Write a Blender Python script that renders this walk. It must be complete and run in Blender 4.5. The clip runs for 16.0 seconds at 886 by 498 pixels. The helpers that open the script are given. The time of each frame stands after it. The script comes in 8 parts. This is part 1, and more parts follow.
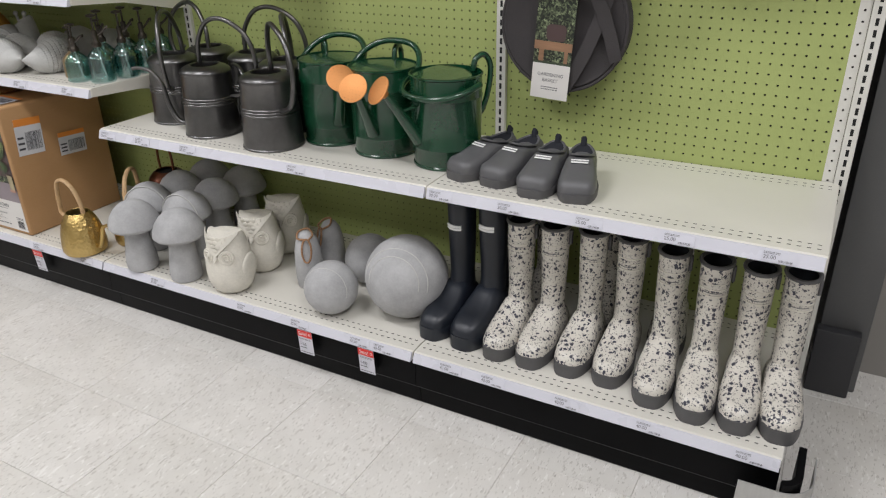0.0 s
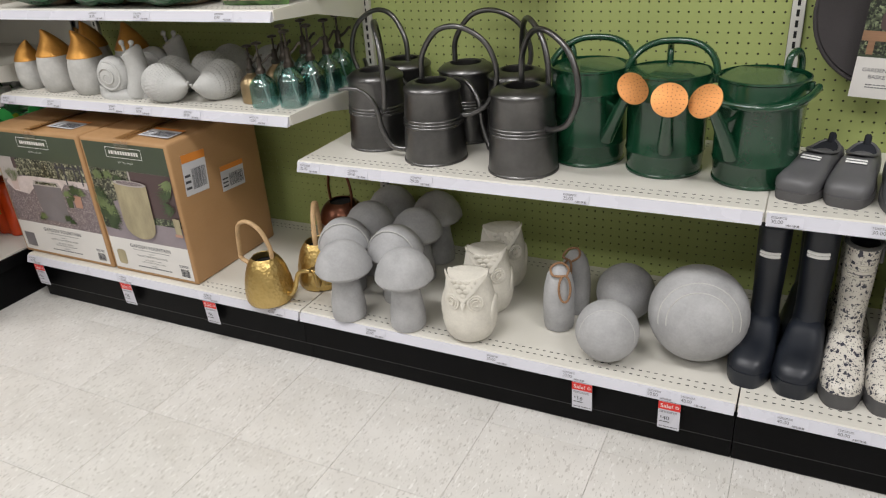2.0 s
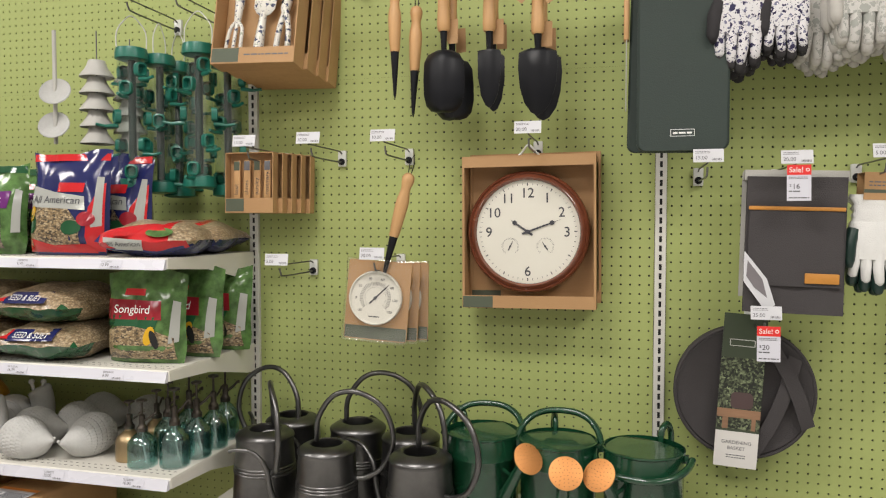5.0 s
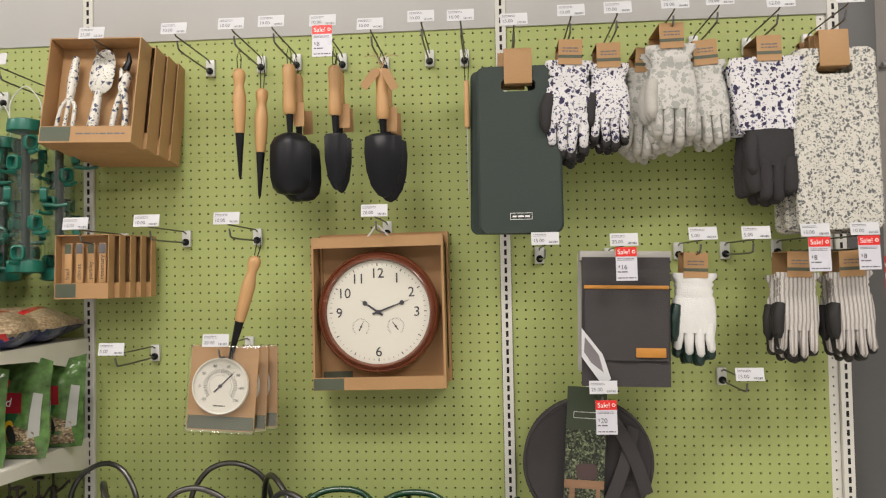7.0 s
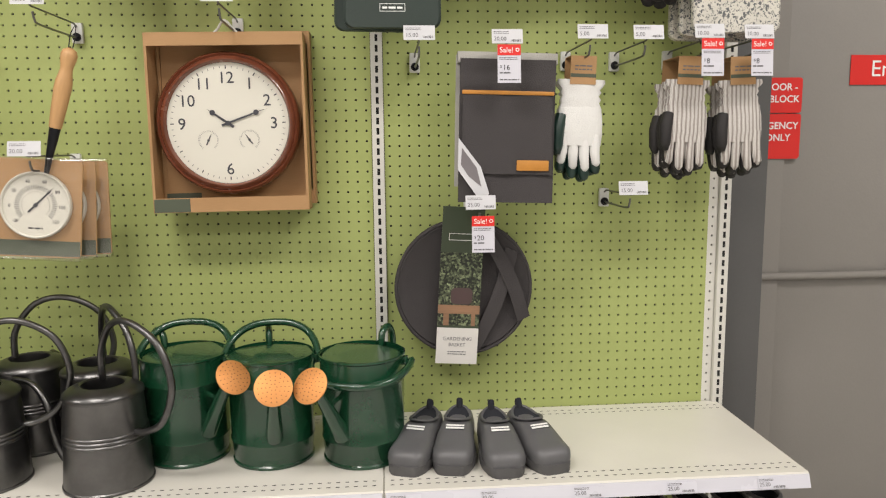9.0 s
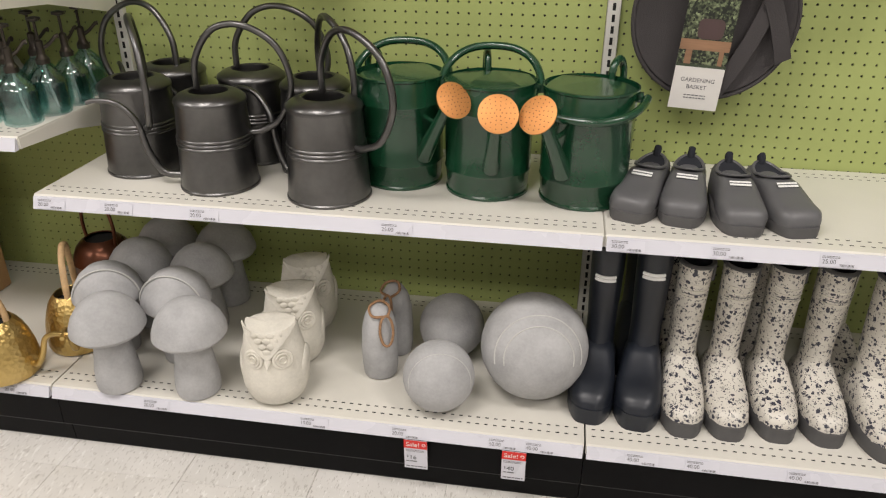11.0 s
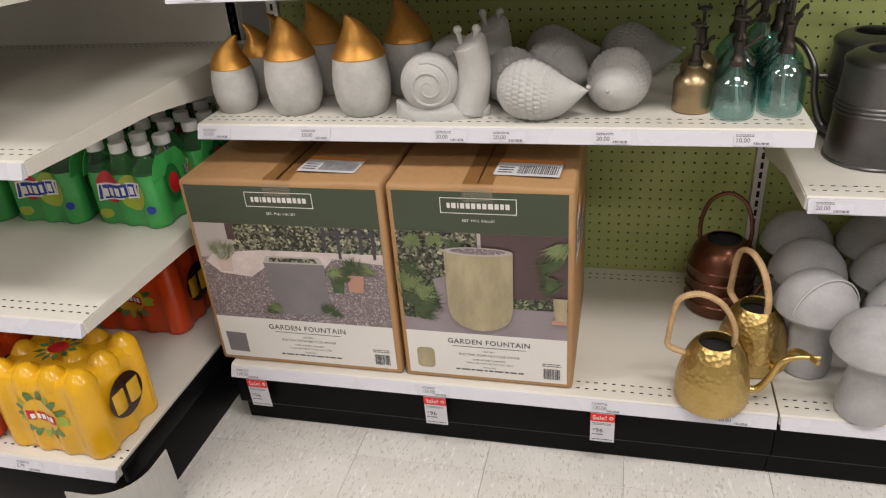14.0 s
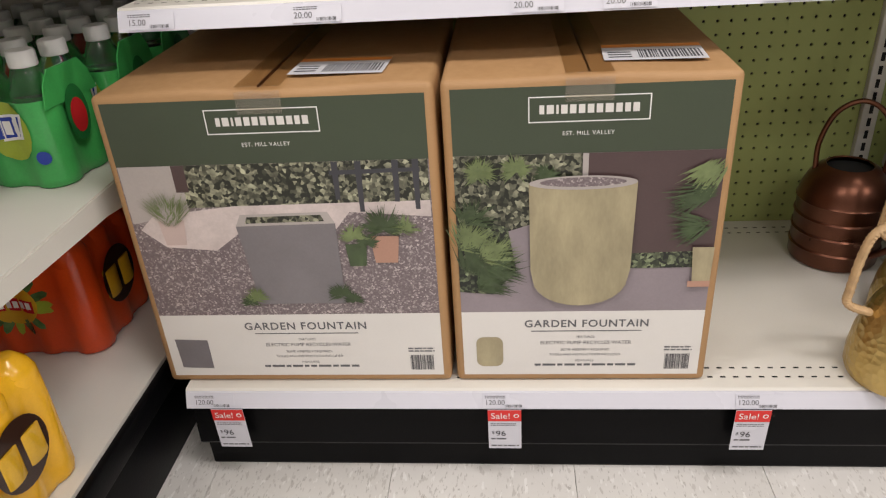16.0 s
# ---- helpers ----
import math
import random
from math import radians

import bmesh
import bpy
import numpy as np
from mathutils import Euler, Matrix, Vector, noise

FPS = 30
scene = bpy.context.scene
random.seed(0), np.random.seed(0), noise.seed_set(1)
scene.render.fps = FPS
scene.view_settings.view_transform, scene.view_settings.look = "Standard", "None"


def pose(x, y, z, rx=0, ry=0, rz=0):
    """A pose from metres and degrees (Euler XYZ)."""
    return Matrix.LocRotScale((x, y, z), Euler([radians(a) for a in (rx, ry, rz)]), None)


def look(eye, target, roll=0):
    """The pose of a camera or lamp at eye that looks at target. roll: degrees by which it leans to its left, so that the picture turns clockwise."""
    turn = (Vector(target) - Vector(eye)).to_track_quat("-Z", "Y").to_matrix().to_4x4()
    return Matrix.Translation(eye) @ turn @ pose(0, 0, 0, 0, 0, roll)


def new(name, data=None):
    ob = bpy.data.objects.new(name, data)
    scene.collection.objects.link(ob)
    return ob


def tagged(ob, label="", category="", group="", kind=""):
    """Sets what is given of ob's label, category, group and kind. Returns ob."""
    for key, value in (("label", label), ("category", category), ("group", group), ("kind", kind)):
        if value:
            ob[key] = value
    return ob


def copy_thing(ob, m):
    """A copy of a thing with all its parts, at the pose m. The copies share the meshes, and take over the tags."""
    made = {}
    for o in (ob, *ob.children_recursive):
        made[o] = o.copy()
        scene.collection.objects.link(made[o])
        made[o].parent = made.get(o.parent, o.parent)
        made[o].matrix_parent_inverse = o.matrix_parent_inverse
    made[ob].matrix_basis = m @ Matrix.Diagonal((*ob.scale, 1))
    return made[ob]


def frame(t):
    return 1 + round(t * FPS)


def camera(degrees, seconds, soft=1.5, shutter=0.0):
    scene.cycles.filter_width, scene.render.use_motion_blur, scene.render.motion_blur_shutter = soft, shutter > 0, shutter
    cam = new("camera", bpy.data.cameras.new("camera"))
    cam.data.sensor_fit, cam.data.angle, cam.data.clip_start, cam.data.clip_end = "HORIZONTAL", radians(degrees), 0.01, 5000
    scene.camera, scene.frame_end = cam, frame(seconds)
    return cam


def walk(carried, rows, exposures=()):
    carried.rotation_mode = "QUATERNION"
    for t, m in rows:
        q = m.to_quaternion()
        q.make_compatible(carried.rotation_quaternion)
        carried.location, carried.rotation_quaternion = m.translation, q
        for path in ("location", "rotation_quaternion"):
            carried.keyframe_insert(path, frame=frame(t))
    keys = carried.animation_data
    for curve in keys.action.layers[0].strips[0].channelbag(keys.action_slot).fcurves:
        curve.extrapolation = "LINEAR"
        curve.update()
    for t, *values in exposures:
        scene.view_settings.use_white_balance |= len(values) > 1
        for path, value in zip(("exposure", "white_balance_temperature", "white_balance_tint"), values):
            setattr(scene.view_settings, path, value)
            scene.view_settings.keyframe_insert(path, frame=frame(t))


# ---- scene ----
cam = camera(62.4, 16.0, soft=1.2)
PATH = [
    (0, (2.087, -1.94, 1.281), (1.217, -0.362, 0.414), -1.2),
    (0.5, (1.909, -1.922, 1.283), (1.011, -0.377, 0.387), -1.8),
    (1, (1.696, -1.928, 1.291), (0.785, -0.403, 0.373), -3.1),
    (1.5, (1.461, -2.01, 1.284), (0.567, -0.468, 0.375), -4.1),
    (2, (1.257, -2.015, 1.279), (0.429, -0.419, 0.402), -4.1),
    (2.5, (1.139, -2.011, 1.311), (0.395, -0.332, 0.518), -3.1),
    (3, (1.089, -2.051, 1.341), (0.428, -0.272, 0.71), -1.1),
    (3.5, (1.076, -2.059, 1.369), (0.482, -0.206, 0.903), 0.2),
    (4, (1.076, -2.066, 1.385), (0.531, -0.166, 1.076), 0.5),
    (4.2, (1.085, -2.073, 1.389), (0.553, -0.162, 1.139), 0.4),
    (6.3, (1.165, -2.072, 1.492), (0.859, -0.096, 1.522), -0.8),
    (6.5, (1.169, -2.071, 1.5), (0.913, -0.088, 1.536), -1.0),
    (7, (1.188, -2.067, 1.49), (1.048, -0.073, 1.556), -1.1),
    (7.5, (1.193, -2.057, 1.489), (1.169, -0.058, 1.55), -1.2),
    (8, (1.206, -2.012, 1.492), (1.271, -0.014, 1.476), -1.1),
    (8.1, (1.211, -2.002, 1.486), (1.291, -0.004, 1.447), -1.1),
    (8.5, (1.228, -1.942, 1.419), (1.369, 0.049, 1.289), -0.7),
    (8.7, (1.233, -1.911, 1.373), (1.398, 0.074, 1.193), -0.7),
    (11, (1.111, -1.757, 1.228), (0.829, 0.012, 0.339), 0.3),
    (11.5, (0.798, -1.764, 1.251), (0.322, -0.043, 0.35), -0.1),
    (12, (0.521, -1.77, 1.244), (-0.133, -0.1, 0.36), -1.5),
    (12.5, (0.241, -1.754, 1.249), (-0.527, -0.131, 0.369), -3.1),
    (13, (-0.005, -1.837, 1.25), (-0.765, -0.215, 0.361), -4.8),
    (13.5, (-0.188, -1.833, 1.245), (-0.836, -0.189, 0.309), -5.6),
    (14, (-0.332, -1.78, 1.227), (-0.795, -0.083, 0.275), -4.6),
    (14.5, (-0.457, -1.758, 1.208), (-0.749, -0.026, 0.251), -4.0),
    (15, (-0.562, -1.724, 1.171), (-0.763, 0.026, 0.224), -4.1),
    (15.5, (-0.651, -1.559, 1.042), (-0.819, 0.203, 0.112), -4.0),
    (16, (-0.703, -1.42, 0.913), (-0.88, 0.328, -0.041), -3.8),
]
walk(cam, [(t, look(eye, target, roll)) for t, eye, target, roll in PATH],
     [(0, -0.18, 6150, 13), (2.5, -0.06, 6400, 12), (4, 0.0, 6600, 12), (6.5, -0.03, 6700, 13), (8, -0.05, 6850, 14), (8.5, 0.08, 6700, 13), (11, 0.0, 6700, 14), (12, -0.03, 6700, 13), (13, -0.13, 6650, 15), (15.5, -0.12, 6750, 15), (16, 0.0, 6600, 16)])

# ---- world and lights ----
world = bpy.data.worlds.new("world")
scene.world = world
world.use_nodes = True
world.node_tree.nodes["Background"].inputs[0].default_value = (0.9, 0.95, 1.0, 1)
world.node_tree.nodes["Background"].inputs[1].default_value = 0.03

CEILING = 3.3
LAMPS = [(-2.4, -1.7, 46), (0.2, -1.7, 46), (2.8, -1.7, 47), (-2.4, -3.9, 31), (0.2, -3.9, 31), (2.8, -3.9, 33)]
for lx, ly, power in LAMPS:
    lamp = bpy.data.lights.new("ceiling_lamp", "AREA")
    lamp.shape, lamp.size, lamp.size_y, lamp.energy = "RECTANGLE", 1.2, 0.5, power
    lamp.color = (1.0, 0.975, 0.935)
    lamp_ob = new("ceiling_lamp", lamp)
    lamp_ob.matrix_world = pose(lx, ly, CEILING - 0.06)

# ---- mesh and material tools ----
rnd = random.Random(7)


def finish(name, bm, materials, smooth=True, angle=38):
    bmesh.ops.recalc_face_normals(bm, faces=bm.faces)
    me = bpy.data.meshes.new(name)
    bm.to_mesh(me)
    bm.free()
    for m in materials if isinstance(materials, (list, tuple)) else [materials]:
        me.materials.append(m)
    if smooth:
        me.shade_smooth()
        me.set_sharp_from_angle(angle=radians(angle))
    return me


def part(name, bm, material, parent=None, label="", smooth=True, angle=38):
    ob = new(name, finish(name, bm, material, smooth, angle))
    ob.parent = parent
    if label:
        tagged(ob, label=label)
    return ob


def thing(name, label, category, group="", at=None):
    ob = new(name)
    ob.empty_display_size = 0.05
    if at is not None:
        ob.matrix_world = at
    return tagged(ob, label, category, group)


def shared(name, me, parent, m=None):
    ob = new(name, me)
    ob.parent = parent
    if m is not None:
        ob.matrix_basis = m
    return ob


def box(bm, x0, y0, z0, x1, y1, z1, bevel=0.0, seg=2, mi=0):
    vs = [bm.verts.new((x, y, z)) for x in (x0, x1) for y in (y0, y1) for z in (z0, z1)]
    fs = [bm.faces.new([vs[i] for i in f]) for f in ((0, 1, 3, 2), (4, 6, 7, 5), (0, 4, 5, 1), (2, 3, 7, 6), (0, 2, 6, 4), (1, 5, 7, 3))]
    for f in fs:
        f.material_index = mi
    if bevel:
        edges = {e for f in fs for e in f.edges}
        out = bmesh.ops.bevel(bm, geom=list(edges), offset=bevel, segments=seg, affect="EDGES", profile=0.5)
        for f in out["faces"]:
            f.material_index = mi
    return vs


def ring(bm, pts):
    return [bm.verts.new(p) for p in pts]


def loft(bm, rings, cap0=True, cap1=True, closed=True, mi=0):
    """Skin over rings of points, all of one length."""
    rs = [ring(bm, r) for r in rings]
    n = len(rs[0])
    for a, b in zip(rs, rs[1:]):
        for i in range(n if closed else n - 1):
            j = (i + 1) % n
            f = bm.faces.new((a[i], a[j], b[j], b[i]))
            f.material_index = mi
    if closed and cap0:
        bm.faces.new(rs[0][::-1]).material_index = mi
    if closed and cap1:
        bm.faces.new(rs[-1]).material_index = mi
    return rs


def circle(cx, cy, cz, r, n, sx=1.0, sy=1.0, a0=0.0):
    return [(cx + r * sx * math.cos(a0 + 2 * math.pi * i / n), cy + r * sy * math.sin(a0 + 2 * math.pi * i / n), cz) for i in range(n)]


def lathe(bm, profile, n=32, cx=0.0, cy=0.0, sx=1.0, sy=1.0, cap0=True, cap1=True, mi=0):
    return loft(bm, [circle(cx, cy, z, max(r, 1e-4), n, sx, sy) for r, z in profile], cap0, cap1, True, mi)


def tube(bm, pts, r, n=8, closed=False, mi=0):
    """A round bar along points; r: one radius or one for each point."""
    pts = [Vector(p) for p in pts]
    rad = r if isinstance(r, (list, tuple)) else [r] * len(pts)
    m = len(pts)
    t0 = (pts[1] - pts[0]).normalized()
    up = Vector((0, 0, 1)) if abs(t0.z) < 0.9 else Vector((0, 1, 0))
    side = t0.cross(up).normalized()
    rings = []
    for i, p in enumerate(pts):
        if closed:
            t = (pts[(i + 1) % m] - pts[i - 1]).normalized()
        else:
            t = (pts[min(i + 1, m - 1)] - pts[max(i - 1, 0)]).normalized()
        side = (side - t * side.dot(t)).normalized()
        other = t.cross(side)
        rings.append([p + rad[i] * (math.cos(2 * math.pi * k / n) * side + math.sin(2 * math.pi * k / n) * other) for k in range(n)])
    if closed:
        rings.append(rings[0])
    return loft(bm, rings, not closed, not closed, True, mi)


def arc(cx, cz, r, a0, a1, n, y=0.0, rx=None):
    """Points on an arc in the x-z plane, in degrees."""
    rx = r if rx is None else rx
    return [(cx + rx * math.cos(radians(a0 + (a1 - a0) * i / n)), y, cz + r * math.sin(radians(a0 + (a1 - a0) * i / n))) for i in range(n + 1)]


def spline(ctrl, n=8):
    """Catmull-Rom through the control points."""
    p = [Vector(c) for c in ctrl]
    p = [2 * p[0] - p[1]] + p + [2 * p[-1] - p[-2]]
    out = []
    for i in range(1, len(p) - 2):
        for k in range(n):
            t = k / n
            a, b, c, d = p[i - 1 : i + 3]
            out.append(0.5 * (2 * b + (c - a) * t + (2 * a - 5 * b + 4 * c - d) * t * t + (3 * b - a - 3 * c + d) * t ** 3))
    return out + [p[-2]]


def moved(bm, m, start=0):
    bm.verts.ensure_lookup_table()
    bmesh.ops.transform(bm, matrix=m, verts=bm.verts[start:])


def globe(bm, u, v, r):
    """A ball with its poles closed, made of rings."""
    return lathe(bm, [(r * math.cos(radians(-88 + 176 * i / v)), r * math.sin(radians(-88 + 176 * i / v))) for i in range(v + 1)], u)


def sheet(bm, pts, thick, mi=0):
    """A flat plate in the x-z plane from an outline, thick along y (front at y=0, back at +thick)."""
    a = [bm.verts.new((x, 0, z)) for x, z in pts]
    b = [bm.verts.new((x, thick, z)) for x, z in pts]
    fs = [bm.faces.new(a), bm.faces.new(b[::-1])]
    for i in range(len(pts)):
        j = (i + 1) % len(pts)
        fs.append(bm.faces.new((a[j], a[i], b[i], b[j])))
    for f in fs:
        f.material_index = mi


def round_rect(x0, z0, x1, z1, r, n=5):
    out = []
    for cx, cz, a in ((x1 - r, z0 + r, -90), (x1 - r, z1 - r, 0), (x0 + r, z1 - r, 90), (x0 + r, z0 + r, 180)):
        out += [(cx + r * math.cos(radians(a + 90 * i / n)), cz + r * math.sin(radians(a + 90 * i / n))) for i in range(n + 1)]
    return out


TEXTS = {}


def text_mesh(txt, size, material, align="CENTER", bold=0.0, space=1.0):
    key = (txt, size, material.name, align, bold, space)
    if key not in TEXTS:
        cu = bpy.data.curves.new("writing", "FONT")
        cu.body, cu.size, cu.align_x, cu.resolution_u = txt, size, align, 3
        cu.offset, cu.space_character = bold, space
        ob = new("writing", cu)
        bpy.context.view_layer.update()
        me = bpy.data.meshes.new_from_object(ob.evaluated_get(bpy.context.evaluated_depsgraph_get()))
        bpy.data.objects.remove(ob)
        bpy.data.curves.remove(cu)
        me.materials.clear()
        me.materials.append(material)
        me.name = "writing"
        TEXTS[key] = me
    return TEXTS[key]


def writing(txt, size, material, parent, m, align="CENTER", bold=0.0, space=1.0):
    return shared("writing", text_mesh(txt, size, material, align, bold, space), parent, m)


def front(x, y, z, rx=90, ry=0, rz=0):
    """The pose of something flat that faces the aisle (towards -y)."""
    return pose(x, y, z, rx, ry, rz)


# ---- materials ----
def nodes_of(m):
    m.use_nodes = True
    nt = m.node_tree
    return nt, nt.nodes, nt.links, nt.nodes["Principled BSDF"]


def coords(nt, scale=(1, 1, 1), rot=(0, 0, 0), random_shift=False):
    tc = nt.nodes.new("ShaderNodeTexCoord")
    mp = nt.nodes.new("ShaderNodeMapping")
    mp.inputs["Scale"].default_value = scale
    mp.inputs["Rotation"].default_value = rot
    nt.links.new(tc.outputs["Object"], mp.inputs["Vector"])
    if random_shift:
        oi = nt.nodes.new("ShaderNodeObjectInfo")
        mul = nt.nodes.new("ShaderNodeMath")
        mul.operation, mul.inputs[1].default_value = "MULTIPLY", 37.0
        nt.links.new(oi.outputs["Random"], mul.inputs[0])
        cb = nt.nodes.new("ShaderNodeCombineXYZ")
        for i in range(3):
            nt.links.new(mul.outputs[0], cb.inputs[i])
        nt.links.new(cb.outputs[0], mp.inputs["Location"])
    return mp.outputs[0]


def noise_tex(nt, vec, scale, detail=3.0, rough=0.55):
    n = nt.nodes.new("ShaderNodeTexNoise")
    n.inputs["Scale"].default_value, n.inputs["Detail"].default_value, n.inputs["Roughness"].default_value = scale, detail, rough
    nt.links.new(vec, n.inputs["Vector"])
    return n.outputs["Fac"]


def ramp(nt, fac, stops):
    r = nt.nodes.new("ShaderNodeValToRGB")
    els = r.color_ramp.elements
    while len(els) < len(stops):
        els.new(0.5)
    for e, (p, c) in zip(els, stops):
        e.position = p
        e.color = (*c, 1) if len(c) == 3 else c
    nt.links.new(fac, r.inputs[0])
    return r.outputs[0]


def mix(nt, fac, a, b, mode="MIX"):
    m = nt.nodes.new("ShaderNodeMix")
    m.data_type, m.blend_type = "RGBA", mode
    for sock, v in ((m.inputs[0], fac), (m.inputs[6], a), (m.inputs[7], b)):
        if isinstance(v, (int, float)):
            sock.default_value = v
        elif isinstance(v, tuple):
            sock.default_value = (*v, 1)
        else:
            nt.links.new(v, sock)
    return m.outputs[2]


def bump(nt, bsdf, height, strength, dist=0.002):
    b = nt.nodes.new("ShaderNodeBump")
    b.inputs["Strength"].default_value, b.inputs["Distance"].default_value = strength, dist
    nt.links.new(height, b.inputs["Height"])
    nt.links.new(b.outputs[0], bsdf.inputs["Normal"])


def shade(c, k):
    return tuple(max(0.0, min(1.0, v * k)) for v in c)


def surface(name, rgb, rough=0.5, metal=0.0, var=0.08, scale=5.0, grain=0.0, grain_scale=300.0, coat=0.0, rvar=0.08, stretch=(1, 1, 1), rnd_shift=True, spec=0.5):
    """Colour with broad and fine variation, gloss variation, and fine relief."""
    m = bpy.data.materials.new(name)
    nt, nd, ln, b = nodes_of(m)
    v = coords(nt, stretch, random_shift=rnd_shift)
    big = noise_tex(nt, v, scale, 4)
    fine = noise_tex(nt, v, grain_scale, 2)
    col = ramp(nt, big, [(0.3, shade(rgb, 1 - var)), (0.7, shade(rgb, 1 + var))])
    col = mix(nt, 0.25 * min(1, var * 6), col, ramp(nt, fine, [(0.3, shade(rgb, 0.8)), (0.7, shade(rgb, 1.15))]))
    ln.new(col, b.inputs["Base Color"])
    rr = nt.nodes.new("ShaderNodeMapRange")
    rr.inputs["To Min"].default_value, rr.inputs["To Max"].default_value = max(0.02, rough - rvar), min(1, rough + rvar)
    ln.new(big, rr.inputs["Value"])
    ln.new(rr.outputs[0], b.inputs["Roughness"])
    b.inputs["Metallic"].default_value = metal
    b.inputs["Specular IOR Level"].default_value = spec
    if coat:
        b.inputs["Coat Weight"].default_value, b.inputs["Coat Roughness"].default_value = coat, 0.08
    if grain:
        bump(nt, b, fine, grain)
    return m


M = {}
M["shelf"] = surface("shelf_enamel", (0.67, 0.65, 0.59), 0.38, var=0.05, scale=3, grain=0.05, grain_scale=500)
M["strip"] = surface("price_strip_plastic", (0.62, 0.62, 0.68), 0.28, var=0.02)
M["paper"] = surface("label_paper", (0.60, 0.605, 0.63), 0.6, var=0.03)
M["ink"] = surface("dark_ink", (0.05, 0.05, 0.06), 0.6, var=0.02)
M["greyink"] = surface("grey_ink", (0.13, 0.13, 0.14), 0.6, var=0.02)
M["whiteink"] = surface("white_ink", (0.82, 0.82, 0.80), 0.6, var=0.02)
M["red"] = surface("sale_red", (0.70, 0.025, 0.02), 0.45, var=0.03)
# black for openings that are not cut: their shade as colour
M["slot"] = surface("slot_shadow", (0.012, 0.012, 0.012), 0.9, var=0.1)
M["black"] = surface("black_base_paint", (0.003, 0.003, 0.0035), 0.38, var=0.3, scale=8, grain=0.1, grain_scale=250, spec=0.10)
M["green"] = surface("green_pegboard", (0.375, 0.435, 0.150), 0.62, var=0.03, scale=1.5, grain=0.04, grain_scale=700)
M["pegwhite"] = surface("white_pegboard", (0.66, 0.65, 0.60), 0.5, var=0.03)
M["hard"] = surface("panel_back", (0.06, 0.055, 0.045), 0.9, var=0.2)
M["wall"] = surface("grey_wall_paint", (0.25, 0.236, 0.218), 0.55, var=0.05, scale=2, grain=0.15, grain_scale=180)
M["darkgrey"] = surface("dark_grey_paint", (0.10, 0.10, 0.10), 0.5, var=0.08, scale=3, grain=0.1, grain_scale=200)
M["rubber"] = surface("dark_rubber_base", (0.03, 0.03, 0.033), 0.5, var=0.15)
M["header"] = surface("white_header_panel", (0.50, 0.50, 0.49), 0.45, var=0.02)
M["ceil"] = surface("ceiling_paint", (0.75, 0.75, 0.73), 0.8, var=0.04)
M["plain"] = surface("plain_closing_wall", (0.42, 0.415, 0.40), 0.7, var=0.05)
M["zinc"] = surface("galvanised_hook_wire", (0.20, 0.20, 0.20), 0.35, metal=0.9, var=0.1)
M["clear"] = surface("hook_plate_plastic", (0.62, 0.63, 0.60), 0.3, var=0.03)
M["steel"] = surface("brushed_guard_metal", (0.50, 0.50, 0.49), 0.45, metal=0.6, var=0.15, scale=9, grain=0.12, grain_scale=120, stretch=(1, 1, 0.15))
M["grout"] = surface("floor_joint", (0.38, 0.365, 0.34), 0.8)


def card_material():
    m = bpy.data.materials.new("corrugated_cardboard")
    nt, nd, ln, b = nodes_of(m)
    v = coords(nt, random_shift=True)
    big = noise_tex(nt, v, 4.0, 5)
    fib = noise_tex(nt, coords(nt, (1, 1, 30)), 60.0, 2)
    col = ramp(nt, big, [(0.25, (0.36, 0.20, 0.085)), (0.75, (0.45, 0.265, 0.12))])
    col = mix(nt, 0.25, col, ramp(nt, fib, [(0.3, (0.33, 0.18, 0.07)), (0.7, (0.48, 0.29, 0.14))]))
    ln.new(col, b.inputs["Base Color"])
    b.inputs["Roughness"].default_value = 0.62
    bump(nt, b, fib, 0.15)
    return m


M["card"] = card_material()


def tile_material():
    m = bpy.data.materials.new("speckled_vinyl_tile")
    nt, nd, ln, b = nodes_of(m)
    col = ramp(nt, noise_tex(nt, coords(nt, random_shift=True), 9, 4), [(0.3, (0.66, 0.64, 0.605)), (0.7, (0.74, 0.72, 0.685))])
    for k, (rot, sc, thr, c) in enumerate(((0.5, (150, 48, 1), 0.66, (0.54, 0.515, 0.48)), (2.0, (170, 55, 1), 0.67, (0.53, 0.51, 0.475)), (1.2, (120, 40, 1), 0.64, (0.80, 0.785, 0.755)), (2.7, (190, 60, 1), 0.68, (0.46, 0.44, 0.405)), (3.6, (110, 42, 1), 0.65, (0.58, 0.555, 0.52)))):
        f = noise_tex(nt, coords(nt, sc, (0, 0, rot), True), 1.0, 2, 0.5)
        mask = ramp(nt, f, [(thr - 0.015, (0, 0, 0)), (thr + 0.03, (1, 1, 1))])
        col = mix(nt, mask, col, c)
    oi = nt.nodes.new("ShaderNodeObjectInfo")
    tint = ramp(nt, oi.outputs["Random"], [(0.0, (0.94, 0.94, 0.93)), (1.0, (1.0, 1.0, 1.0))])
    col = mix(nt, 1.0, col, tint, "MULTIPLY")
    dirt = ramp(nt, noise_tex(nt, coords(nt), 2.2, 6), [(0.45, (1, 1, 1)), (0.8, (0.88, 0.86, 0.83))])
    ln.new(mix(nt, 1.0, col, dirt, "MULTIPLY"), b.inputs["Base Color"])
    rr = ramp(nt, noise_tex(nt, coords(nt), 6, 4), [(0.3, (0.30, 0.30, 0.30)), (0.7, (0.42, 0.42, 0.42))])
    ln.new(rr, b.inputs["Roughness"])
    bump(nt, b, noise_tex(nt, coords(nt), 30, 3), 0.04)
    return m


M["tile"] = tile_material()

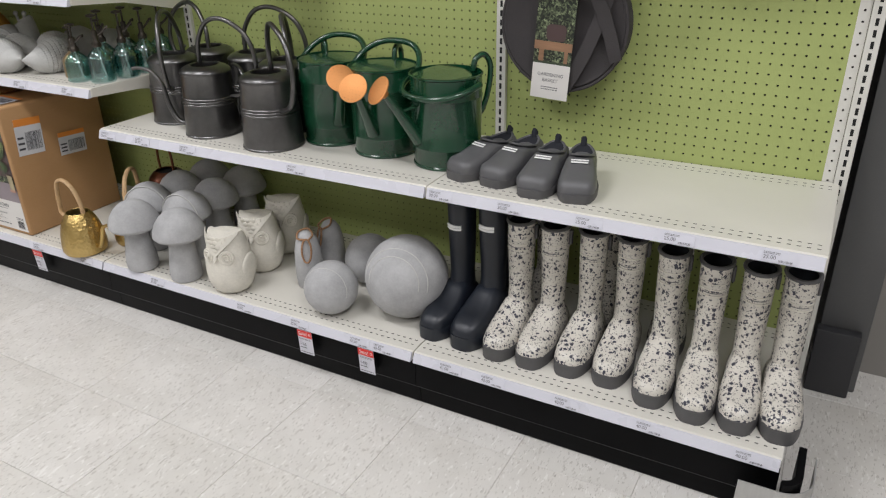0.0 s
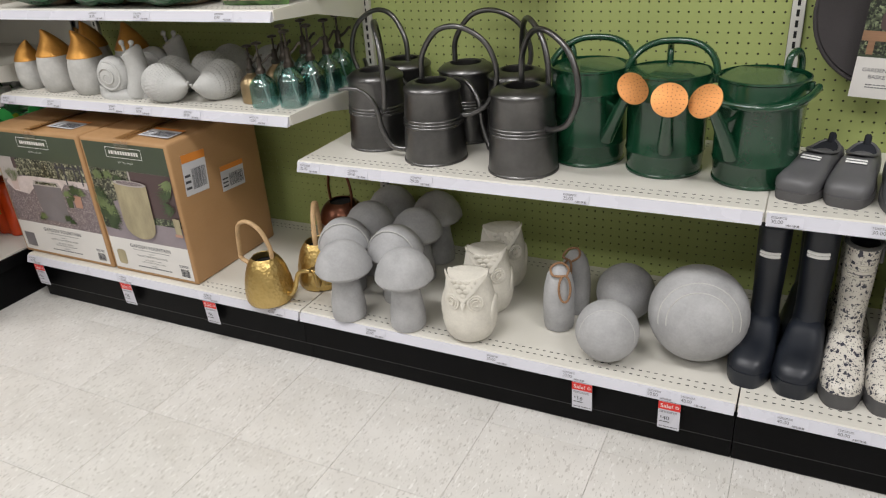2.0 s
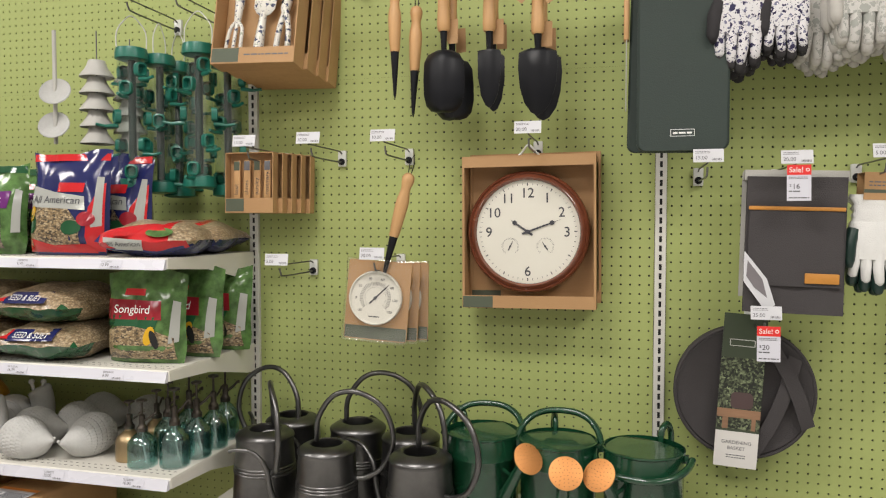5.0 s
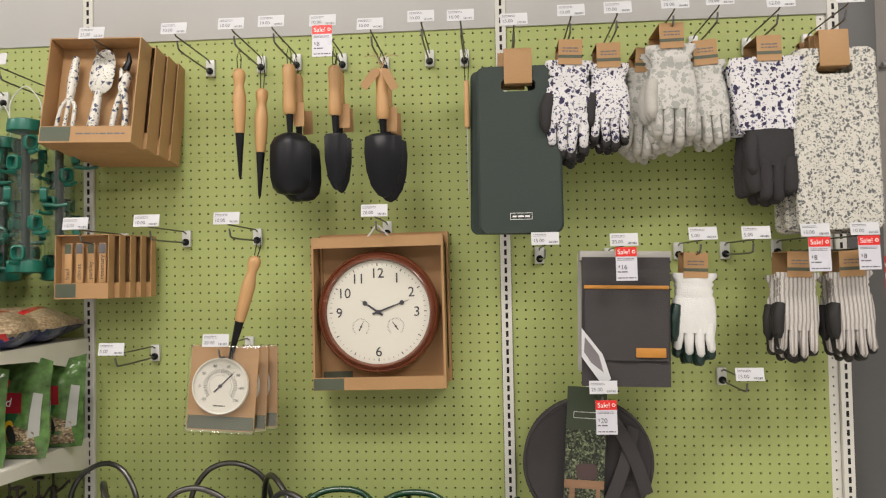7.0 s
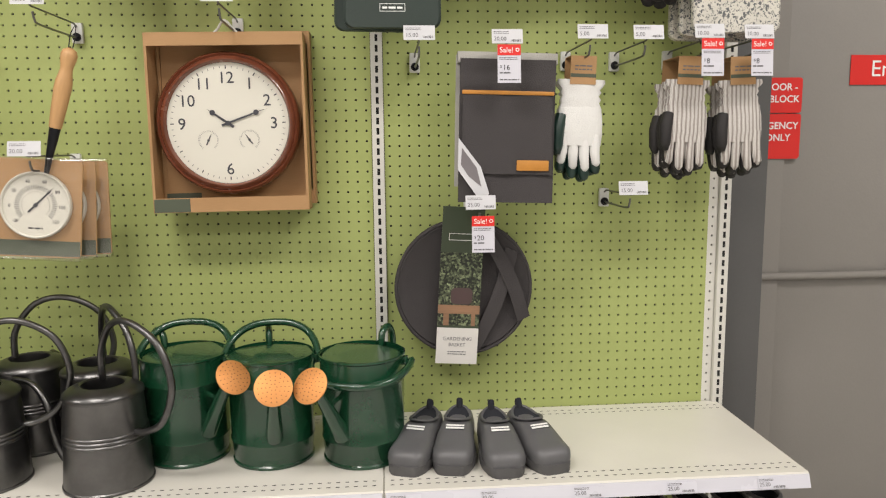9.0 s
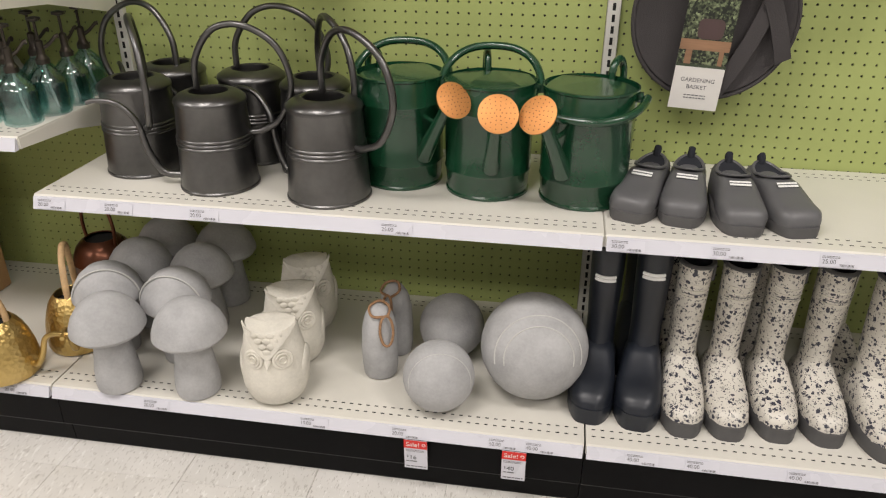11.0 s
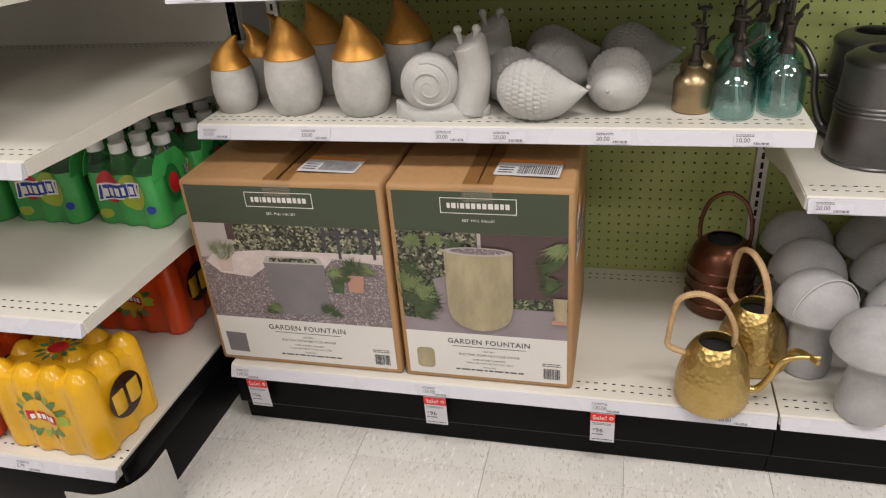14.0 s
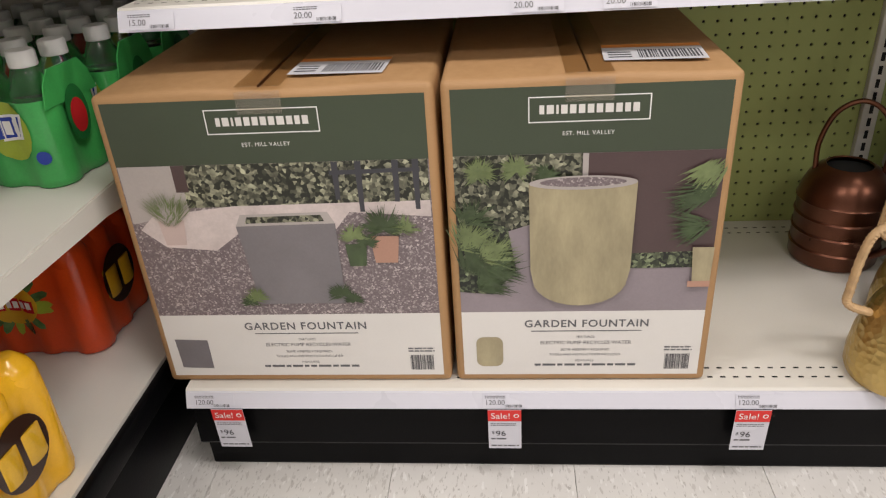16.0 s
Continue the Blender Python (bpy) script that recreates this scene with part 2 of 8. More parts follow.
# ---- the setting ----
AX, BX, CX, DX = -1.219, 0.0, 1.219, 2.133      # joints between the bays of shelving
HEADER_Z = 2.188
DECK, SHELF_B = 0.188, 0.626
SHELF_A = (0.754, 1.033, 1.321)
INCH = 0.0254


def structure(name, bm, material, label="", category=""):
    return tagged(part(name, bm, material, None, label), label, category, kind="structure")


bm = bmesh.new()
box(bm, -4.6, -5.2, -0.12, 4.6, 1.6, -0.0025)
floor = structure("floor", bm, M["grout"], "pale speckled vinyl tile floor with thin joints", "floor")

# unseen ceiling and outer walls, added to close the space and bounce light
bm = bmesh.new()
box(bm, -4.6, -5.2, CEILING, 4.6, 1.6, CEILING + 0.1)
structure("ceiling", bm, M["ceil"], "plain white ceiling, unseen, added to close the space", "ceiling")
for nm, b6 in (("wall_west", (-4.7, -5.2, 0, -4.6, 1.6, CEILING)), ("wall_east", (4.6, -5.2, 0, 4.7, 1.6, CEILING)), ("wall_south", (-4.7, -5.3, 0, 4.7, -5.2, CEILING)), ("wall_north_behind", (-4.7, 0.9, 0, 2.2, 1.0, CEILING))):
    bm = bmesh.new()
    box(bm, *b6)
    structure(nm, bm, M["plain"], "plain pale grey wall, unseen, added to close the space", "wall")

# grey wall with the emergency door, beyond the end of the shelving
WY = 0.20
bm = bmesh.new()
box(bm, 2.285, WY, 0, 2.40, WY + 0.12, CEILING)
box(bm, 3.42, WY, 0, 4.6, WY + 0.12, CEILING)
box(bm, 2.40, WY, 2.16, 3.42, WY + 0.12, CEILING)
structure("wall_north", bm, M["wall"], "warm grey painted wall around an emergency door", "wall")
bm = bmesh.new()
box(bm, 2.40, WY + 0.012, 0.008, 3.42, WY + 0.06, 2.155, 0.003)
door = structure("door_1", bm, M["wall"], "closed warm grey painted steel emergency door", "door")
bm = bmesh.new()
tube(bm, [(3.4, WY - 0.004, 0.935), (2.345, WY - 0.004, 0.935), (2.325, WY - 0.004, 0.945), (2.315, WY - 0.004, 0.965), (2.315, WY - 0.004, 2.3)], 0.011, 10)
part("door_frame_trim", bm, M["wall"], door, "grey painted raised trim")
# dark grey column between shelving and door
bm = bmesh.new()
box(bm, 2.165, 0.075, 0, 2.285, 0.9, CEILING, 0.004)
column = structure("column", bm, M["darkgrey"], "dark grey painted column with a black base guard", "column")
bm = bmesh.new()
box(bm, 2.158, 0.035, 0, 2.268, 0.074, 0.20, 0.005)
part("base_guard", bm, M["rubber"], column, "black base guard")

# floor tiles
TS = 0.3048
TX0, TY0 = 0.924 - 10 * TS, -0.904 - 7 * TS
bm = bmesh.new()
g = 0.0004
box(bm, g, g, -0.0024, TS - g, TS - g, 0.0, 0.0005, 1)
tile_me = finish("tile", bm, M["tile"], False)
for i in range(18):
    for j in range(13):
        shared("tile", tile_me, floor, pose(TX0 + i * TS, TY0 + j * TS, 0))
bm = bmesh.new()
for i in range(-12, 40):
    for j in range(-8, 22):
        x, y = TX0 + i * TS, TY0 + j * TS
        if (0 <= i < 18 and 0 <= j < 13) or x < -4.5 or x > 4.3 or y < -5.1 or y > 1.3:
            continue
        vs = [bm.verts.new((x + a, y + b, 0)) for a, b in ((g, g), (TS - g, g), (TS - g, TS - g), (g, TS - g))]
        bm.faces.new(vs)
tagged(part("tile_field", bm, M["tile"], floor, smooth=False), kind="stuff")


# ---- shelving ----
def pegboard(x0, x1, z0, z1, y, material, name, parent, r=0.0030):
    """A thin board drilled with a grid of holes one inch apart."""
    nx, nz = max(1, round((x1 - x0) / INCH)), max(1, round((z1 - z0) / INCH))
    cx, cz = (x1 - x0) / nx, (z1 - z0) / nz
    verts, faces, index = [], [], {}

    def v(ix, iz):
        if (ix, iz) not in index:
            index[(ix, iz)] = len(verts)
            verts.append((x0 + ix * cx / 2, y, z0 + iz * cz / 2))
        return index[(ix, iz)]

    for i in range(nx):
        for j in range(nz):
            a, b = 2 * i, 2 * j
            outer = [v(a, b), v(a + 1, b), v(a + 2, b), v(a + 2, b + 1), v(a + 2, b + 2), v(a + 1, b + 2), v(a, b + 2), v(a, b + 1)]
            mx, mz, k = x0 + (i + 0.5) * cx, z0 + (j + 0.5) * cz, len(verts)
            for d in (0, 0.004):
                for q in range(8):
                    an = radians(-135 + 45 * q)
                    verts.append((mx + r * math.cos(an), y + d, mz + r * math.sin(an)))
            for q in range(8):
                w = (q + 1) % 8
                faces.append((outer[q], outer[w], k + w, k + q))
                faces.append((k + q, k + w, k + 8 + w, k + 8 + q))
    me = bpy.data.meshes.new(name)
    me.from_pydata(verts, [], faces)
    me.materials.append(material)
    ob = new(name, me)
    ob.parent = parent
    return ob


def shelving_bay(x0, x1, name, label, right_strip=False, seam=1.177):
    bay = thing(name, label, "shelving", "garden shelving bays")
    tagged(bay, kind="structure")
    a, b = x0 + 0.016, x1 - 0.016
    edge = b
    if right_strip:
        edge = b - 0.0254
        pegboard(edge, b, 0.16, HEADER_Z, 0.012, M["pegwhite"], "bare_pegboard_edge", bay)
    for z0, z1, dy in ((0.16, seam, 0.012), (seam, seam + 0.665, 0.0108), (seam + 0.665, HEADER_Z, 0.0096)):
        pegboard(a, edge, z0, z1, dy, M["green"], "pegboard", bay)
    bm = bmesh.new()
    box(bm, x0 + 0.002, 0.03, 0, x1 - 0.002, 0.05, 2.5)
    part("back_panel", bm, M["hard"], bay)
    bm = bmesh.new()
    box(bm, x0 + 0.001, 0.004, HEADER_Z, x1 - 0.001, 0.026, 2.62, 0.002)
    part("header_panel", bm, M["header"], bay, "white header panel")
    # plinth
    bm = bmesh.new()
    prof = [(-0.508, 0.0), (-0.510, 0.004), (-0.512, 0.062), (-0.532, 0.068), (-0.536, 0.074), (-0.533, 0.150), (-0.525, 0.160), (-0.05, 0.160), (-0.05, 0.0)]
    loft(bm, [[(x, y, z) for y, z in prof] for x in (x0 + 0.001, x1 - 0.001)])
    part("plinth", bm, M["black"], bay, "black painted plinth", smooth=False)
    return bay


def upright(x, w=0.03, name="upright"):
    bm = bmesh.new()
    box(bm, x - w / 2, 0.0, 0.0, x + w / 2, 0.029, 2.5, 0.0015, 1)
    post = tagged(part(name, bm, M["pegwhite"]), "white slotted steel shelving upright", "upright", "shelving uprights", "structure")
    # slots are black bars on the face, shade painted instead of cut
    bm = bmesh.new()
    for k in range(int(2.3 / INCH)):
        z = 0.14 + k * INCH
        box(bm, x - 0.0035, -0.0006, z, x + 0.0035, 0.004, z + 0.0165)
    tagged(part("slot", bm, M["slot"], post, smooth=False), kind="stuff")
    return post


def shelf(x0, x1, y0, z, lip, label, group, rear=True, brackets=True, name="shelf", back=0.0085, taper=0.085):
    """A steel shelf with a price strip along its front (y0), slots and end brackets."""
    sh = thing(name, label, "shelf", group, pose(0, 0, 0))
    a, b = x0 + 0.002, x1 - 0.002
    bm = bmesh.new()
    prof = [(y0 + 0.004, z - lip), (y0 + 0.004, z - 0.004), (y0 + 0.007, z), (back, z), (back, z - 0.02), (y0 + 0.02, z - 0.02), (y0 + 0.02, z - lip)]
    loft(bm, [[(x, y, zz) for y, zz in prof] for x in (a, b)])
    part("deck", bm, M["shelf"], sh, smooth=False)
    bm = bmesh.new()
    prof = [(y0 - 0.010, z - lip - 0.002), (y0 - 0.0005, z - 0.003), (y0 + 0.0035, z - 0.003), (y0 + 0.0035, z - lip - 0.002)]
    loft(bm, [[(x, y, zz) for y, zz in prof] for x in (a + 0.002, b - 0.002)])
    part("price_strip", bm, M["strip"], sh, "white plastic price strip", smooth=False)
    # slots as flat black patches on the deck, standing in for shaded openings
    bm = bmesh.new()
    rows = [y0 + 0.03, y0 + 0.052] + ([back - 0.034, back - 0.056] if rear else [])
    for r, y in enumerate(rows):
        n = int((b - a) / (INCH * 0.75))
        for k in range(n):
            x = a + 0.012 + k * INCH * 0.75
            if x + 0.009 > b:
                break
            vs = [bm.verts.new(p) for p in ((x, y, z + 0.0005), (x + 0.0078, y, z + 0.0005), (x + 0.0078, y + 0.0034, z + 0.0005), (x, y + 0.0034, z + 0.0005))]
            bm.faces.new(vs)
    tagged(part("slot", bm, M["slot"], sh, smooth=False), kind="stuff")
    if brackets:
        for x in (a - 0.0016, b):
            bm = bmesh.new()
            mid = y0 + (back - y0) * 0.42
            prof = [(y0 + 0.006, z - lip), (y0 + 0.006, z - 0.004), (back, z - 0.001), (back, z - taper), (back - 0.05, z - taper), (mid, z - lip - 0.012)]
            loft(bm, [[(xx, y, zz) for y, zz in prof] for xx in (x, x + 0.0016)])
            part("bracket", bm, M["shelf"], sh, smooth=False)
    return sh


bays = [shelving_bay(AX, BX, "shelving_bay_1", "green pegboard shelving bay with three shelves over a black plinth"),
        shelving_bay(BX, CX, "shelving_bay_2", "green pegboard shelving bay with hooks over one shelf"),
        shelving_bay(CX, DX, "shelving_bay_3", "narrow green pegboard shelving bay with hooks over one shelf", True, 1.164)]
for x in (AX, BX, CX, DX):
    upright(x)
decks = [shelf(a, b, -0.545, DECK, 0.025, "cream enamelled bottom shelf with a white price strip", "bottom shelves", name="bottom_shelf", brackets=False) for a, b in ((AX, BX), (BX, CX), (CX, DX))]
shelf_b = [shelf(a, b, -0.448, SHELF_B, 0.027, "cream enamelled shelf with a white price strip", "middle shelves") for a, b in ((BX, CX), (CX, DX))]
shelf_a = [shelf(AX, BX, -0.448, z, 0.027, "cream enamelled shelf with a white price strip and tapered brackets", "upper shelves") for z in SHELF_A]

# deeper drinks shelving in the corner, facing the same way
LX = -1.290
drinks_bay = thing("drinks_shelving", "cream drinks shelving bay with a black base, deeper than its neighbour", "shelving")
tagged(drinks_bay, kind="structure")
bm = bmesh.new()
box(bm, -2.5, 0.0, 0.15, LX - 0.03, 0.02, 2.5)
part("back_panel", bm, M["shelf"], drinks_bay)
bm = bmesh.new()
box(bm, -2.5, -0.875, 0.0, LX, -0.0, 0.157, 0.003)
part("plinth", bm, M["black"], drinks_bay, "black painted plinth")
upright(-1.334)
drink_shelves = [shelf(-2.5, LX, -0.892, 0.182, 0.024, "cream enamelled bottom drinks shelf", "drinks shelves", name="bottom_shelf", brackets=False, rear=True),
                 shelf(-2.5, LX, -0.846, 0.508, 0.027, "cream enamelled drinks shelf with tapered end bracket", "drinks shelves", taper=0.10),
                 shelf(-2.5, LX, -0.846, 1.092, 0.027, "cream enamelled drinks shelf with tapered end bracket", "drinks shelves", taper=0.10),
                 shelf(-2.5, LX, -0.846, 0.828, 0.027, "cream enamelled drinks shelf with tapered end bracket", "drinks shelves", taper=0.10)]
bm = bmesh.new()
box(bm, LX - 0.002, -0.88, 0.135, LX + 0.012, -0.03, 0.177, 0.003)
part("deck_edge", bm, M["black"], drinks_bay, "black edge rail")


def corner_guard(x, y, h, r=0.095, leg=0.05):
    """A bent sheet-metal guard round the front corner of a plinth; x, y is its outer corner."""
    bm = bmesh.new()
    t = 0.003
    path = [(x - r - leg, y)] + [(x - r + r * math.sin(radians(a)), y + r - r * math.cos(radians(a))) for a in range(0, 91, 9)] + [(x, y + r + leg)]
    inner = [(x - r - leg, y + t)] + [(x - r + (r - t) * math.sin(radians(a)), y + r - (r - t) * math.cos(radians(a))) for a in range(0, 91, 9)] + [(x - t, y + r + leg)]
    outline = path + inner[::-1]
    cx, cy = x - r, y + r
    loft(bm, [[(cx + (px - cx) * k, cy + (py - cy) * k, z) for px, py in outline] for z, k in ((0.002, 1.0), (h * 0.5, 0.985), (h, 0.965))])
    return tagged(part("corner_guard", bm, M["steel"], None, angle=50), "bent grey sheet-metal corner guard at the plinth", "corner guard", "corner guards")


corner_guard(-1.220, -0.962, 0.178)
corner_guard(DX + 0.070, -0.606, 0.150, 0.07, 0.08)

# black rubber bumper inside the end guard
bm = bmesh.new()
out = [(DX + 0.044 - 0.045 + 0.045 * math.sin(radians(a)), -0.600 + 0.045 - 0.045 * math.cos(radians(a))) for a in range(10, 91, 10)] + [(DX + 0.044, -0.455)]
inn = [(DX + 0.044 - 0.045 + 0.029 * math.sin(radians(a)), -0.600 + 0.045 - 0.029 * math.cos(radians(a))) for a in range(10, 91, 10)] + [(DX + 0.028, -0.455)]
loft(bm, [[(x, y, z) for x, y in out + inn[::-1]] for z in (0.004, 0.168)])
tagged(part("corner_bumper", bm, M["black"], None, angle=50), "black curved rubber bumper behind the metal corner guard", "bumper")

# conduit and electrical box high on the wall
cd = thing("conduit", "grey flexible metal conduit along the wall", "conduit", "", pose(0, WY, 0))
bm = bmesh.new()
cp = spline([(2.436, -0.016, 2.50), (2.433, -0.016, 2.276), (2.424, -0.016, 2.140), (2.405, -0.016, 2.104), (2.355, -0.016, 2.086)], 30)
tube(bm, cp, [0.0078 + 0.0012 * (i % 2) for i in range(len(cp))], 10)
part("flexible_tube", bm, M["steel"], cd)
lb = thing("wall_box", "pale grey metal electrical box on the wall", "electrical box", "", pose(0, WY, 0))
bm = bmesh.new()
box(bm, 2.466, -0.075, 2.072, 2.640, 0.0, 2.172, 0.006)
part("box_body", bm, M["header"], lb)
bm = bmesh.new()
box(bm, 2.476, -0.078, 2.082, 2.630, -0.0745, 2.162, 0.002)
part("box_cover", bm, M["header"], lb)

# ---- materials of the goods ----
M["stone"] = surface("cast_concrete", (0.39, 0.39, 0.395), 0.85, var=0.22, scale=14, grain=0.35, grain_scale=160)
M["palestone"] = surface("pale_cast_stone", (0.47, 0.47, 0.455), 0.85, var=0.10, scale=18, grain=0.4, grain_scale=140)
M["gnomestone"] = surface("pale_rubbed_concrete", (0.46, 0.455, 0.435), 0.85, var=0.16, scale=22, grain=0.35, grain_scale=120)
M["creamstone"] = surface("cream_cast_stone", (0.68, 0.65, 0.575), 0.8, var=0.10, scale=20, grain=0.3, grain_scale=160)
M["bandstone"] = surface("light_band_concrete", (0.50, 0.50, 0.48), 0.8, var=0.08, scale=20, grain=0.3, grain_scale=160)
M["bronze"] = surface("bronze_leaf_paint", (0.60, 0.30, 0.070), 0.40, metal=0.75, var=0.15, scale=25, grain=0.2, grain_scale=120)
M["gunmetal"] = surface("gunmetal_sheet", (0.135, 0.133, 0.132), 0.32, metal=0.95, var=0.30, scale=9, grain=0.05, grain_scale=80)
M["enamel"] = surface("dark_green_enamel", (0.005, 0.046, 0.020), 0.24, var=0.12, scale=8, coat=0.6)
M["copper"] = surface("bright_copper", (0.62, 0.27, 0.085), 0.5, metal=0.55, var=0.1, scale=20)
M["darkcopper"] = surface("aged_copper", (0.17, 0.070, 0.043), 0.3, metal=0.9, var=0.25, scale=12)
M["rattan"] = surface("wrapped_rattan", (0.50, 0.33, 0.17), 0.6, var=0.2, scale=60, grain=0.4, grain_scale=200)
M["hole"] = M["slot"]
M["brass"] = surface("antique_brass", (0.40, 0.30, 0.175), 0.32, metal=0.95, var=0.2, scale=15)
M["pump"] = surface("dark_pump_metal", (0.07, 0.06, 0.05), 0.35, metal=0.8, var=0.2)
M["twine"] = surface("twine", (0.30, 0.17, 0.09), 0.9, var=0.3, scale=80, grain=0.6)
M["rubberboot"] = surface("navy_black_rubber", (0.011, 0.014, 0.021), 0.36, var=0.2, scale=12, grain=0.05)
M["clog"] = surface("grey_moulded_rubber", (0.105, 0.105, 0.110), 0.42, var=0.1, scale=12, grain=0.08)
M["sole"] = surface("dark_grey_sole", (0.085, 0.083, 0.085), 0.55, var=0.12, scale=15, grain=0.1)
M["lining"] = surface("dark_lining", (0.015, 0.017, 0.024), 0.9)
M["wood"] = surface("light_ash_wood", (0.52, 0.30, 0.13), 0.45, var=0.14, scale=30, stretch=(1, 1, 0.12), grain=0.1, grain_scale=150)
M["blackmetal"] = surface("black_coated_metal", (0.007, 0.0075, 0.010), 0.38, var=0.2, grain=0.05, spec=0.25)
M["cord"] = surface("black_cord", (0.012, 0.012, 0.014), 0.8)


def gold_material():
    m = bpy.data.materials.new("hammered_gold_metal")
    nt, nd, ln, b = nodes_of(m)
    vo = nt.nodes.new("ShaderNodeTexVoronoi")
    vo.inputs["Scale"].default_value = 100
    ln.new(coords(nt), vo.inputs["Vector"])
    ln.new(ramp(nt, noise_tex(nt, coords(nt), 12, 3), [(0.3, (0.48, 0.33, 0.11)), (0.7, (0.60, 0.44, 0.18))]), b.inputs["Base Color"])
    b.inputs["Metallic"].default_value, b.inputs["Roughness"].default_value = 0.95, 0.33
    bump(nt, b, vo.outputs["Distance"], 0.5, 0.0035)
    return m


M["gold"] = gold_material()
M["goldplain"] = surface("gold_metal", (0.52, 0.37, 0.14), 0.3, metal=0.95, var=0.12, scale=20)


def glass_material(name, rgb, rough=0.03):
    m = bpy.data.materials.new(name)
    nt, nd, ln, b = nodes_of(m)
    b.inputs["Base Color"].default_value = (*rgb, 1)
    b.inputs["Transmission Weight"].default_value = 1.0
    b.inputs["Roughness"].default_value, b.inputs["IOR"].default_value = rough, 1.45
    bump(nt, b, noise_tex(nt, coords(nt), 40, 2), 0.05)
    return m




def clear_film(name, tint=(1, 1, 1), gloss=0.12, rough=0.08):
    """Thin clear plastic: see-through with a film of gloss."""
    m = bpy.data.materials.new(name)
    nt, nd, ln, b = nodes_of(m)
    out = nd["Material Output"]
    tr, gl, mx = nd.new("ShaderNodeBsdfTransparent"), nd.new("ShaderNodeBsdfGlossy"), nd.new("ShaderNodeMixShader")
    tr.inputs[0].default_value = (*tint, 1)
    gl.inputs["Roughness"].default_value = rough
    bu = nd.new("ShaderNodeBump")
    bu.inputs["Strength"].default_value, bu.inputs["Distance"].default_value = 0.4, 0.003
    ln.new(noise_tex(nt, coords(nt), 25, 3), bu.inputs["Height"])
    ln.new(bu.outputs[0], gl.inputs["Normal"])
    mx.inputs[0].default_value = gloss
    ln.new(tr.outputs[0], mx.inputs[1])
    ln.new(gl.outputs[0], mx.inputs[2])
    ln.new(mx.outputs[0], out.inputs[0])
    return m


M["film"] = clear_film("clear_blister_plastic")
M["tealglass"] = clear_film("teal_glass", (0.66, 0.85, 0.835), 0.17, 0.03)


def floral_material(name, base, dark, mid, scale=62.0, rough=0.4, dense=0.40, cloth=0.0):
    """A print of small dark sprigs with lighter leaves between them."""
    m = bpy.data.materials.new(name)
    nt, nd, ln, b = nodes_of(m)
    v = coords(nt, random_shift=True)
    warp = nt.nodes.new("ShaderNodeTexNoise")
    warp.inputs["Scale"].default_value, warp.inputs["Detail"].default_value = 130, 1
    ln.new(v, warp.inputs["Vector"])
    add = nt.nodes.new("ShaderNodeVectorMath")
    add.operation = "MULTIPLY_ADD"
    add.inputs[1].default_value = (0.011, 0.011, 0.011)
    ln.new(warp.outputs["Color"], add.inputs[0])
    ln.new(v, add.inputs[2])
    col = ramp(nt, noise_tex(nt, v, 15, 3), [(0.3, shade(base, 0.93)), (0.7, shade(base, 1.04))])
    for sc, thr, c, off in ((scale * 1.25, dense * 0.80, mid, 0.0), (scale, dense, dark, 3.1), (scale * 2.1, dense * 0.70, dark, 7.7)):
        sh = nt.nodes.new("ShaderNodeVectorMath")
        sh.inputs[1].default_value = (off, off, off)
        ln.new(add.outputs[0], sh.inputs[0])
        vo = nt.nodes.new("ShaderNodeTexVoronoi")
        vo.inputs["Scale"].default_value = sc
        ln.new(sh.outputs[0], vo.inputs["Vector"])
        sep = nt.nodes.new("ShaderNodeSeparateColor")
        ln.new(vo.outputs["Color"], sep.inputs[0])
        lim = nt.nodes.new("ShaderNodeMath")
        lim.operation, lim.inputs[1].default_value = "MULTIPLY", thr * 1.25
        ln.new(sep.outputs[0], lim.inputs[0])
        lt = nt.nodes.new("ShaderNodeMath")
        lt.operation = "LESS_THAN"
        ln.new(vo.outputs["Distance"], lt.inputs[0])
        ln.new(lim.outputs[0], lt.inputs[1])
        col = mix(nt, lt.outputs[0], col, c)
    ln.new(col, b.inputs["Base Color"])
    b.inputs["Roughness"].default_value = rough
    if cloth:
        bump(nt, b, noise_tex(nt, v, 500, 2), cloth)
    return m


M["bootprint"] = floral_material("floral_print_rubber", (0.60, 0.57, 0.51), (0.035, 0.036, 0.055), (0.32, 0.31, 0.28), 100, 0.34, 0.42)
M["gloveprint"] = floral_material("navy_floral_cotton", (0.68, 0.67, 0.68), (0.030, 0.026, 0.075), (0.16, 0.16, 0.25), 96, 0.85, 0.44, 0.3)
M["greyprint"] = floral_material("pale_grey_floral_cotton", (0.58, 0.57, 0.54), (0.36, 0.37, 0.34), (0.42, 0.42, 0.39), 62, 0.85, 0.50, 0.3)
M["kneelprint"] = floral_material("floral_print_foam", (0.58, 0.56, 0.50), (0.11, 0.115, 0.12), (0.26, 0.27, 0.24), 120, 0.6, 0.46)
M["toolprint"] = floral_material("floral_enamel_metal", (0.66, 0.64, 0.58), (0.03, 0.04, 0.10), (0.30, 0.33, 0.25), 80, 0.35, 0.40)


def decal(name, pts, y, material, parent, label=""):
    bm = bmesh.new()
    bm.faces.new([bm.verts.new((x, y, z)) for x, z in pts])
    for f in bm.faces:
        f.normal_update()
        if f.normal.y > 0:
            f.normal_flip()
    me = bpy.data.meshes.new(name)
    bm.to_mesh(me)
    bm.free()
    me.materials.append(material)
    ob = new(name, me)
    ob.parent = parent
    if label:
        tagged(ob, label=label)
    return ob


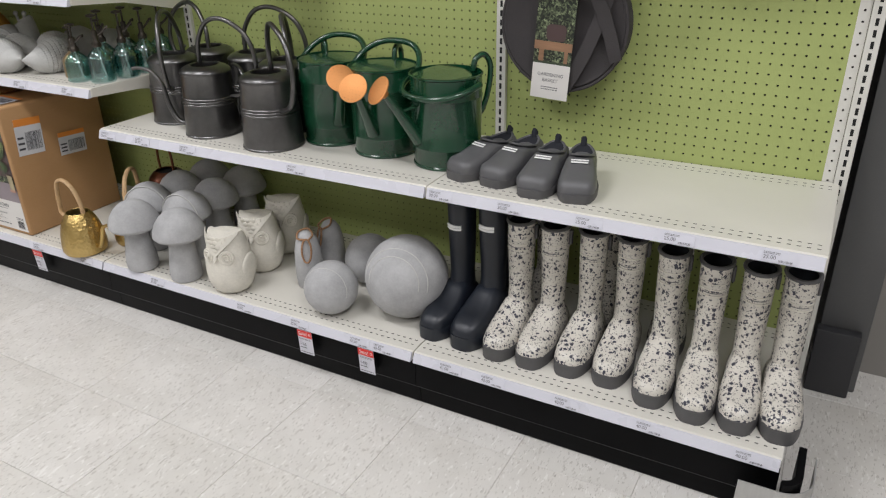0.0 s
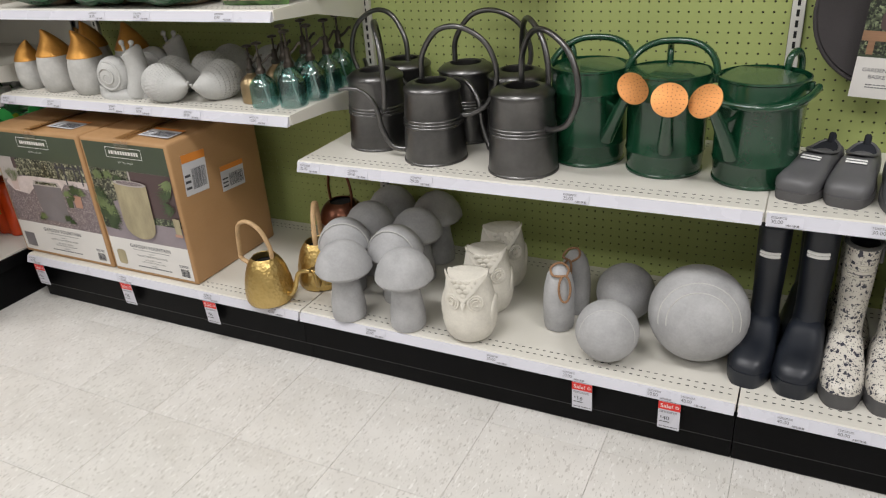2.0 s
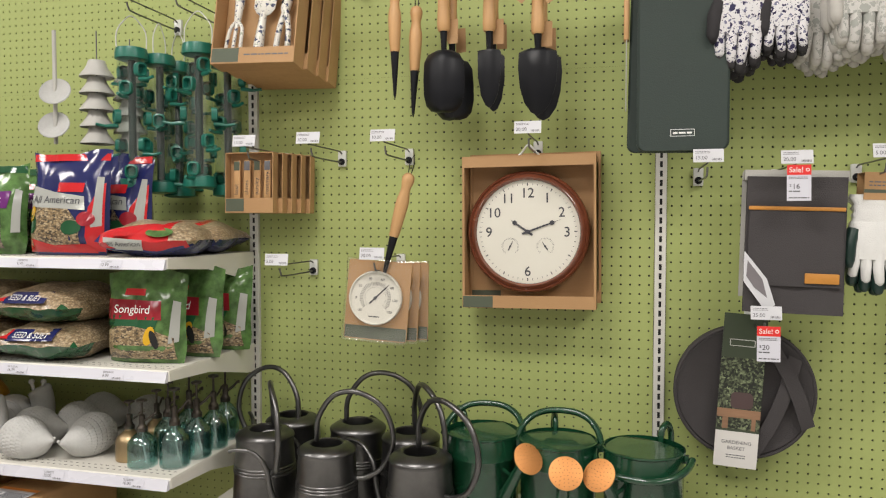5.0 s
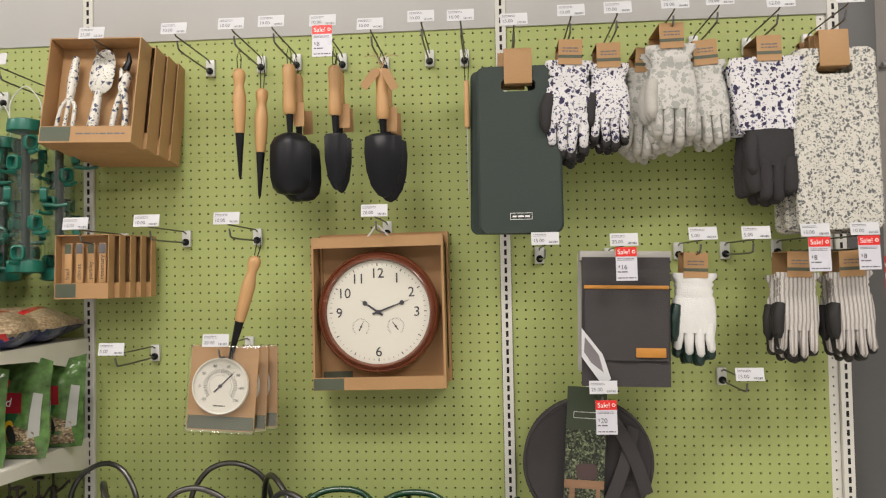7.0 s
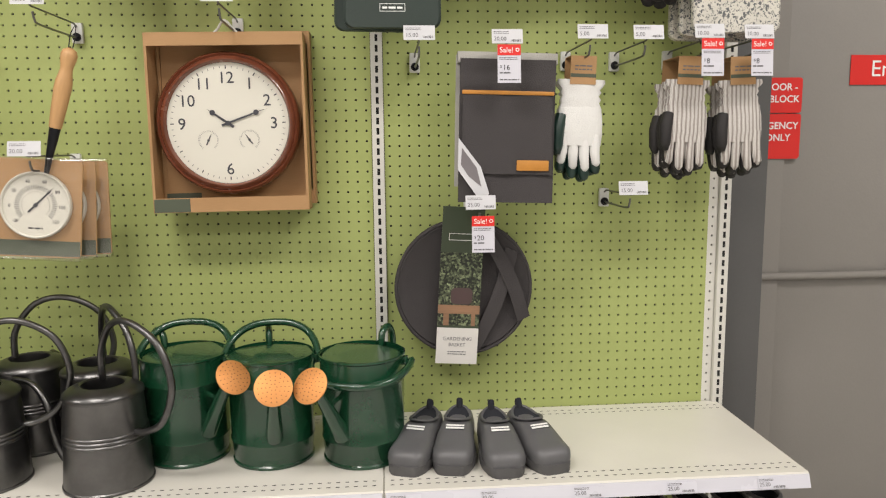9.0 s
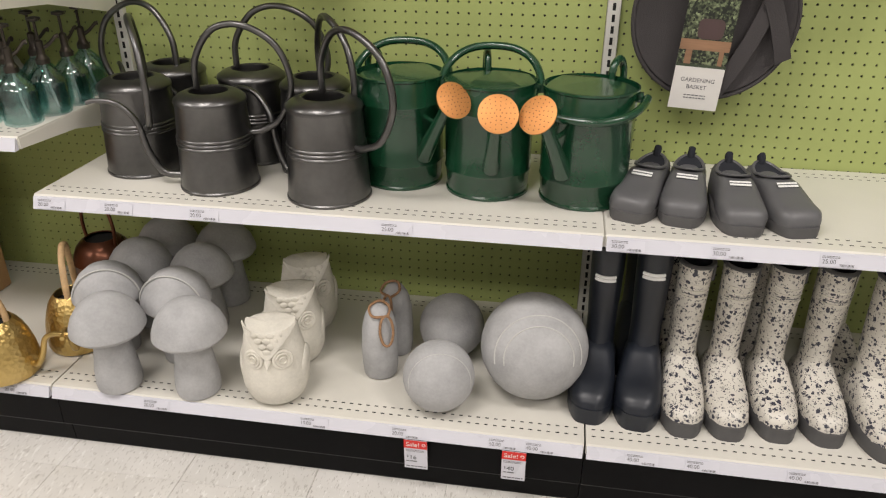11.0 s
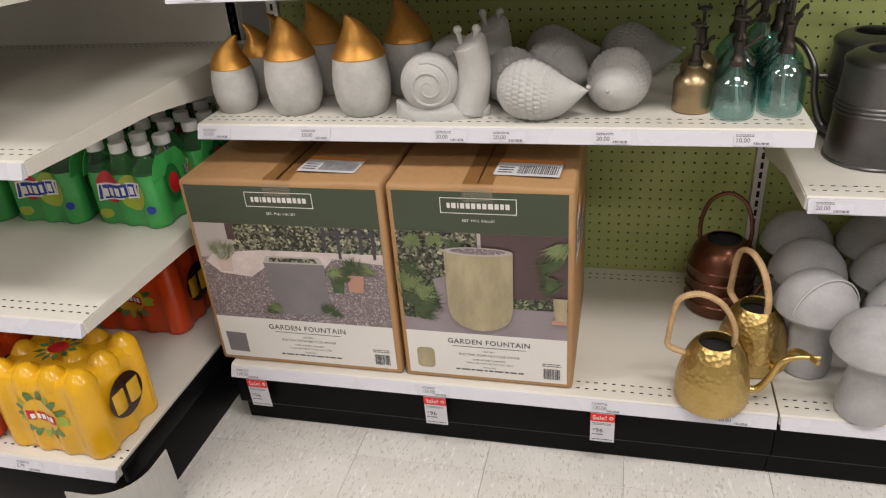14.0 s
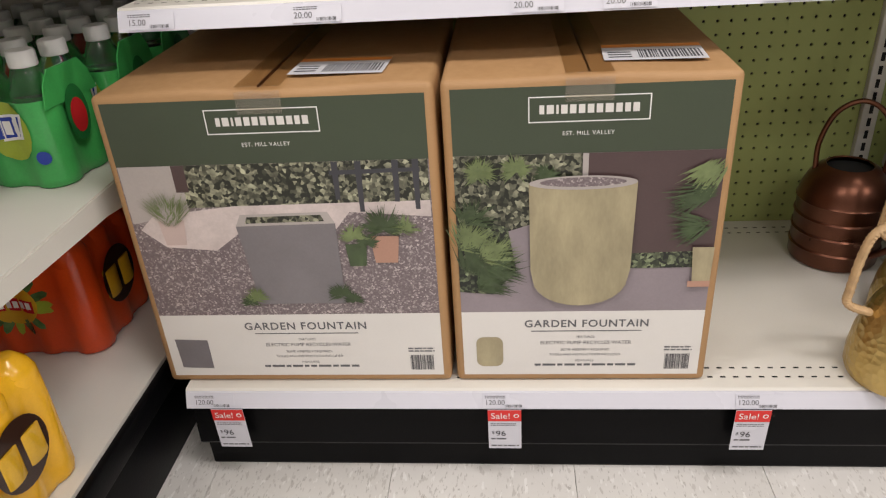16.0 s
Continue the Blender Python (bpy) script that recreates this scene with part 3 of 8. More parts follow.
def rect(x0, z0, x1, z1):
    return [(x0, z0), (x1, z0), (x1, z1), (x0, z1)]


def bars(name, x0, z0, x1, z1, y, material, parent, n=22, seed=1):
    """A barcode: upright bars of uneven width."""
    r = random.Random(seed)
    bm = bmesh.new()
    w = (x1 - x0) / n
    for k in range(n):
        a = x0 + k * w
        b = a + w * r.choice((0.3, 0.5, 0.75))
        bm.faces.new([bm.verts.new((x, y, z)) for x, z in rect(a, z0, b, z1)])
    me = bpy.data.meshes.new(name)
    bm.to_mesh(me)
    bm.free()
    me.materials.append(material)
    return tagged(shared(name, me, parent), kind="stuff")


def lines(name, x0, x1, zs, h, y, material, parent, seed=2):
    """Rows of unreadable small print as plain bars."""
    r = random.Random(seed)
    bm = bmesh.new()
    for z in zs:
        a = x0
        while a < x1:
            b = min(x1, a + r.uniform(1.5, 5) * h)
            bm.faces.new([bm.verts.new((x, y, q)) for x, q in rect(a, z, b, z + h)])
            a = b + h * 0.7
    me = bpy.data.meshes.new(name)
    bm.to_mesh(me)
    bm.free()
    me.materials.append(material)
    return tagged(shared(name, me, parent), kind="stuff")


# ---- fountain boxes ----
M["packgreen"] = surface("dark_green_print", (0.045, 0.062, 0.036), 0.35, var=0.06, scale=6)
M["packwhite"] = surface("white_print", (0.70, 0.68, 0.65), 0.35, var=0.03)
M["tape"] = clear_film("clear_packing_tape", (0.93, 0.90, 0.84), 0.10, 0.15)


def foliage_print(name, dark, light, scale=60):
    m = bpy.data.materials.new(name)
    nt, nd, ln, b = nodes_of(m)
    v = coords(nt)
    vo = nt.nodes.new("ShaderNodeTexVoronoi")
    vo.inputs["Scale"].default_value = scale
    ln.new(v, vo.inputs["Vector"])
    sep = nt.nodes.new("ShaderNodeSeparateColor")
    ln.new(vo.outputs["Color"], sep.inputs[0])
    a = ramp(nt, sep.outputs[0], [(0.32, dark), (0.68, shade(light, 0.42)), (0.97, light)])
    col = mix(nt, ramp(nt, noise_tex(nt, v, scale * 0.3, 3), [(0.35, (0.2, 0.2, 0.2)), (0.65, (1, 1, 1))]), dark, a)
    ln.new(col, b.inputs["Base Color"])
    b.inputs["Roughness"].default_value = 0.35
    return m


M["hedge"] = foliage_print("printed_hedge", (0.012, 0.015, 0.008), (0.52, 0.52, 0.36), 190)
M["shrub"] = foliage_print("printed_shrub", (0.010, 0.014, 0.009), (0.30, 0.36, 0.20), 210)
M["gravel"] = foliage_print("printed_gravel", (0.16, 0.125, 0.135), (0.60, 0.52, 0.51), 420)
M["sunlit"] = surface("printed_sunlit_ground", (0.60, 0.52, 0.50), 0.35, var=0.25, scale=18)
M["paving"] = surface("printed_paving", (0.26, 0.22, 0.24), 0.35, var=0.12, scale=12)
M["maroon"] = surface("printed_dark_wall", (0.075, 0.045, 0.045), 0.35, var=0.15, scale=4)
M["fgrey"] = surface("printed_grey_stone", (0.19, 0.175, 0.185), 0.35, var=0.12, scale=10)
M["fpale"] = surface("printed_pale_rim", (0.42, 0.38, 0.36), 0.35, var=0.1)
M["fsand"] = surface("printed_glazed_stone", (0.36, 0.31, 0.19), 0.35, var=0.30, scale=24, stretch=(1, 1, 0.35))
M["terra"] = surface("printed_terracotta", (0.45, 0.25, 0.18), 0.35, var=0.1)
M["tableprint"] = surface("printed_wooden_table", (0.27, 0.15, 0.085), 0.35, var=0.3, scale=30, stretch=(0.2, 1, 2))
M["potpink"] = surface("printed_pale_pot", (0.56, 0.44, 0.41), 0.35, var=0.06)
M["leaf"] = surface("printed_leaf", (0.055, 0.085, 0.035), 0.35, var=0.3, scale=40)
M["leaflight"] = surface("printed_light_leaf", (0.17, 0.22, 0.09), 0.35, var=0.3, scale=40)
M["orangeink"] = surface("orange_ink", (0.72, 0.25, 0.04), 0.5, var=0.05)


def leaf_fan(name, parent, y, cx, cz, n, length, spread, material, seed, lean=90.0, width=0.006):
    n, width = int(n * 2.4), width * 0.5
    r = random.Random(seed)
    bm = bmesh.new()
    for k in range(n):
        a = radians(lean + r.uniform(-spread, spread))
        L, w = length * r.uniform(0.55, 1.0), width * r.uniform(0.6, 1.2)
        ox, oz = cx + r.uniform(-0.2, 0.2) * length, cz + r.uniform(-0.1, 0.2) * length
        d, s = (math.cos(a), math.sin(a)), (-math.sin(a), math.cos(a))
        pts = [(0, 0), (0.4 * L, w), (L, 0), (0.4 * L, -w)]
        bm.faces.new([bm.verts.new((ox + p * d[0] + q * s[0], y - 0.00002 * k, oz + p * d[1] + q * s[1])) for p, q in pts])
    me = bpy.data.meshes.new(name)
    bm.to_mesh(me)
    bm.free()
    me.materials.append(material)
    return tagged(shared(name, me, parent), kind="stuff")


def shipping_label(parent, m, w, h, seed):
    lab = new("shipping_label", None)
    bm = bmesh.new()
    bm.faces.new([bm.verts.new((x, z, 0.0009)) for x, z in rect(0, 0, w, h)])
    lab2 = part("shipping_label", bm, M["paper"], parent, "white shipping label with a barcode", smooth=False)
    bpy.data.objects.remove(lab)
    lab2.matrix_basis = m
    bm = bmesh.new()
    bm.faces.new([bm.verts.new((x, z, 0.0013)) for x, z in rect(0, h * 0.80, w, h)])
    part("orange_band", bm, M["orangeink"], lab2, smooth=False)
    r = random.Random(seed)
    bm = bmesh.new()
    a = w * 0.35
    while a < w * 0.95:
        b = a + w * r.uniform(0.008, 0.022)
        bm.faces.new([bm.verts.new((x, z, 0.0013)) for x, z in rect(a, h * 0.12, b, h * 0.62)])
        a = b + w * r.uniform(0.008, 0.02)
    for z in (0.15, 0.3, 0.45):
        bm.faces.new([bm.verts.new((x, q, 0.0013)) for x, q in rect(w * 0.05, h * z, w * 0.28, h * (z + 0.06))])
    tagged(part("barcode", bm, M["ink"], lab2, smooth=False), kind="stuff")


def fountain_box(x0, x1, h, depth, round_pot, label):
    w = x1 - x0
    ob = thing("fountain_box", label, "cardboard box", "garden fountain boxes", pose(x0, -0.522, DECK))
    bm = bmesh.new()
    box(bm, 0, 0, 0, w, depth, h, 0.009, 3)
    wob = random.Random(int(w * 1000))
    ph = [wob.uniform(0, 6) for _ in range(2)]
    bmesh.ops.subdivide_edges(bm, edges=[e for e in bm.edges if abs(e.verts[0].co.x - e.verts[1].co.x) > 0.1], cuts=14)
    for v in bm.verts:
        if v.co.z > h - 0.012:
            v.co.z += 0.0022 * math.sin(v.co.x * 23 + ph[0]) * math.sin(v.co.y * 9 + ph[1]) - 0.0015
    part("carton", bm, M["card"], ob)
    # flap seam and tape over the top
    bm = bmesh.new()
    box(bm, w / 2 - 0.0012, 0.01, h - 0.002, w / 2 + 0.0012, depth - 0.01, h + 0.0008)
    part("flap_seam", bm, M["darkcopper"], ob, smooth=False)
    bm = bmesh.new()
    box(bm, w / 2 - 0.03, 0.002, h + 0.001, w / 2 + 0.03, depth - 0.004, h + 0.0015)
    box(bm, w / 2 - 0.03, -0.0022, h - 0.034, w / 2 + 0.03, -0.0017, h - 0.004)
    part("tape", bm, M["tape"], ob, "clear packing tape", smooth=False)
    # printed front
    m0, y = 0.012, -0.0006
    zb, zt = 0.014, h - 0.014
    zg, zw = h * 0.783, h * 0.270
    y1 = y - 0.0005

    def spot(pts):
        return [(w * a, h * b) for a, b in pts]

    decal("print_photo", rect(m0, zw, w - m0, zg), y, M["paving"] if round_pot else M["gravel"], ob)
    decal("print_band", rect(m0, zg, w - m0, zt), y, M["packgreen"], ob, "dark green printed band")
    decal("print_panel", rect(m0, zb, w - m0, zw), y, M["packwhite"], ob, "white printed panel")
    # framed maker's mark as plain upright bars
    fw, fz, cx = 0.152, h * 0.908, w * 0.50
    for a in (rect(cx - fw / 2, fz + 0.0155, cx + fw / 2, fz + 0.017), rect(cx - fw / 2, fz - 0.017, cx + fw / 2, fz - 0.0155), rect(cx - fw / 2, fz - 0.0155, cx - fw / 2 + 0.0015, fz + 0.0155), rect(cx + fw / 2 - 0.0015, fz - 0.0155, cx + fw / 2, fz + 0.0155)):
        decal("frame_line", a, y1, M["whiteink"], ob)
    bx = cx - 0.062
    for k, bw in enumerate((0.006, 0.009, 0.003, 0.008, 0.008, 0.008, 0.008, 0.008, 0.010, 0.008, 0.007, 0.008)):
        decal("mark_bar", rect(bx, fz - 0.0058, bx + bw, fz + 0.0058), y1, M["packwhite"], ob)
        bx += bw + 0.003
    writing("EST. MILL VALLEY", 0.0078, M["whiteink"], ob, front(cx, y1, fz - 0.0345), space=1.1)
    if not round_pot:
        decal("print_wall", spot([(0.03, 0.60), (0.22, 0.63), (0.22, 0.783), (0.03, 0.783)]), y1, M["fpale"], ob)
        decal("print_hedge", spot([(0.22, 0.650), (0.97, 0.655), (0.97, 0.783), (0.22, 0.783)]), y1, M["hedge"], ob)
        decal("print_post", spot([(0.195, 0.70), (0.235, 0.70), (0.235, 0.783), (0.195, 0.783)]), y1 - 0.0001, M["maroon"], ob)
        decal("print_light_patch", spot([(0.10, 0.625), (0.36, 0.652), (0.97, 0.657), (0.97, 0.605), (0.72, 0.625), (0.66, 0.555), (0.36, 0.560), (0.28, 0.505), (0.12, 0.520), (0.05, 0.580)]), y1 - 0.0001, M["sunlit"], ob)
        for px, z0 in ((0.685, 0.665), (0.755, 0.625), (0.865, 0.655), (0.925, 0.630)):
            decal("print_chair_leg", spot([(px, z0), (px + 0.014, z0), (px + 0.018, 0.783), (px - 0.002, 0.783)]), y1 - 0.0004, M["ink"], ob)
        decal("print_chair_seat", spot([(0.675, 0.742), (0.945, 0.748), (0.945, 0.760), (0.675, 0.756)]), y1 - 0.0006, M["ink"], ob)
        decal("print_fountain", spot([(0.388, 0.312), (0.672, 0.312), (0.672, 0.590), (0.358, 0.586)]), y1 - 0.0008, M["fgrey"], ob)
        decal("print_fountain_rim", spot([(0.358, 0.586), (0.672, 0.590), (0.652, 0.628), (0.378, 0.624)]), y1 - 0.0008, M["fpale"], ob)
        decal("print_fountain_water", spot([(0.388, 0.595), (0.640, 0.598), (0.630, 0.619), (0.398, 0.616)]), y1 - 0.0010, M["hedge"], ob)
        for px, p0, p1, hw, mm in ((0.155, 0.528, 0.610, 0.042, M["potpink"]), (0.728, 0.445, 0.520, 0.034, M["leaf"]), (0.820, 0.455, 0.545, 0.045, M["terra"])):
            decal("print_pot", spot([(px - hw * 0.78, p0), (px + hw * 0.78, p0), (px + hw, p1), (px - hw, p1)]), y1 - 0.0012, mm, ob)
        leaf_fan("print_grass", ob, y1 - 0.0014, w * 0.155, h * 0.60, 60, 0.052, 50, M["leaflight"], 3, width=0.0014)
        leaf_fan("print_grass", ob, y1 - 0.0030, w * 0.155, h * 0.60, 30, 0.045, 60, M["fpale"], 13, width=0.0012)
        for k, (px, pz, ln, n) in enumerate(((0.725, 0.545, 0.022, 40), (0.765, 0.520, 0.020, 26), (0.820, 0.570, 0.036, 50), (0.880, 0.565, 0.026, 30), (0.66, 0.345, 0.022, 36), (0.70, 0.325, 0.018, 26), (0.38, 0.335, 0.022, 34), (0.355, 0.320, 0.016, 20))):
            leaf_fan("print_leaves", ob, y1 - 0.0014 - 0.0002 * k, w * px, h * pz, n, ln, 120, M["leaf"] if k % 3 else M["leaflight"], 4 + k, width=0.0026)
        decal("print_small_fountain", [(0.028, 0.030), (0.078, 0.028), (0.078, 0.082), (0.026, 0.084)], y1, M["fgrey"], ob)
    else:
        decal("print_shrubs", spot([(0.032, 0.50), (0.50, 0.62), (0.50, 0.783), (0.032, 0.783)]), y1, M["hedge"], ob)
        decal("print_dark_wall", spot([(0.50, 0.43), (0.968, 0.42), (0.968, 0.783), (0.50, 0.783)]), y1, M["maroon"], ob)
        decal("print_shrubs", spot([(0.032, 0.345), (0.16, 0.335), (0.25, 0.42), (0.22, 0.56), (0.032, 0.62)]), y1 - 0.0003, M["shrub"], ob)
        decal("print_post", spot([(0.485, 0.70), (0.505, 0.70), (0.505, 0.783), (0.485, 0.783)]), y1 - 0.0004, M["fpale"], ob)
        decal("print_dark_floor", spot([(0.66, 0.42), (0.968, 0.42), (0.968, 0.475), (0.66, 0.470)]), y1 - 0.0003, M["shrub"], ob)
        for k, (px, pz, ln, n, lean, spr, mm) in enumerate(((0.07, 0.42, 0.055, 40, 40, 70, "leaf"), (0.12, 0.36, 0.050, 40, 35, 60, "leaf"), (0.06, 0.50, 0.050, 36, 50, 70, "leaflight"), (0.14, 0.46, 0.046, 36, 30, 60, "leaflight"), (0.16, 0.41, 0.050, 30, 20, 45, "leaf"), (0.08, 0.58, 0.040, 30, 60, 80, "leaf"), (0.12, 0.73, 0.026, 50, 90, 150, "leaflight"), (0.25, 0.74, 0.024, 40, 90, 150, "leaflight"), (0.36, 0.72, 0.022, 36, 90, 150, "leaf"), (0.93, 0.66, 0.060, 34, 205, 28, "leaf"), (0.95, 0.74, 0.055, 30, 225, 26, "leaflight"), (0.93, 0.56, 0.050, 30, 190, 40, "leaf"))):
            leaf_fan("print_leaves", ob, y1 - 0.0010 - 0.0002 * k, w * px, h * pz, n, ln, spr, M[mm], 8 + k, lean=lean, width=0.0026)
        px, r0, zt0, zb0 = w * 0.487, w * 0.190, h * 0.700, h * 0.297
        out = [(px - r0, zt0), (px - r0 * 0.97, zb0 + 0.06)] + [(px - r0 * 0.93 * math.cos(radians(a)), zb0 + 0.045 * (1 - math.sin(radians(a)))) for a in range(0, 91, 15)]
        out += [(2 * px - a, b) for a, b in out[::-1]]
        decal("print_fountain", out, y1 - 0.0040, M["fsand"], ob)
        decal("print_fountain_rim", [(px + r0 * math.cos(radians(a)), zt0 + 0.010 * math.sin(radians(a))) for a in range(0, 360, 15)], y1 - 0.0044, M["fpale"], ob)
        decal("print_fountain_water", [(px + r0 * 0.80 * math.cos(radians(a)), zt0 + 0.001 + 0.0068 * math.sin(radians(a))) for a in range(0, 360, 15)], y1 - 0.0047, M["gravel"], ob)
        decal("print_pot", spot([(0.900, 0.375), (0.965, 0.375), (0.968, 0.490), (0.890, 0.490)]), y1 - 0.0040, M["fsand"], ob)
        decal("print_saucer", spot([(0.885, 0.358), (0.966, 0.358), (0.966, 0.378), (0.885, 0.378)]), y1 - 0.0042, M["terra"], ob)
        decal("print_small_fountain", round_rect(0.032, 0.030, 0.072, 0.084, 0.011), y1, M["fsand"], ob)
    tx = w * 0.52
    writing("GARDEN FOUNTAIN", 0.0185 if not round_pot else 0.0176, M["greyink"], ob, front(tx, y1, zw - 0.027), bold=0.0003, space=1.12)
    decal("rule", rect(tx - 0.080, zw - 0.035, tx + 0.080, zw - 0.0335), y1, M["greyink"], ob)
    writing("FEATURES:", 0.0058, M["greyink"], ob, front(tx, y1, zw - 0.047))
    writing("ELECTRIC PUMP RECYCLES WATER", 0.0085, M["greyink"], ob, front(tx, y1, zw - 0.058))
    writing("SOME ASSEMBLY REQUIRED.", 0.0058, M["greyink"], ob, front(tx, y1, zw - 0.070))
    writing("TOOLS AND INSTRUCTIONS INCLUDED.", 0.0058, M["greyink"], ob, front(tx, y1, zw - 0.079))
    writing("MEASURES:", 0.0058, M["greyink"], ob, front(tx, y1, zw - 0.090))
    lines("small_print", tx - 0.075, tx + 0.075, [zw - 0.098], 0.004, y1, M["greyink"], ob, 8)
    bars("barcode", w - 0.062, 0.024, w - 0.026, 0.052, y1, M["ink"], ob, 24, 3)
    lines("small_print", w - 0.064, w - 0.024, [0.058, 0.063], 0.0025, y1, M["greyink"], ob, 9)
    shipping_label(ob, pose(w * 0.56, 0.05, h + 0.0012, 0, 0, -3), 0.130, 0.080, 4)
    if round_pot:
        shipping_label(ob, pose(w + 0.0004, 0.035, h * 0.62, 90, 0, 90) @ pose(0, 0, 0, 0, 0, -4), 0.10, 0.13, 5)
        shipping_label(ob, pose(w + 0.0004, 0.19, h * 0.53, 90, 0, 90) @ pose(0, 0, 0, 0, 0, -3), 0.11, 0.085, 6)
    return ob


fountain_box(-1.247, -0.793, 0.474, 0.44, False, "brown cardboard box printed with a square grey garden fountain")
fountain_box(-0.785, -0.412, 0.476, 0.40, True, "brown cardboard box printed with a round garden fountain")


# ---- stone ornaments ----
def ornament(name, bm, mats, label, category, group, m, angle=60):
    me = finish(name, bm, mats, True, angle)
    ob = new(name, me)
    ob.matrix_world = m
    return tagged(ob, label, category, group)


def repeat(ob, spots):
    for m in spots:
        copy_thing(ob, m)


def mushroom(m, band):
    ob = thing("mushroom_ornament", "grey cast concrete mushroom garden ornament", "garden ornament", "concrete mushrooms", m)
    bm = bmesh.new()
    lathe(bm, [(0.044, 0), (0.049, 0.004), (0.051, 0.02), (0.049, 0.05), (0.044, 0.08), (0.040, 0.110), (0.039, 0.160)], 28)
    part("stem", bm, M["stone"], ob)
    bm = bmesh.new()
    lathe(bm, [(0.036, 0.150), (0.060, 0.144), (0.075, 0.147), (0.0815, 0.156), (0.080, 0.168), (0.072, 0.190), (0.058, 0.211), (0.039, 0.227), (0.019, 0.236), (0.002, 0.239)], 40)
    part("cap", bm, M["stone"], ob)
    if band:
        bm = bmesh.new()
        rr = 0.0815 * math.sqrt(1 - 0.37 ** 2)
        pts = [(rr * math.sin(radians(a)), -0.0302, 0.157 + 0.0835 * math.sqrt(1 - 0.37 ** 2) * math.cos(radians(a))) for a in range(-82, 83, 6)]
        tube(bm, pts, 0.0020, 6)
        part("seam", bm, M["bandstone"], ob, "raised casting seam")
    return ob


m1 = mushroom(pose(0.156, -0.508, DECK, 0, 0, 20), False)
for k, (x, y) in enumerate(((0.345, -0.497), (0.082, -0.236), (0.250, -0.240), (0.084, -0.096), (0.250, -0.098))):
    copy_thing(m1, pose(x, y, DECK, 0, 0, 70 * k))
m2 = mushroom(pose(0.074, -0.372, DECK, 0, 0, 25), True)
copy_thing(m2, pose(0.250, -0.372, DECK, 0, 0, 5))


def owl():
    """An egg-shaped owl: a scaled brow plate between two ear points, ringed eyes, faint feathers."""
    bm = bmesh.new()
    H = 0.196

    def radius(z):
        t = z / H
        return 0.074 * (0.70 + 0.30 * math.sin(math.pi * min(1.0, t / 0.72) ** 0.9)) if t < 0.36 else 0.074 * (1 - 0.30 * ((t - 0.36) / 0.64) ** 1.7)

    def skin(x, z):
        """The front of the body at height z."""
        r = radius(z)
        return -0.94 * math.sqrt(max(0.0, r * r - x * x))

    rows = [(0.040, 0.0), (0.050, 0.004)] + [(radius(0.012 + (H - 0.020) * k / 26), 0.012 + (H - 0.020) * k / 26) for k in range(27)] + [(0.040, H - 0.003), (0.012, H)]
    lathe(bm, rows, 44, sy=0.94)
    for v in bm.verts:
        if v.co.z > 0.150:
            u = max(-1.0, min(1.0, v.co.x / 0.055))
            lift = (v.co.z - 0.150) / 0.046
            v.co.z += lift * (0.016 * abs(u) ** 2 - 0.008 * (1 - abs(u))) * (1.0 if v.co.y < 0.01 else 0.3)
        elif 0.02 < v.co.z < 0.105 and v.co.y < 0.02:
            a = math.atan2(v.co.x, -v.co.y)
            w = 0.0012 * math.sin(a * 16 + (3.14 if int(v.co.z / 0.0135) % 2 else 0)) * math.sin(v.co.z / 0.0135 * math.pi)
            v.co.x += w * math.sin(a)
            v.co.y -= w * math.cos(a)
    # brow plate: a V from both ear points down to the beak
    brow = []
    for i in range(13):
        u = -1 + i / 6
        brow.append((0.058 * u, 0.206 - 0.016 * (1 - abs(u)) ** 0.7))
    low = [(0.058 * u, 0.200 - 0.066 * (1 - abs(u)) ** 0.85) for u in [-1 + i / 6 for i in range(13)]]
    a = [[(x, skin(x * 0.9, min(z, 0.188)) - d, z) for x, z in brow] for d in (0.0, 0.005)]
    b = [[(x, skin(x * 0.9, min(z, 0.188)) - d, z) for x, z in low] for d in (0.0, 0.007)]
    loft(bm, [a[0] + b[0][::-1], a[1] + b[1][::-1]])
    for row in range(4):
        z = 0.190 - row * 0.012
        n = 4 - row
        for c in range(n):
            x = (c - (n - 1) / 2) * 0.017
            k = len(bm.verts)
            globe(bm, 12, 5, 1)
            moved(bm, pose(x, skin(x, min(z, 0.186)) - 0.0052, z) @ Matrix.Diagonal((0.0088, 0.0018, 0.0075, 1)), k)
    for s in (-1, 1):
        for r, d in ((0.0235, 0.0030), (0.0165, 0.0045), (0.0085, 0.0065)):
            k = len(bm.verts)
            lathe(bm, [(r, -0.006), (r, d * 0.6), (r * 0.93, d), (r * 0.80, d * 0.95), (r * 0.72, d * 0.45)], 24)
            moved(bm, pose(0.031 * s, -0.057, 0.132, 86, 0, 0) @ pose(0, 0, 0, 0, 24 * s, 0), k)
        k = len(bm.verts)
        globe(bm, 16, 9, 1)
        moved(bm, pose(0.062 * s, 0.006, 0.075, 0, 7 * s, 0) @ Matrix.Diagonal((0.013, 0.040, 0.054, 1)), k)
    k = len(bm.verts)
    lathe(bm, [(0.0085, 0), (0.0065, 0.008), (0.001, 0.020)], 10)
    moved(bm, pose(0, -0.064, 0.132, 135, 0, 0), k)
    return bm


o = ornament("owl_ornament", owl(), M["creamstone"], "cream cast stone owl garden ornament", "garden ornament", "stone owls", pose(0.530, -0.482, DECK, 0, 0, 10))
repeat(o, [pose(0.520, -0.332, DECK, 0, 0, 22), pose(0.508, -0.185, DECK, 0, 0, 28)])


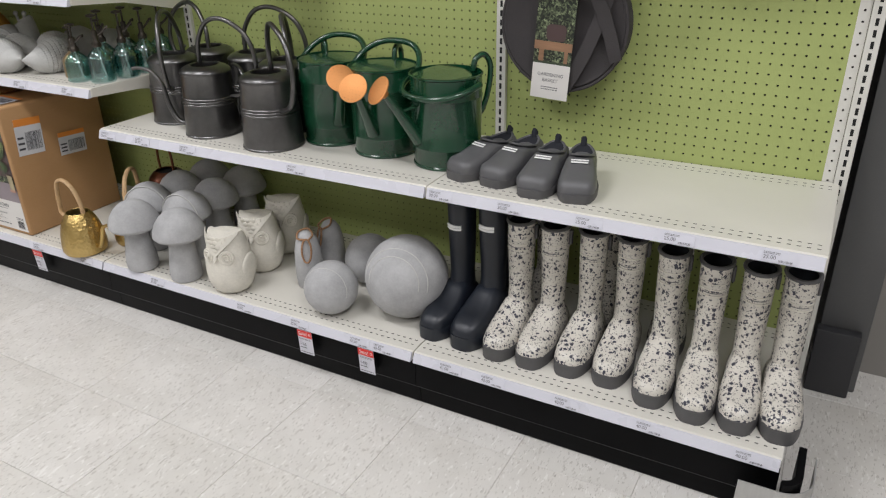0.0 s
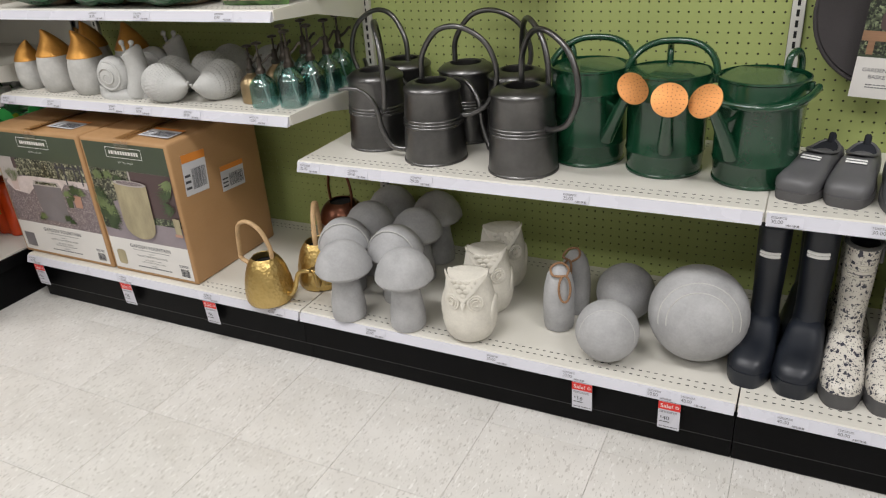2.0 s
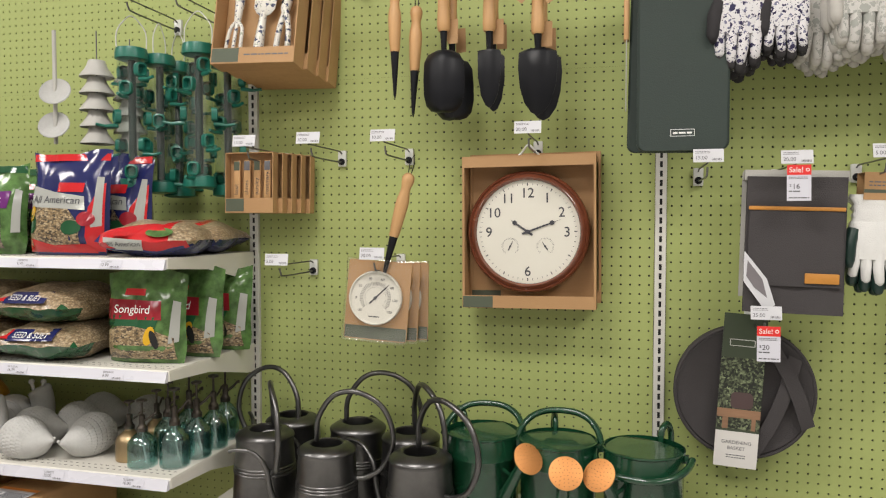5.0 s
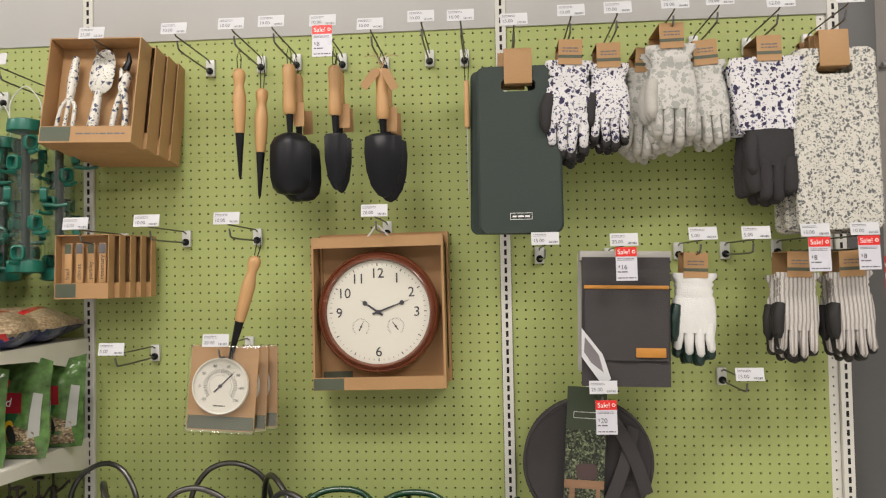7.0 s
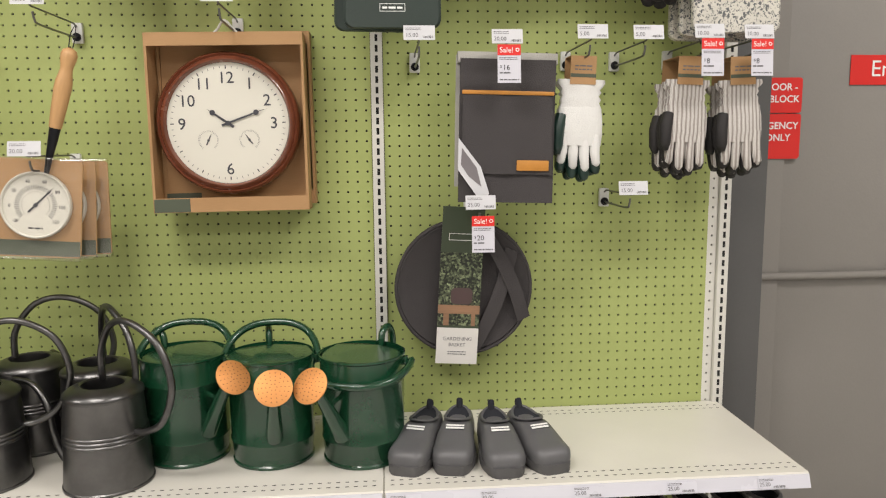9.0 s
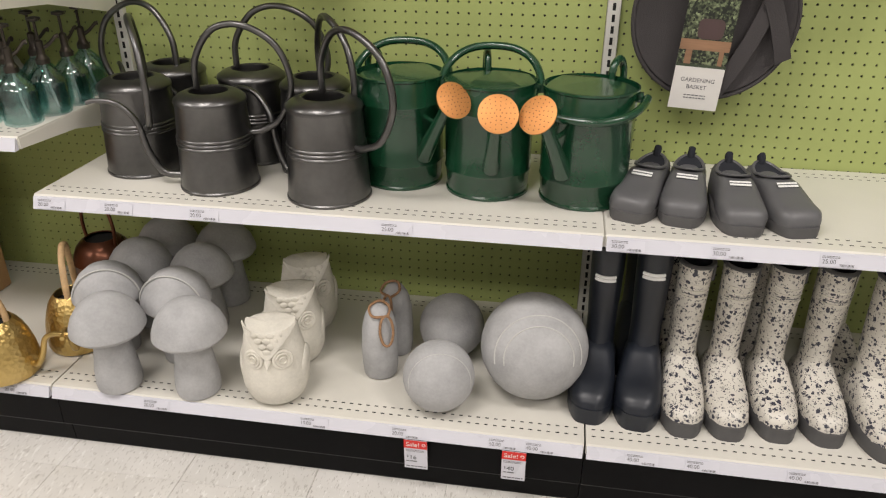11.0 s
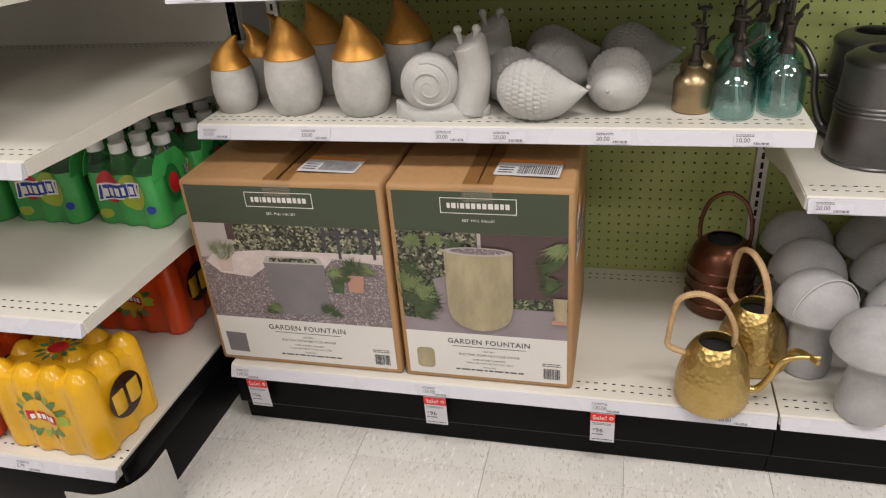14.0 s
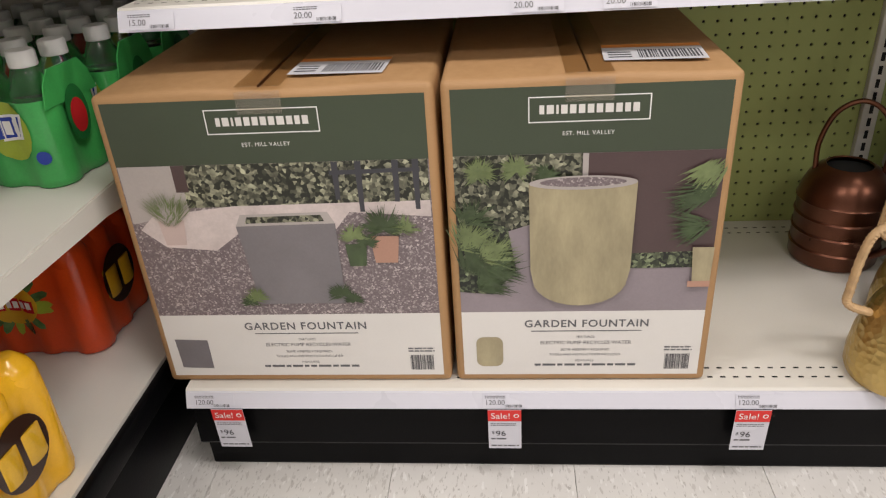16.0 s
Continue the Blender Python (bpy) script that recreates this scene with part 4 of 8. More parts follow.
def ball(r, label, m, seam):
    ob = thing("stone_sphere", label, "garden ornament", "concrete spheres", m)
    bm = bmesh.new()
    prof = [(r * 0.30, 0)] + [(r * math.cos(radians(a)), r * 0.965 + r * math.sin(radians(a))) for a in range(-72, 91, 6)]
    lathe(bm, prof, 44)
    part("sphere", bm, M["stone"], ob)
    for oy in (-0.62 * r, -0.78 * r) if r > 0.1 else (-0.52 * r,):
        q = math.sqrt(r * r - oy * oy) * 0.994
        bm = bmesh.new()
        tube(bm, [(q * math.cos(radians(a)), oy, r * 0.965 + q * math.sin(radians(a))) for a in range(-10, 191, 5)], r * 0.014, 6)
        s = part("seam", bm, M["bandstone"], ob, "raised casting seam")
        s.matrix_basis = pose(0, 0, r * 0.965, *seam) @ pose(0, 0, -r * 0.965)
    return ob


ball(0.079, "small grey cast concrete sphere", pose(0.896, -0.458, DECK), (-12, 0, 12))
ball(0.079, "small grey cast concrete sphere behind others", pose(0.894, -0.250, DECK), (120, 0, 60))
ball(0.120, "large grey cast concrete sphere", pose(1.098, -0.364, DECK), (-14, 0, 8))


def hanging_stone(m):
    ob = thing("stone_bottle", "grey cast concrete bottle shape with a twine loop", "garden ornament", "concrete bottles", m)
    bm = bmesh.new()
    lathe(bm, [(0.034, 0), (0.039, 0.004), (0.042, 0.03), (0.043, 0.08), (0.040, 0.125), (0.032, 0.160), (0.020, 0.180), (0.006, 0.187)], 28)
    part("body", bm, M["stone"], ob)
    bm = bmesh.new()
    tube(bm, [(0.012 + 0.015 * math.cos(radians(a)), -0.0435 + 0.007 * math.sin(radians(a)), 0.138 + 0.036 * math.sin(radians(a))) for a in range(0, 360, 15)], 0.0032, 6, True)
    tube(bm, spline([(0.008, -0.036, 0.172), (-0.018, -0.030, 0.172), (-0.022, -0.006, 0.184), (0.004, 0.004, 0.192), (0.024, -0.010, 0.180), (0.016, -0.034, 0.168)], 4), 0.0032, 6)
    part("twine_loop", bm, M["twine"], ob, "brown twine loop")
    return ob


hs = hanging_stone(pose(0.740, -0.360, DECK, 0, 0, 20))
copy_thing(hs, pose(0.756, -0.262, DECK, 0, 0, -30))


def gnome(h, w, bend):
    bm = bmesh.new()
    r = w / 2
    hb = h * 0.585
    lathe(bm, [(r * 0.70, 0), (r * 0.78, 0.004), (r * 0.95, hb * 0.25), (r, hb * 0.5), (r * 0.97, hb * 0.75), (r * 0.88, hb * 1.0), (r * 0.5, hb * 1.02)], 30, mi=0)
    k = len(bm.verts)
    hat = [(0.90, 0.0), (0.91, 0.02), (0.84, 0.14), (0.74, 0.28), (0.62, 0.42), (0.49, 0.56), (0.37, 0.69), (0.26, 0.81), (0.165, 0.91), (0.09, 0.97), (0.01, 1.0)]
    lathe(bm, [(r * a, hb * 0.98 + (h - hb) * b) for a, b in hat], 30, mi=1)
    bm.verts.ensure_lookup_table()
    for v in bm.verts[k:]:
        t = max(0, (v.co.z - hb) / (h - hb))
        v.co.x += bend * (0.35 * t + 1.5 * t ** 3) - bend * 0.30 * math.sin(math.pi * t)
    return bm


gn_label = "grey concrete gnome ornament with a bronze pointed hat"
SA = SHELF_A[0]
g1 = ornament("gnome_ornament", gnome(0.207, 0.122, -0.014), [M["gnomestone"], M["bronze"]], gn_label, "garden ornament", "concrete gnomes", pose(-1.024, -0.346, SA, 0, 0, 95), 30)
repeat(g1, [pose(-0.867, -0.353, SA, 0, 0, 70), pose(-0.800, -0.215, SA, 0, 0, -10), pose(-1.005, -0.205, SA, 0, 0, 15)])
g2 = ornament("gnome_ornament", gnome(0.168, 0.098, -0.020), [M["gnomestone"], M["bronze"]], "small grey concrete gnome ornament with a bronze pointed hat", "garden ornament", "concrete gnomes", pose(-1.168, -0.342, SA, 0, 0, 160), 30)
repeat(g2, [pose(-1.150, -0.232, SA, 0, 0, -5), pose(-1.140, -0.120, SA, 0, 0, 10)])


def snail():
    bm = bmesh.new()
    # foot
    rings = []
    for t in [i / 14 for i in range(15)]:
        x = -0.100 + 0.19 * t
        w = 0.040 * math.sin(math.pi * min(1, t * 0.85 + 0.10)) ** 0.6
        hgt = 0.018 + 0.012 * math.sin(math.pi * t)
        if t < 0.2:
            w *= 0.4 + 3 * t
            hgt *= 0.8 + 1.5 * (0.2 - t) * 4
        rings.append([(x, -w, 0), (x, -w * 1.02, hgt * 0.5), (x, -w * 0.6, hgt), (x, w * 0.6, hgt), (x, w * 1.02, hgt * 0.5), (x, w, 0)])
    loft(bm, rings)
    # neck and head
    nk = spline([(0.045, 0, 0.01), (0.058, 0, 0.055), (0.062, 0, 0.100), (0.055, -0.004, 0.140), (0.050, -0.006, 0.152)], 6)
    m = len(nk)
    tube(bm, nk, [0.038 - 0.005 * math.sin(math.pi * i / m) if i < m * 0.75 else 0.035 * math.sqrt(max(0.02, 1 - ((i / (m - 1) - 0.75) / 0.27) ** 2)) for i in range(m)], 20)
    for s in (-1, 1):
        tube(bm, [(0.052 + 0.012 * s, -0.012, 0.145), (0.052 + 0.017 * s, -0.012, 0.166), (0.052 + 0.018 * s, -0.012, 0.170)], [0.005, 0.005, 0.0085], 10)
        k = len(bm.verts)
        globe(bm, 10, 7, 0.0085)
        moved(bm, pose(0.052 + 0.018 * s, -0.012, 0.172), k)
    # shell: a fat disc with a spiral ridge on both faces
    k = len(bm.verts)
    prof = [(0.002, -0.043), (0.016, -0.042), (0.030, -0.039), (0.047, -0.030), (0.058, -0.014), (0.060, 0.0), (0.058, 0.014), (0.047, 0.030), (0.030, 0.039), (0.016, 0.042), (0.002, 0.043)]
    lathe(bm, prof, 40)
    moved(bm, pose(-0.028, 0, 0.070, 90, 0, 0), k)
    for s in (-1, 1):
        sp = []
        for i in range(46):
            a = i / 45 * 2.3 * 2 * math.pi
            r = 0.005 + 0.043 * i / 45
            yy = 0.0415 - 0.013 * max(0, (r - 0.02) / 0.028) ** 2
            sp.append((-0.028 + r * math.cos(a), s * yy, 0.070 + r * math.sin(a)))
        tube(bm, sp, [0.0022 + 0.0018 * i / 45 for i in range(46)], 7)
    return bm


sn = ornament("snail_ornament", snail(), M["palestone"], "pale grey cast stone snail garden ornament", "garden ornament", "stone snails", pose(-0.685, -0.375, SA, 0, 0, 8))
repeat(sn, [pose(-0.665, -0.225, SA, 0, 0, 15)])


def hedgehog():
    """An egg-shaped body with rows of pressed-in spines, a smooth upturned snout along +x."""
    bm = bmesh.new()
    rings = []
    nu, nv = 104, 176
    for i in range(nu + 1):
        t = i / nu
        x = -0.076 + 0.172 * t
        if x < 0.030:
            k = math.sqrt(max(0.0, 1 - ((x + 0.014) / 0.0625) ** 2)) if x < -0.014 else 1 - 0.20 * ((x + 0.014) / 0.044) ** 2
        else:
            q = (x - 0.030) / 0.066
            k = 0.80 * (1 - q) ** 1.25 + 0.115 * (1 - q ** 5) * min(1.0, q * 3)
        k = max(k, 0.012)
        lift = 0.0 if x < 0.03 else 0.026 * ((x - 0.03) / 0.08) ** 1.6
        zc = 0.053 - (0.0 if x < -0.014 else 0.012 * min(1.0, (x + 0.014) / 0.06)) + lift * 0.7
        row = []
        for j in range(nv):
            a = 2 * math.pi * j / nv
            # spines fade out over the face
            fade = max(0.0, min(1.0, (0.040 - x + 0.012 * math.sin(a)) / 0.014))
            u = t * 13.0
            v = 18 * a / math.pi + 0.5 * (int(u) % 2)
            fu, fv = u - int(u), abs((v % 1.0) - 0.5) * 2
            d = max(0.0, 1 - fv ** 2) * (0.25 + 0.75 * (1 - fu)) * min(1.0, fu * 4)
            r = k * (1 + 0.070 * fade * d)
            row.append((x, 0.058 * r * math.cos(a), max(0.0, zc + 0.055 * r * math.sin(a))))
        rings.append(row)
    loft(bm, rings)
    k = len(bm.verts)
    globe(bm, 10, 7, 1)
    moved(bm, pose(0.095, 0, 0.060) @ Matrix.Diagonal((0.0045, 0.0045, 0.004, 1)), k)
    return bm


hg = ornament("hedgehog_ornament", hedgehog(), M["palestone"], "pale grey cast stone hedgehog garden ornament", "garden ornament", "stone hedgehogs", pose(-0.498, -0.384, SA, 0, 0, -6) @ Matrix.Scale(1.04, 4), 60)
repeat(hg, [pose(-0.347, -0.321, SA, 0, 0, -100), pose(-0.545, -0.285, SA, 0, 0, 12), pose(-0.470, -0.215, SA, 0, 0, -45), pose(-0.480, -0.085, SA, 0, 0, 4), pose(-0.310, -0.085, SA, 0, 0, -12)])


# ---- spray misters ----
def mister(m, glass):
    mat = M["tealglass"] if glass else M["brass"]
    ob = thing("plant_mister", "teal glass plant mister with a dark metal pump" if glass else "antique brass plant mister with a dark pump", "plant mister", "plant misters", m)
    bm = bmesh.new()
    outer = [(0.034, 0.0), (0.037, 0.002), (0.038, 0.006), (0.0375, 0.052), (0.034, 0.060), (0.022, 0.072), (0.0135, 0.078), (0.0125, 0.086)]
    lathe(bm, outer, 30, cap1=not glass)
    if glass:
        lathe(bm, [(max(0.001, r - 0.0022), z + (0.003 if z < 0.01 else 0)) for r, z in outer[:1] + outer[2:]], 30, cap1=False)
    b = part("bottle", bm, mat, ob)
    if glass:
        b.visible_shadow = False
    bm = bmesh.new()
    lathe(bm, [(0.0142, 0.082), (0.0142, 0.090), (0.011, 0.093), (0.008, 0.098), (0.008, 0.118), (0.0055, 0.120), (0.003, 0.121), (0.003, 0.150)], 16)
    part("pump_collar", bm, M["pump"], ob)
    bm = bmesh.new()
    lathe(bm, [(0.003, 0.148), (0.014, 0.151), (0.014, 0.1545), (0.003, 0.157)], 18)
    part("plunger", bm, M["pump"], ob)
    bm = bmesh.new()
    tube(bm, [(0.006, 0, 0.106), (0.020, 0, 0.113), (0.034, 0, 0.124), (0.040, 0, 0.124)], [0.0035, 0.003, 0.003, 0.0045], 8)
    part("nozzle", bm, M["pump"], ob)
    if glass:
        bm = bmesh.new()
        tube(bm, [(0, 0, 0.086), (0.004, 0, 0.04), (0.012, 0, 0.006)], 0.0025, 6)
        part("dip_tube", bm, M["palestone"], ob, "pale dip tube")
    return ob


BRASS, TALL = Matrix.Diagonal((1.0, 1.0, 1.06, 1)), Matrix.Diagonal((1.03, 1.03, 1.17, 1))
br = mister(pose(-0.205, -0.333, SA, 0, 0, 40) @ BRASS, False)
copy_thing(br, pose(-0.188, -0.235, SA, 0, 0, 100) @ BRASS)
gl = mister(pose(-0.136, -0.372, SA, 0, 0, 15) @ TALL, True)
repeat(gl, [pose(x, y, SA, 0, 0, r) @ TALL for x, y, r in ((-0.051, -0.350, 60), (-0.122, -0.275, -20), (-0.040, -0.262, 35), (-0.040, -0.175, 80), (-0.118, -0.180, 10), (-0.055, -0.085, 30))])


# ---- watering cans ----
def ridge(bm, r, z, w=0.0022, n=40):
    tube(bm, [(r * math.cos(2 * math.pi * i / n), r * math.sin(2 * math.pi * i / n), z) for i in range(n)], w, 6, True)


def grey_can(m):
    ob = thing("watering_can", "gunmetal grey watering can with a tall hoop handle", "watering can", "grey watering cans", m)
    bm = bmesh.new()
    H = 0.185
    lathe(bm, [(0.080, 0.0), (0.083, 0.001), (0.083, 0.005), (0.081, 0.007)] + [(0.0815 - (z + dz) * 0.057 + dr, z + dz) for z in (0.098, 0.106, 0.114) for dz, dr in ((-0.0035, 0), (-0.0018, 0.0017), (0, 0.0023), (0.0018, 0.0017), (0.0035, 0))] + [(0.0705, H), (0.0712, H + 0.002)], 44, cap1=False)
    part("body", bm, M["gunmetal"], ob)
    bm = bmesh.new()
    lathe(bm, [(0.0722, H - 0.002), (0.0735, H + 0.002), (0.072, H + 0.008), (0.062, H + 0.016), (0.049, H + 0.0215), (0.042, H + 0.023), (0.039, H + 0.021), (0.038, H + 0.012), (0.041, H - 0.01), (0.066, H - 0.012)], 44, cap0=False, cap1=False)
    part("shoulder", bm, M["gunmetal"], ob)
    # black disc below the neck stands in for the shade inside
    bm = bmesh.new()
    lathe(bm, [(0.068, H - 0.035), (0.001, H - 0.036)], 24, cap0=False)
    part("inner_floor", bm, M["slot"], ob, "black disc standing in for the shaded inside")
    bm = bmesh.new()
    hp = spline([(-0.030, 0.028, H + 0.018), (-0.024, 0.024, H + 0.082), (0.018, 0.012, H + 0.142), (0.080, 0, H + 0.152), (0.142, 0, H + 0.110), (0.166, 0, H + 0.032), (0.140, 0, H - 0.040), (0.100, 0, H - 0.066), (0.074, 0, H - 0.070)], 7)
    tube(bm, hp, 0.0068, 12)
    part("handle", bm, M["gunmetal"], ob)
    bm = bmesh.new()
    sp = spline([(-0.074, 0, 0.022), (-0.115, 0, 0.030), (-0.140, 0, 0.080), (-0.152, 0, 0.140), (-0.185, 0, 0.180), (-0.225, 0, 0.188), (-0.245, 0, 0.184)], 7)
    n = len(sp)
    tube(bm, sp, [0.0085 - 0.004 * i / n for i in range(n)], 12)
    part("spout", bm, M["gunmetal"], ob)
    return ob


SB = SHELF_B
gc = grey_can(pose(0.374, -0.312, SB, 0, 0, 14) @ Matrix.Diagonal((1.05, 1.05, 1.02, 1)))
repeat(gc, [pose(x, y, SB, 0, 0, r) @ Matrix.Diagonal((1.05, 1.05, 1.02, 1)) for x, y, r in ((0.634, -0.332, -26), (0.158, -0.238, -52), (0.170, -0.085, 178), (0.385, -0.110, 22), (0.560, -0.165, -45))])


def green_can(m, spin, bail):
    ob = thing("watering_can", "glossy dark green enamelled watering can with a copper rose", "watering can", "green watering cans", m)
    H = 0.240
    bm = bmesh.new()
    lathe(bm, [(0.088, 0.0), (0.092, 0.001), (0.092, 0.006), (0.089, 0.009), (0.0925, 0.05), (0.0945, 0.053), (0.0948, 0.055), (0.0945, 0.057), (0.0931, 0.060), (0.0951, 0.181), (0.0966, 0.183), (0.0970, 0.185), (0.0966, 0.187), (0.0953, 0.190), (0.0955, H - 0.004), (0.0985, H - 0.001), (0.0985, H + 0.003), (0.095, H + 0.004), (0.094, H - 0.004), (0.090, 0.02)], 48, cap1=False)
    part("body", bm, M["enamel"], ob)
    bm = bmesh.new()
    # sloping half cover with a crescent opening at the rear
    pts = [(0.0945 * math.cos(radians(a)), 0.0945 * math.sin(radians(a)), H - 0.003) for a in range(165, 376, 10)]
    pts += [(0.0945 * 0.94 * math.cos(radians(a)), 0.032 * math.sin(radians(a)) + 0.016, H + 0.003 + 0.005 * math.sin(radians(a))) for a in range(20, 161, 20)]
    f = bm.faces.new([bm.verts.new(p) for p in pts])
    bmesh.ops.solidify(bm, geom=[f], thickness=0.002)
    part("half_cover", bm, M["enamel"], ob)
    # black disc under the cover, painted shade seen through the crescent
    bm = bmesh.new()
    lathe(bm, [(0.088, H - 0.05), (0.001, H - 0.051)], 24, cap0=False)
    part("inner_floor", bm, M["slot"], ob, "black disc standing in for the shaded inside")
    bm = bmesh.new()
    R = 0.106 if bail > 0 else 0.114
    tilt = radians(bail)
    hp = [(R * math.copysign(abs(math.cos(radians(a))) ** 0.8, math.cos(radians(a))), R * math.sin(radians(a)) * math.cos(tilt), H - 0.014 + R * math.sin(radians(a)) * math.sin(tilt)) for a in range(0, 181, 9)]
    tube(bm, hp, 0.0085, 12)
    for s in (-1, 1):
        box(bm, s * 0.100 - 0.006, -0.008, H - 0.024, s * 0.100 + 0.006, 0.008, H - 0.004, 0.003)
    h = part("handle", bm, M["enamel"], ob)
    h.matrix_basis = pose(0, 0, 0, 0, 0, spin)
    bm = bmesh.new()
    tube(bm, spline([(0, 0.086, H - 0.004), (0, 0.094, H + 0.026), (0, 0.122, H + 0.034), (0, 0.142, H + 0.002), (0, 0.136, H - 0.060), (0, 0.116, H - 0.112), (0, 0.094, H - 0.130)], 7), 0.0082, 10)
    part("rear_handle", bm, M["enamel"], ob)
    bm = bmesh.new()
    a, b = Vector((0, -0.086, 0.075)), Vector((0, -0.178, 0.208))
    tube(bm, [a, a.lerp(b, 0.5), b], [0.020, 0.0150, 0.0105], 18)
    tube(bm, [(0, -0.092, 0.165), (0, -0.150, 0.158)], 0.005, 8)
    part("spout", bm, M["enamel"], ob)
    bm = bmesh.new()
    d = Vector((0, -0.82, 0.57))
    k = len(bm.verts)
    lathe(bm, [(0.010, 0.0), (0.014, 0.008), (0.034, 0.022), (0.0385, 0.024), (0.0385, 0.027), (0.024, 0.030), (0.002, 0.031)], 28)
    moved(bm, Matrix.Translation(b) @ d.to_track_quat("Z", "Y").to_matrix().to_4x4(), k)
    rose = part("rose", bm, M["copper"], ob, "bright copper sprinkler rose")
    # sprinkler holes as black dots on the face, in place of shaded bores
    bm = bmesh.new()
    for rr, n in ((0.007, 6), (0.015, 10), (0.023, 14), (0.031, 18)):
        for q in range(n):
            an = 2 * math.pi * q / n
            k = len(bm.verts)
            zz = 0.0312 - 0.0026 * (rr / 0.034) ** 2
            lathe(bm, [(0.0010, zz - 0.001), (0.0010, zz + 0.0003)], 6, cx=rr * math.cos(an), cy=rr * math.sin(an))
    moved(bm, Matrix.Translation(b) @ d.to_track_quat("Z", "Y").to_matrix().to_4x4())
    tagged(part("hole", bm, M["slot"], rose, smooth=False), kind="stuff")
    return ob


green_can(pose(0.768, -0.203, SB, 0, 0, 44), -44, 40)
green_can(pose(0.967, -0.231, SB, 0, 0, 10), -10, 40)
green_can(pose(1.174, -0.249, SB, 0, 0, -30), 198, -16)


# ---- small gold and copper cans ----
def gold_can(m):
    ob = thing("small_watering_can", "hammered gold metal watering can with a rattan wrapped handle", "watering can", "gold watering cans", m)
    bm = bmesh.new()
    lathe(bm, [(0.060, 0), (0.069, 0.004), (0.0735, 0.015), (0.0735, 0.040), (0.070, 0.070), (0.063, 0.098), (0.055, 0.120), (0.046, 0.136), (0.039, 0.144), (0.0365, 0.147), (0.035, 0.145), (0.040, 0.125)], 40, cap1=False)
    part("body", bm, M["gold"], ob)
    # shade inside the neck put in as a black disc
    bm = bmesh.new()
    lathe(bm, [(0.046, 0.121), (0.001, 0.120)], 20, cap0=False)
    part("inner_floor", bm, M["slot"], ob, "black disc standing in for the shaded inside")
    bm = bmesh.new()
    sp = spline([(0.066, 0, 0.034), (0.088, 0, 0.038), (0.106, 0, 0.068), (0.122, 0, 0.108), (0.148, 0, 0.124), (0.190, 0, 0.128)], 7)
    n = len(sp)
    tube(bm, sp, [0.0085 - 0.0035 * i / n for i in range(n)], 12)
    part("spout", bm, M["goldplain"], ob)
    bm = bmesh.new()
    hp = spline([(0.033, 0, 0.138), (0.029, 0, 0.182), (0.004, 0, 0.230), (-0.036, 0, 0.252), (-0.072, 0, 0.243), (-0.086, 0, 0.214), (-0.093, 0, 0.150), (-0.091, 0, 0.124), (-0.058, 0, 0.110)], 11)
    tube(bm, hp, [0.0054 + 0.0009 * (i % 2) for i in range(len(hp))], 10)
    for v in bm.verts:
        v.co.y *= 1.35
    part("handle", bm, M["rattan"], ob, "rattan wrapped handle")
    return ob


gold = gold_can(pose(-0.130, -0.508, DECK, 0, 0, -2))
copy_thing(gold, pose(-0.036, -0.365, DECK, 0, 0, -62))

cc = thing("copper_watering_can", "dark aged copper watering can with ribbed sides", "watering can", "", pose(-0.085, -0.142, DECK, 0, 0, -58) @ Matrix.Diagonal((1.06, 1.06, 1.02, 1)))
bm = bmesh.new()
prof = [(0.066, 0), (0.071, 0.003)]
for k in range(4):
    z = 0.006 + k * 0.030
    prof += [(0.0725, z), (0.0735, z + 0.024), (0.0755, z + 0.027), (0.0735, z + 0.030)]
prof += [(0.071, 0.140), (0.062, 0.162), (0.048, 0.178), (0.038, 0.184), (0.036, 0.182)]
lathe(bm, prof, 40, cap1=False)
part("body", bm, M["darkcopper"], cc)
# black disc in the neck in place of the can's shaded inside
bm = bmesh.new()
lathe(bm, [(0.045, 0.172), (0.001, 0.171)], 20, cap0=False)
part("inner_floor", bm, M["slot"], cc, "black disc standing in for the shaded inside")
bm = bmesh.new()
tube(bm, spline([(0.040, 0.034, 0.168), (0.040, 0.036, 0.222), (0.026, 0.026, 0.276), (0.0, 0.0, 0.298), (-0.026, -0.026, 0.276), (-0.040, -0.036, 0.222), (-0.040, -0.034, 0.168)], 8), 0.0045, 10)
part("handle", bm, M["darkcopper"], cc)
bm = bmesh.new()
tube(bm, spline([(0.070, 0, 0.030), (0.100, 0, 0.060), (0.125, 0, 0.120), (0.150, 0, 0.165)], 6), 0.006, 10)
part("spout", bm, M["darkcopper"], cc)

# ---- rubber clogs and boots ----
def arch(y, w, z0, z1, n=14, flat=0.75):
    """A ring across a shoe: flat below, arched above."""
    pts = [(-w * 0.92, y, z0), (w * 0.92, y, z0)]
    for i in range(n + 1):
        a = math.pi * i / n
        c, s = math.cos(a), math.sin(a)
        pts.append((w * math.copysign(abs(c) ** flat, c), y, z0 + 0.012 + (z1 - z0 - 0.012) * abs(s) ** flat))
    return pts


def sole_outline(length, w, toe, n=40, full=0.52):
    out = []
    for i in range(n):
        a = 2 * math.pi * i / n
        y = toe + length / 2 - length / 2 * math.cos(a)
        t = (y - toe) / length
        k = w * (0.93 + 0.10 * math.cos((t - 0.28) * 2 * math.pi) - 0.05 * t)
        out.append((k * math.copysign(abs(math.sin(a)) ** full, math.sin(a)), y))
    return out


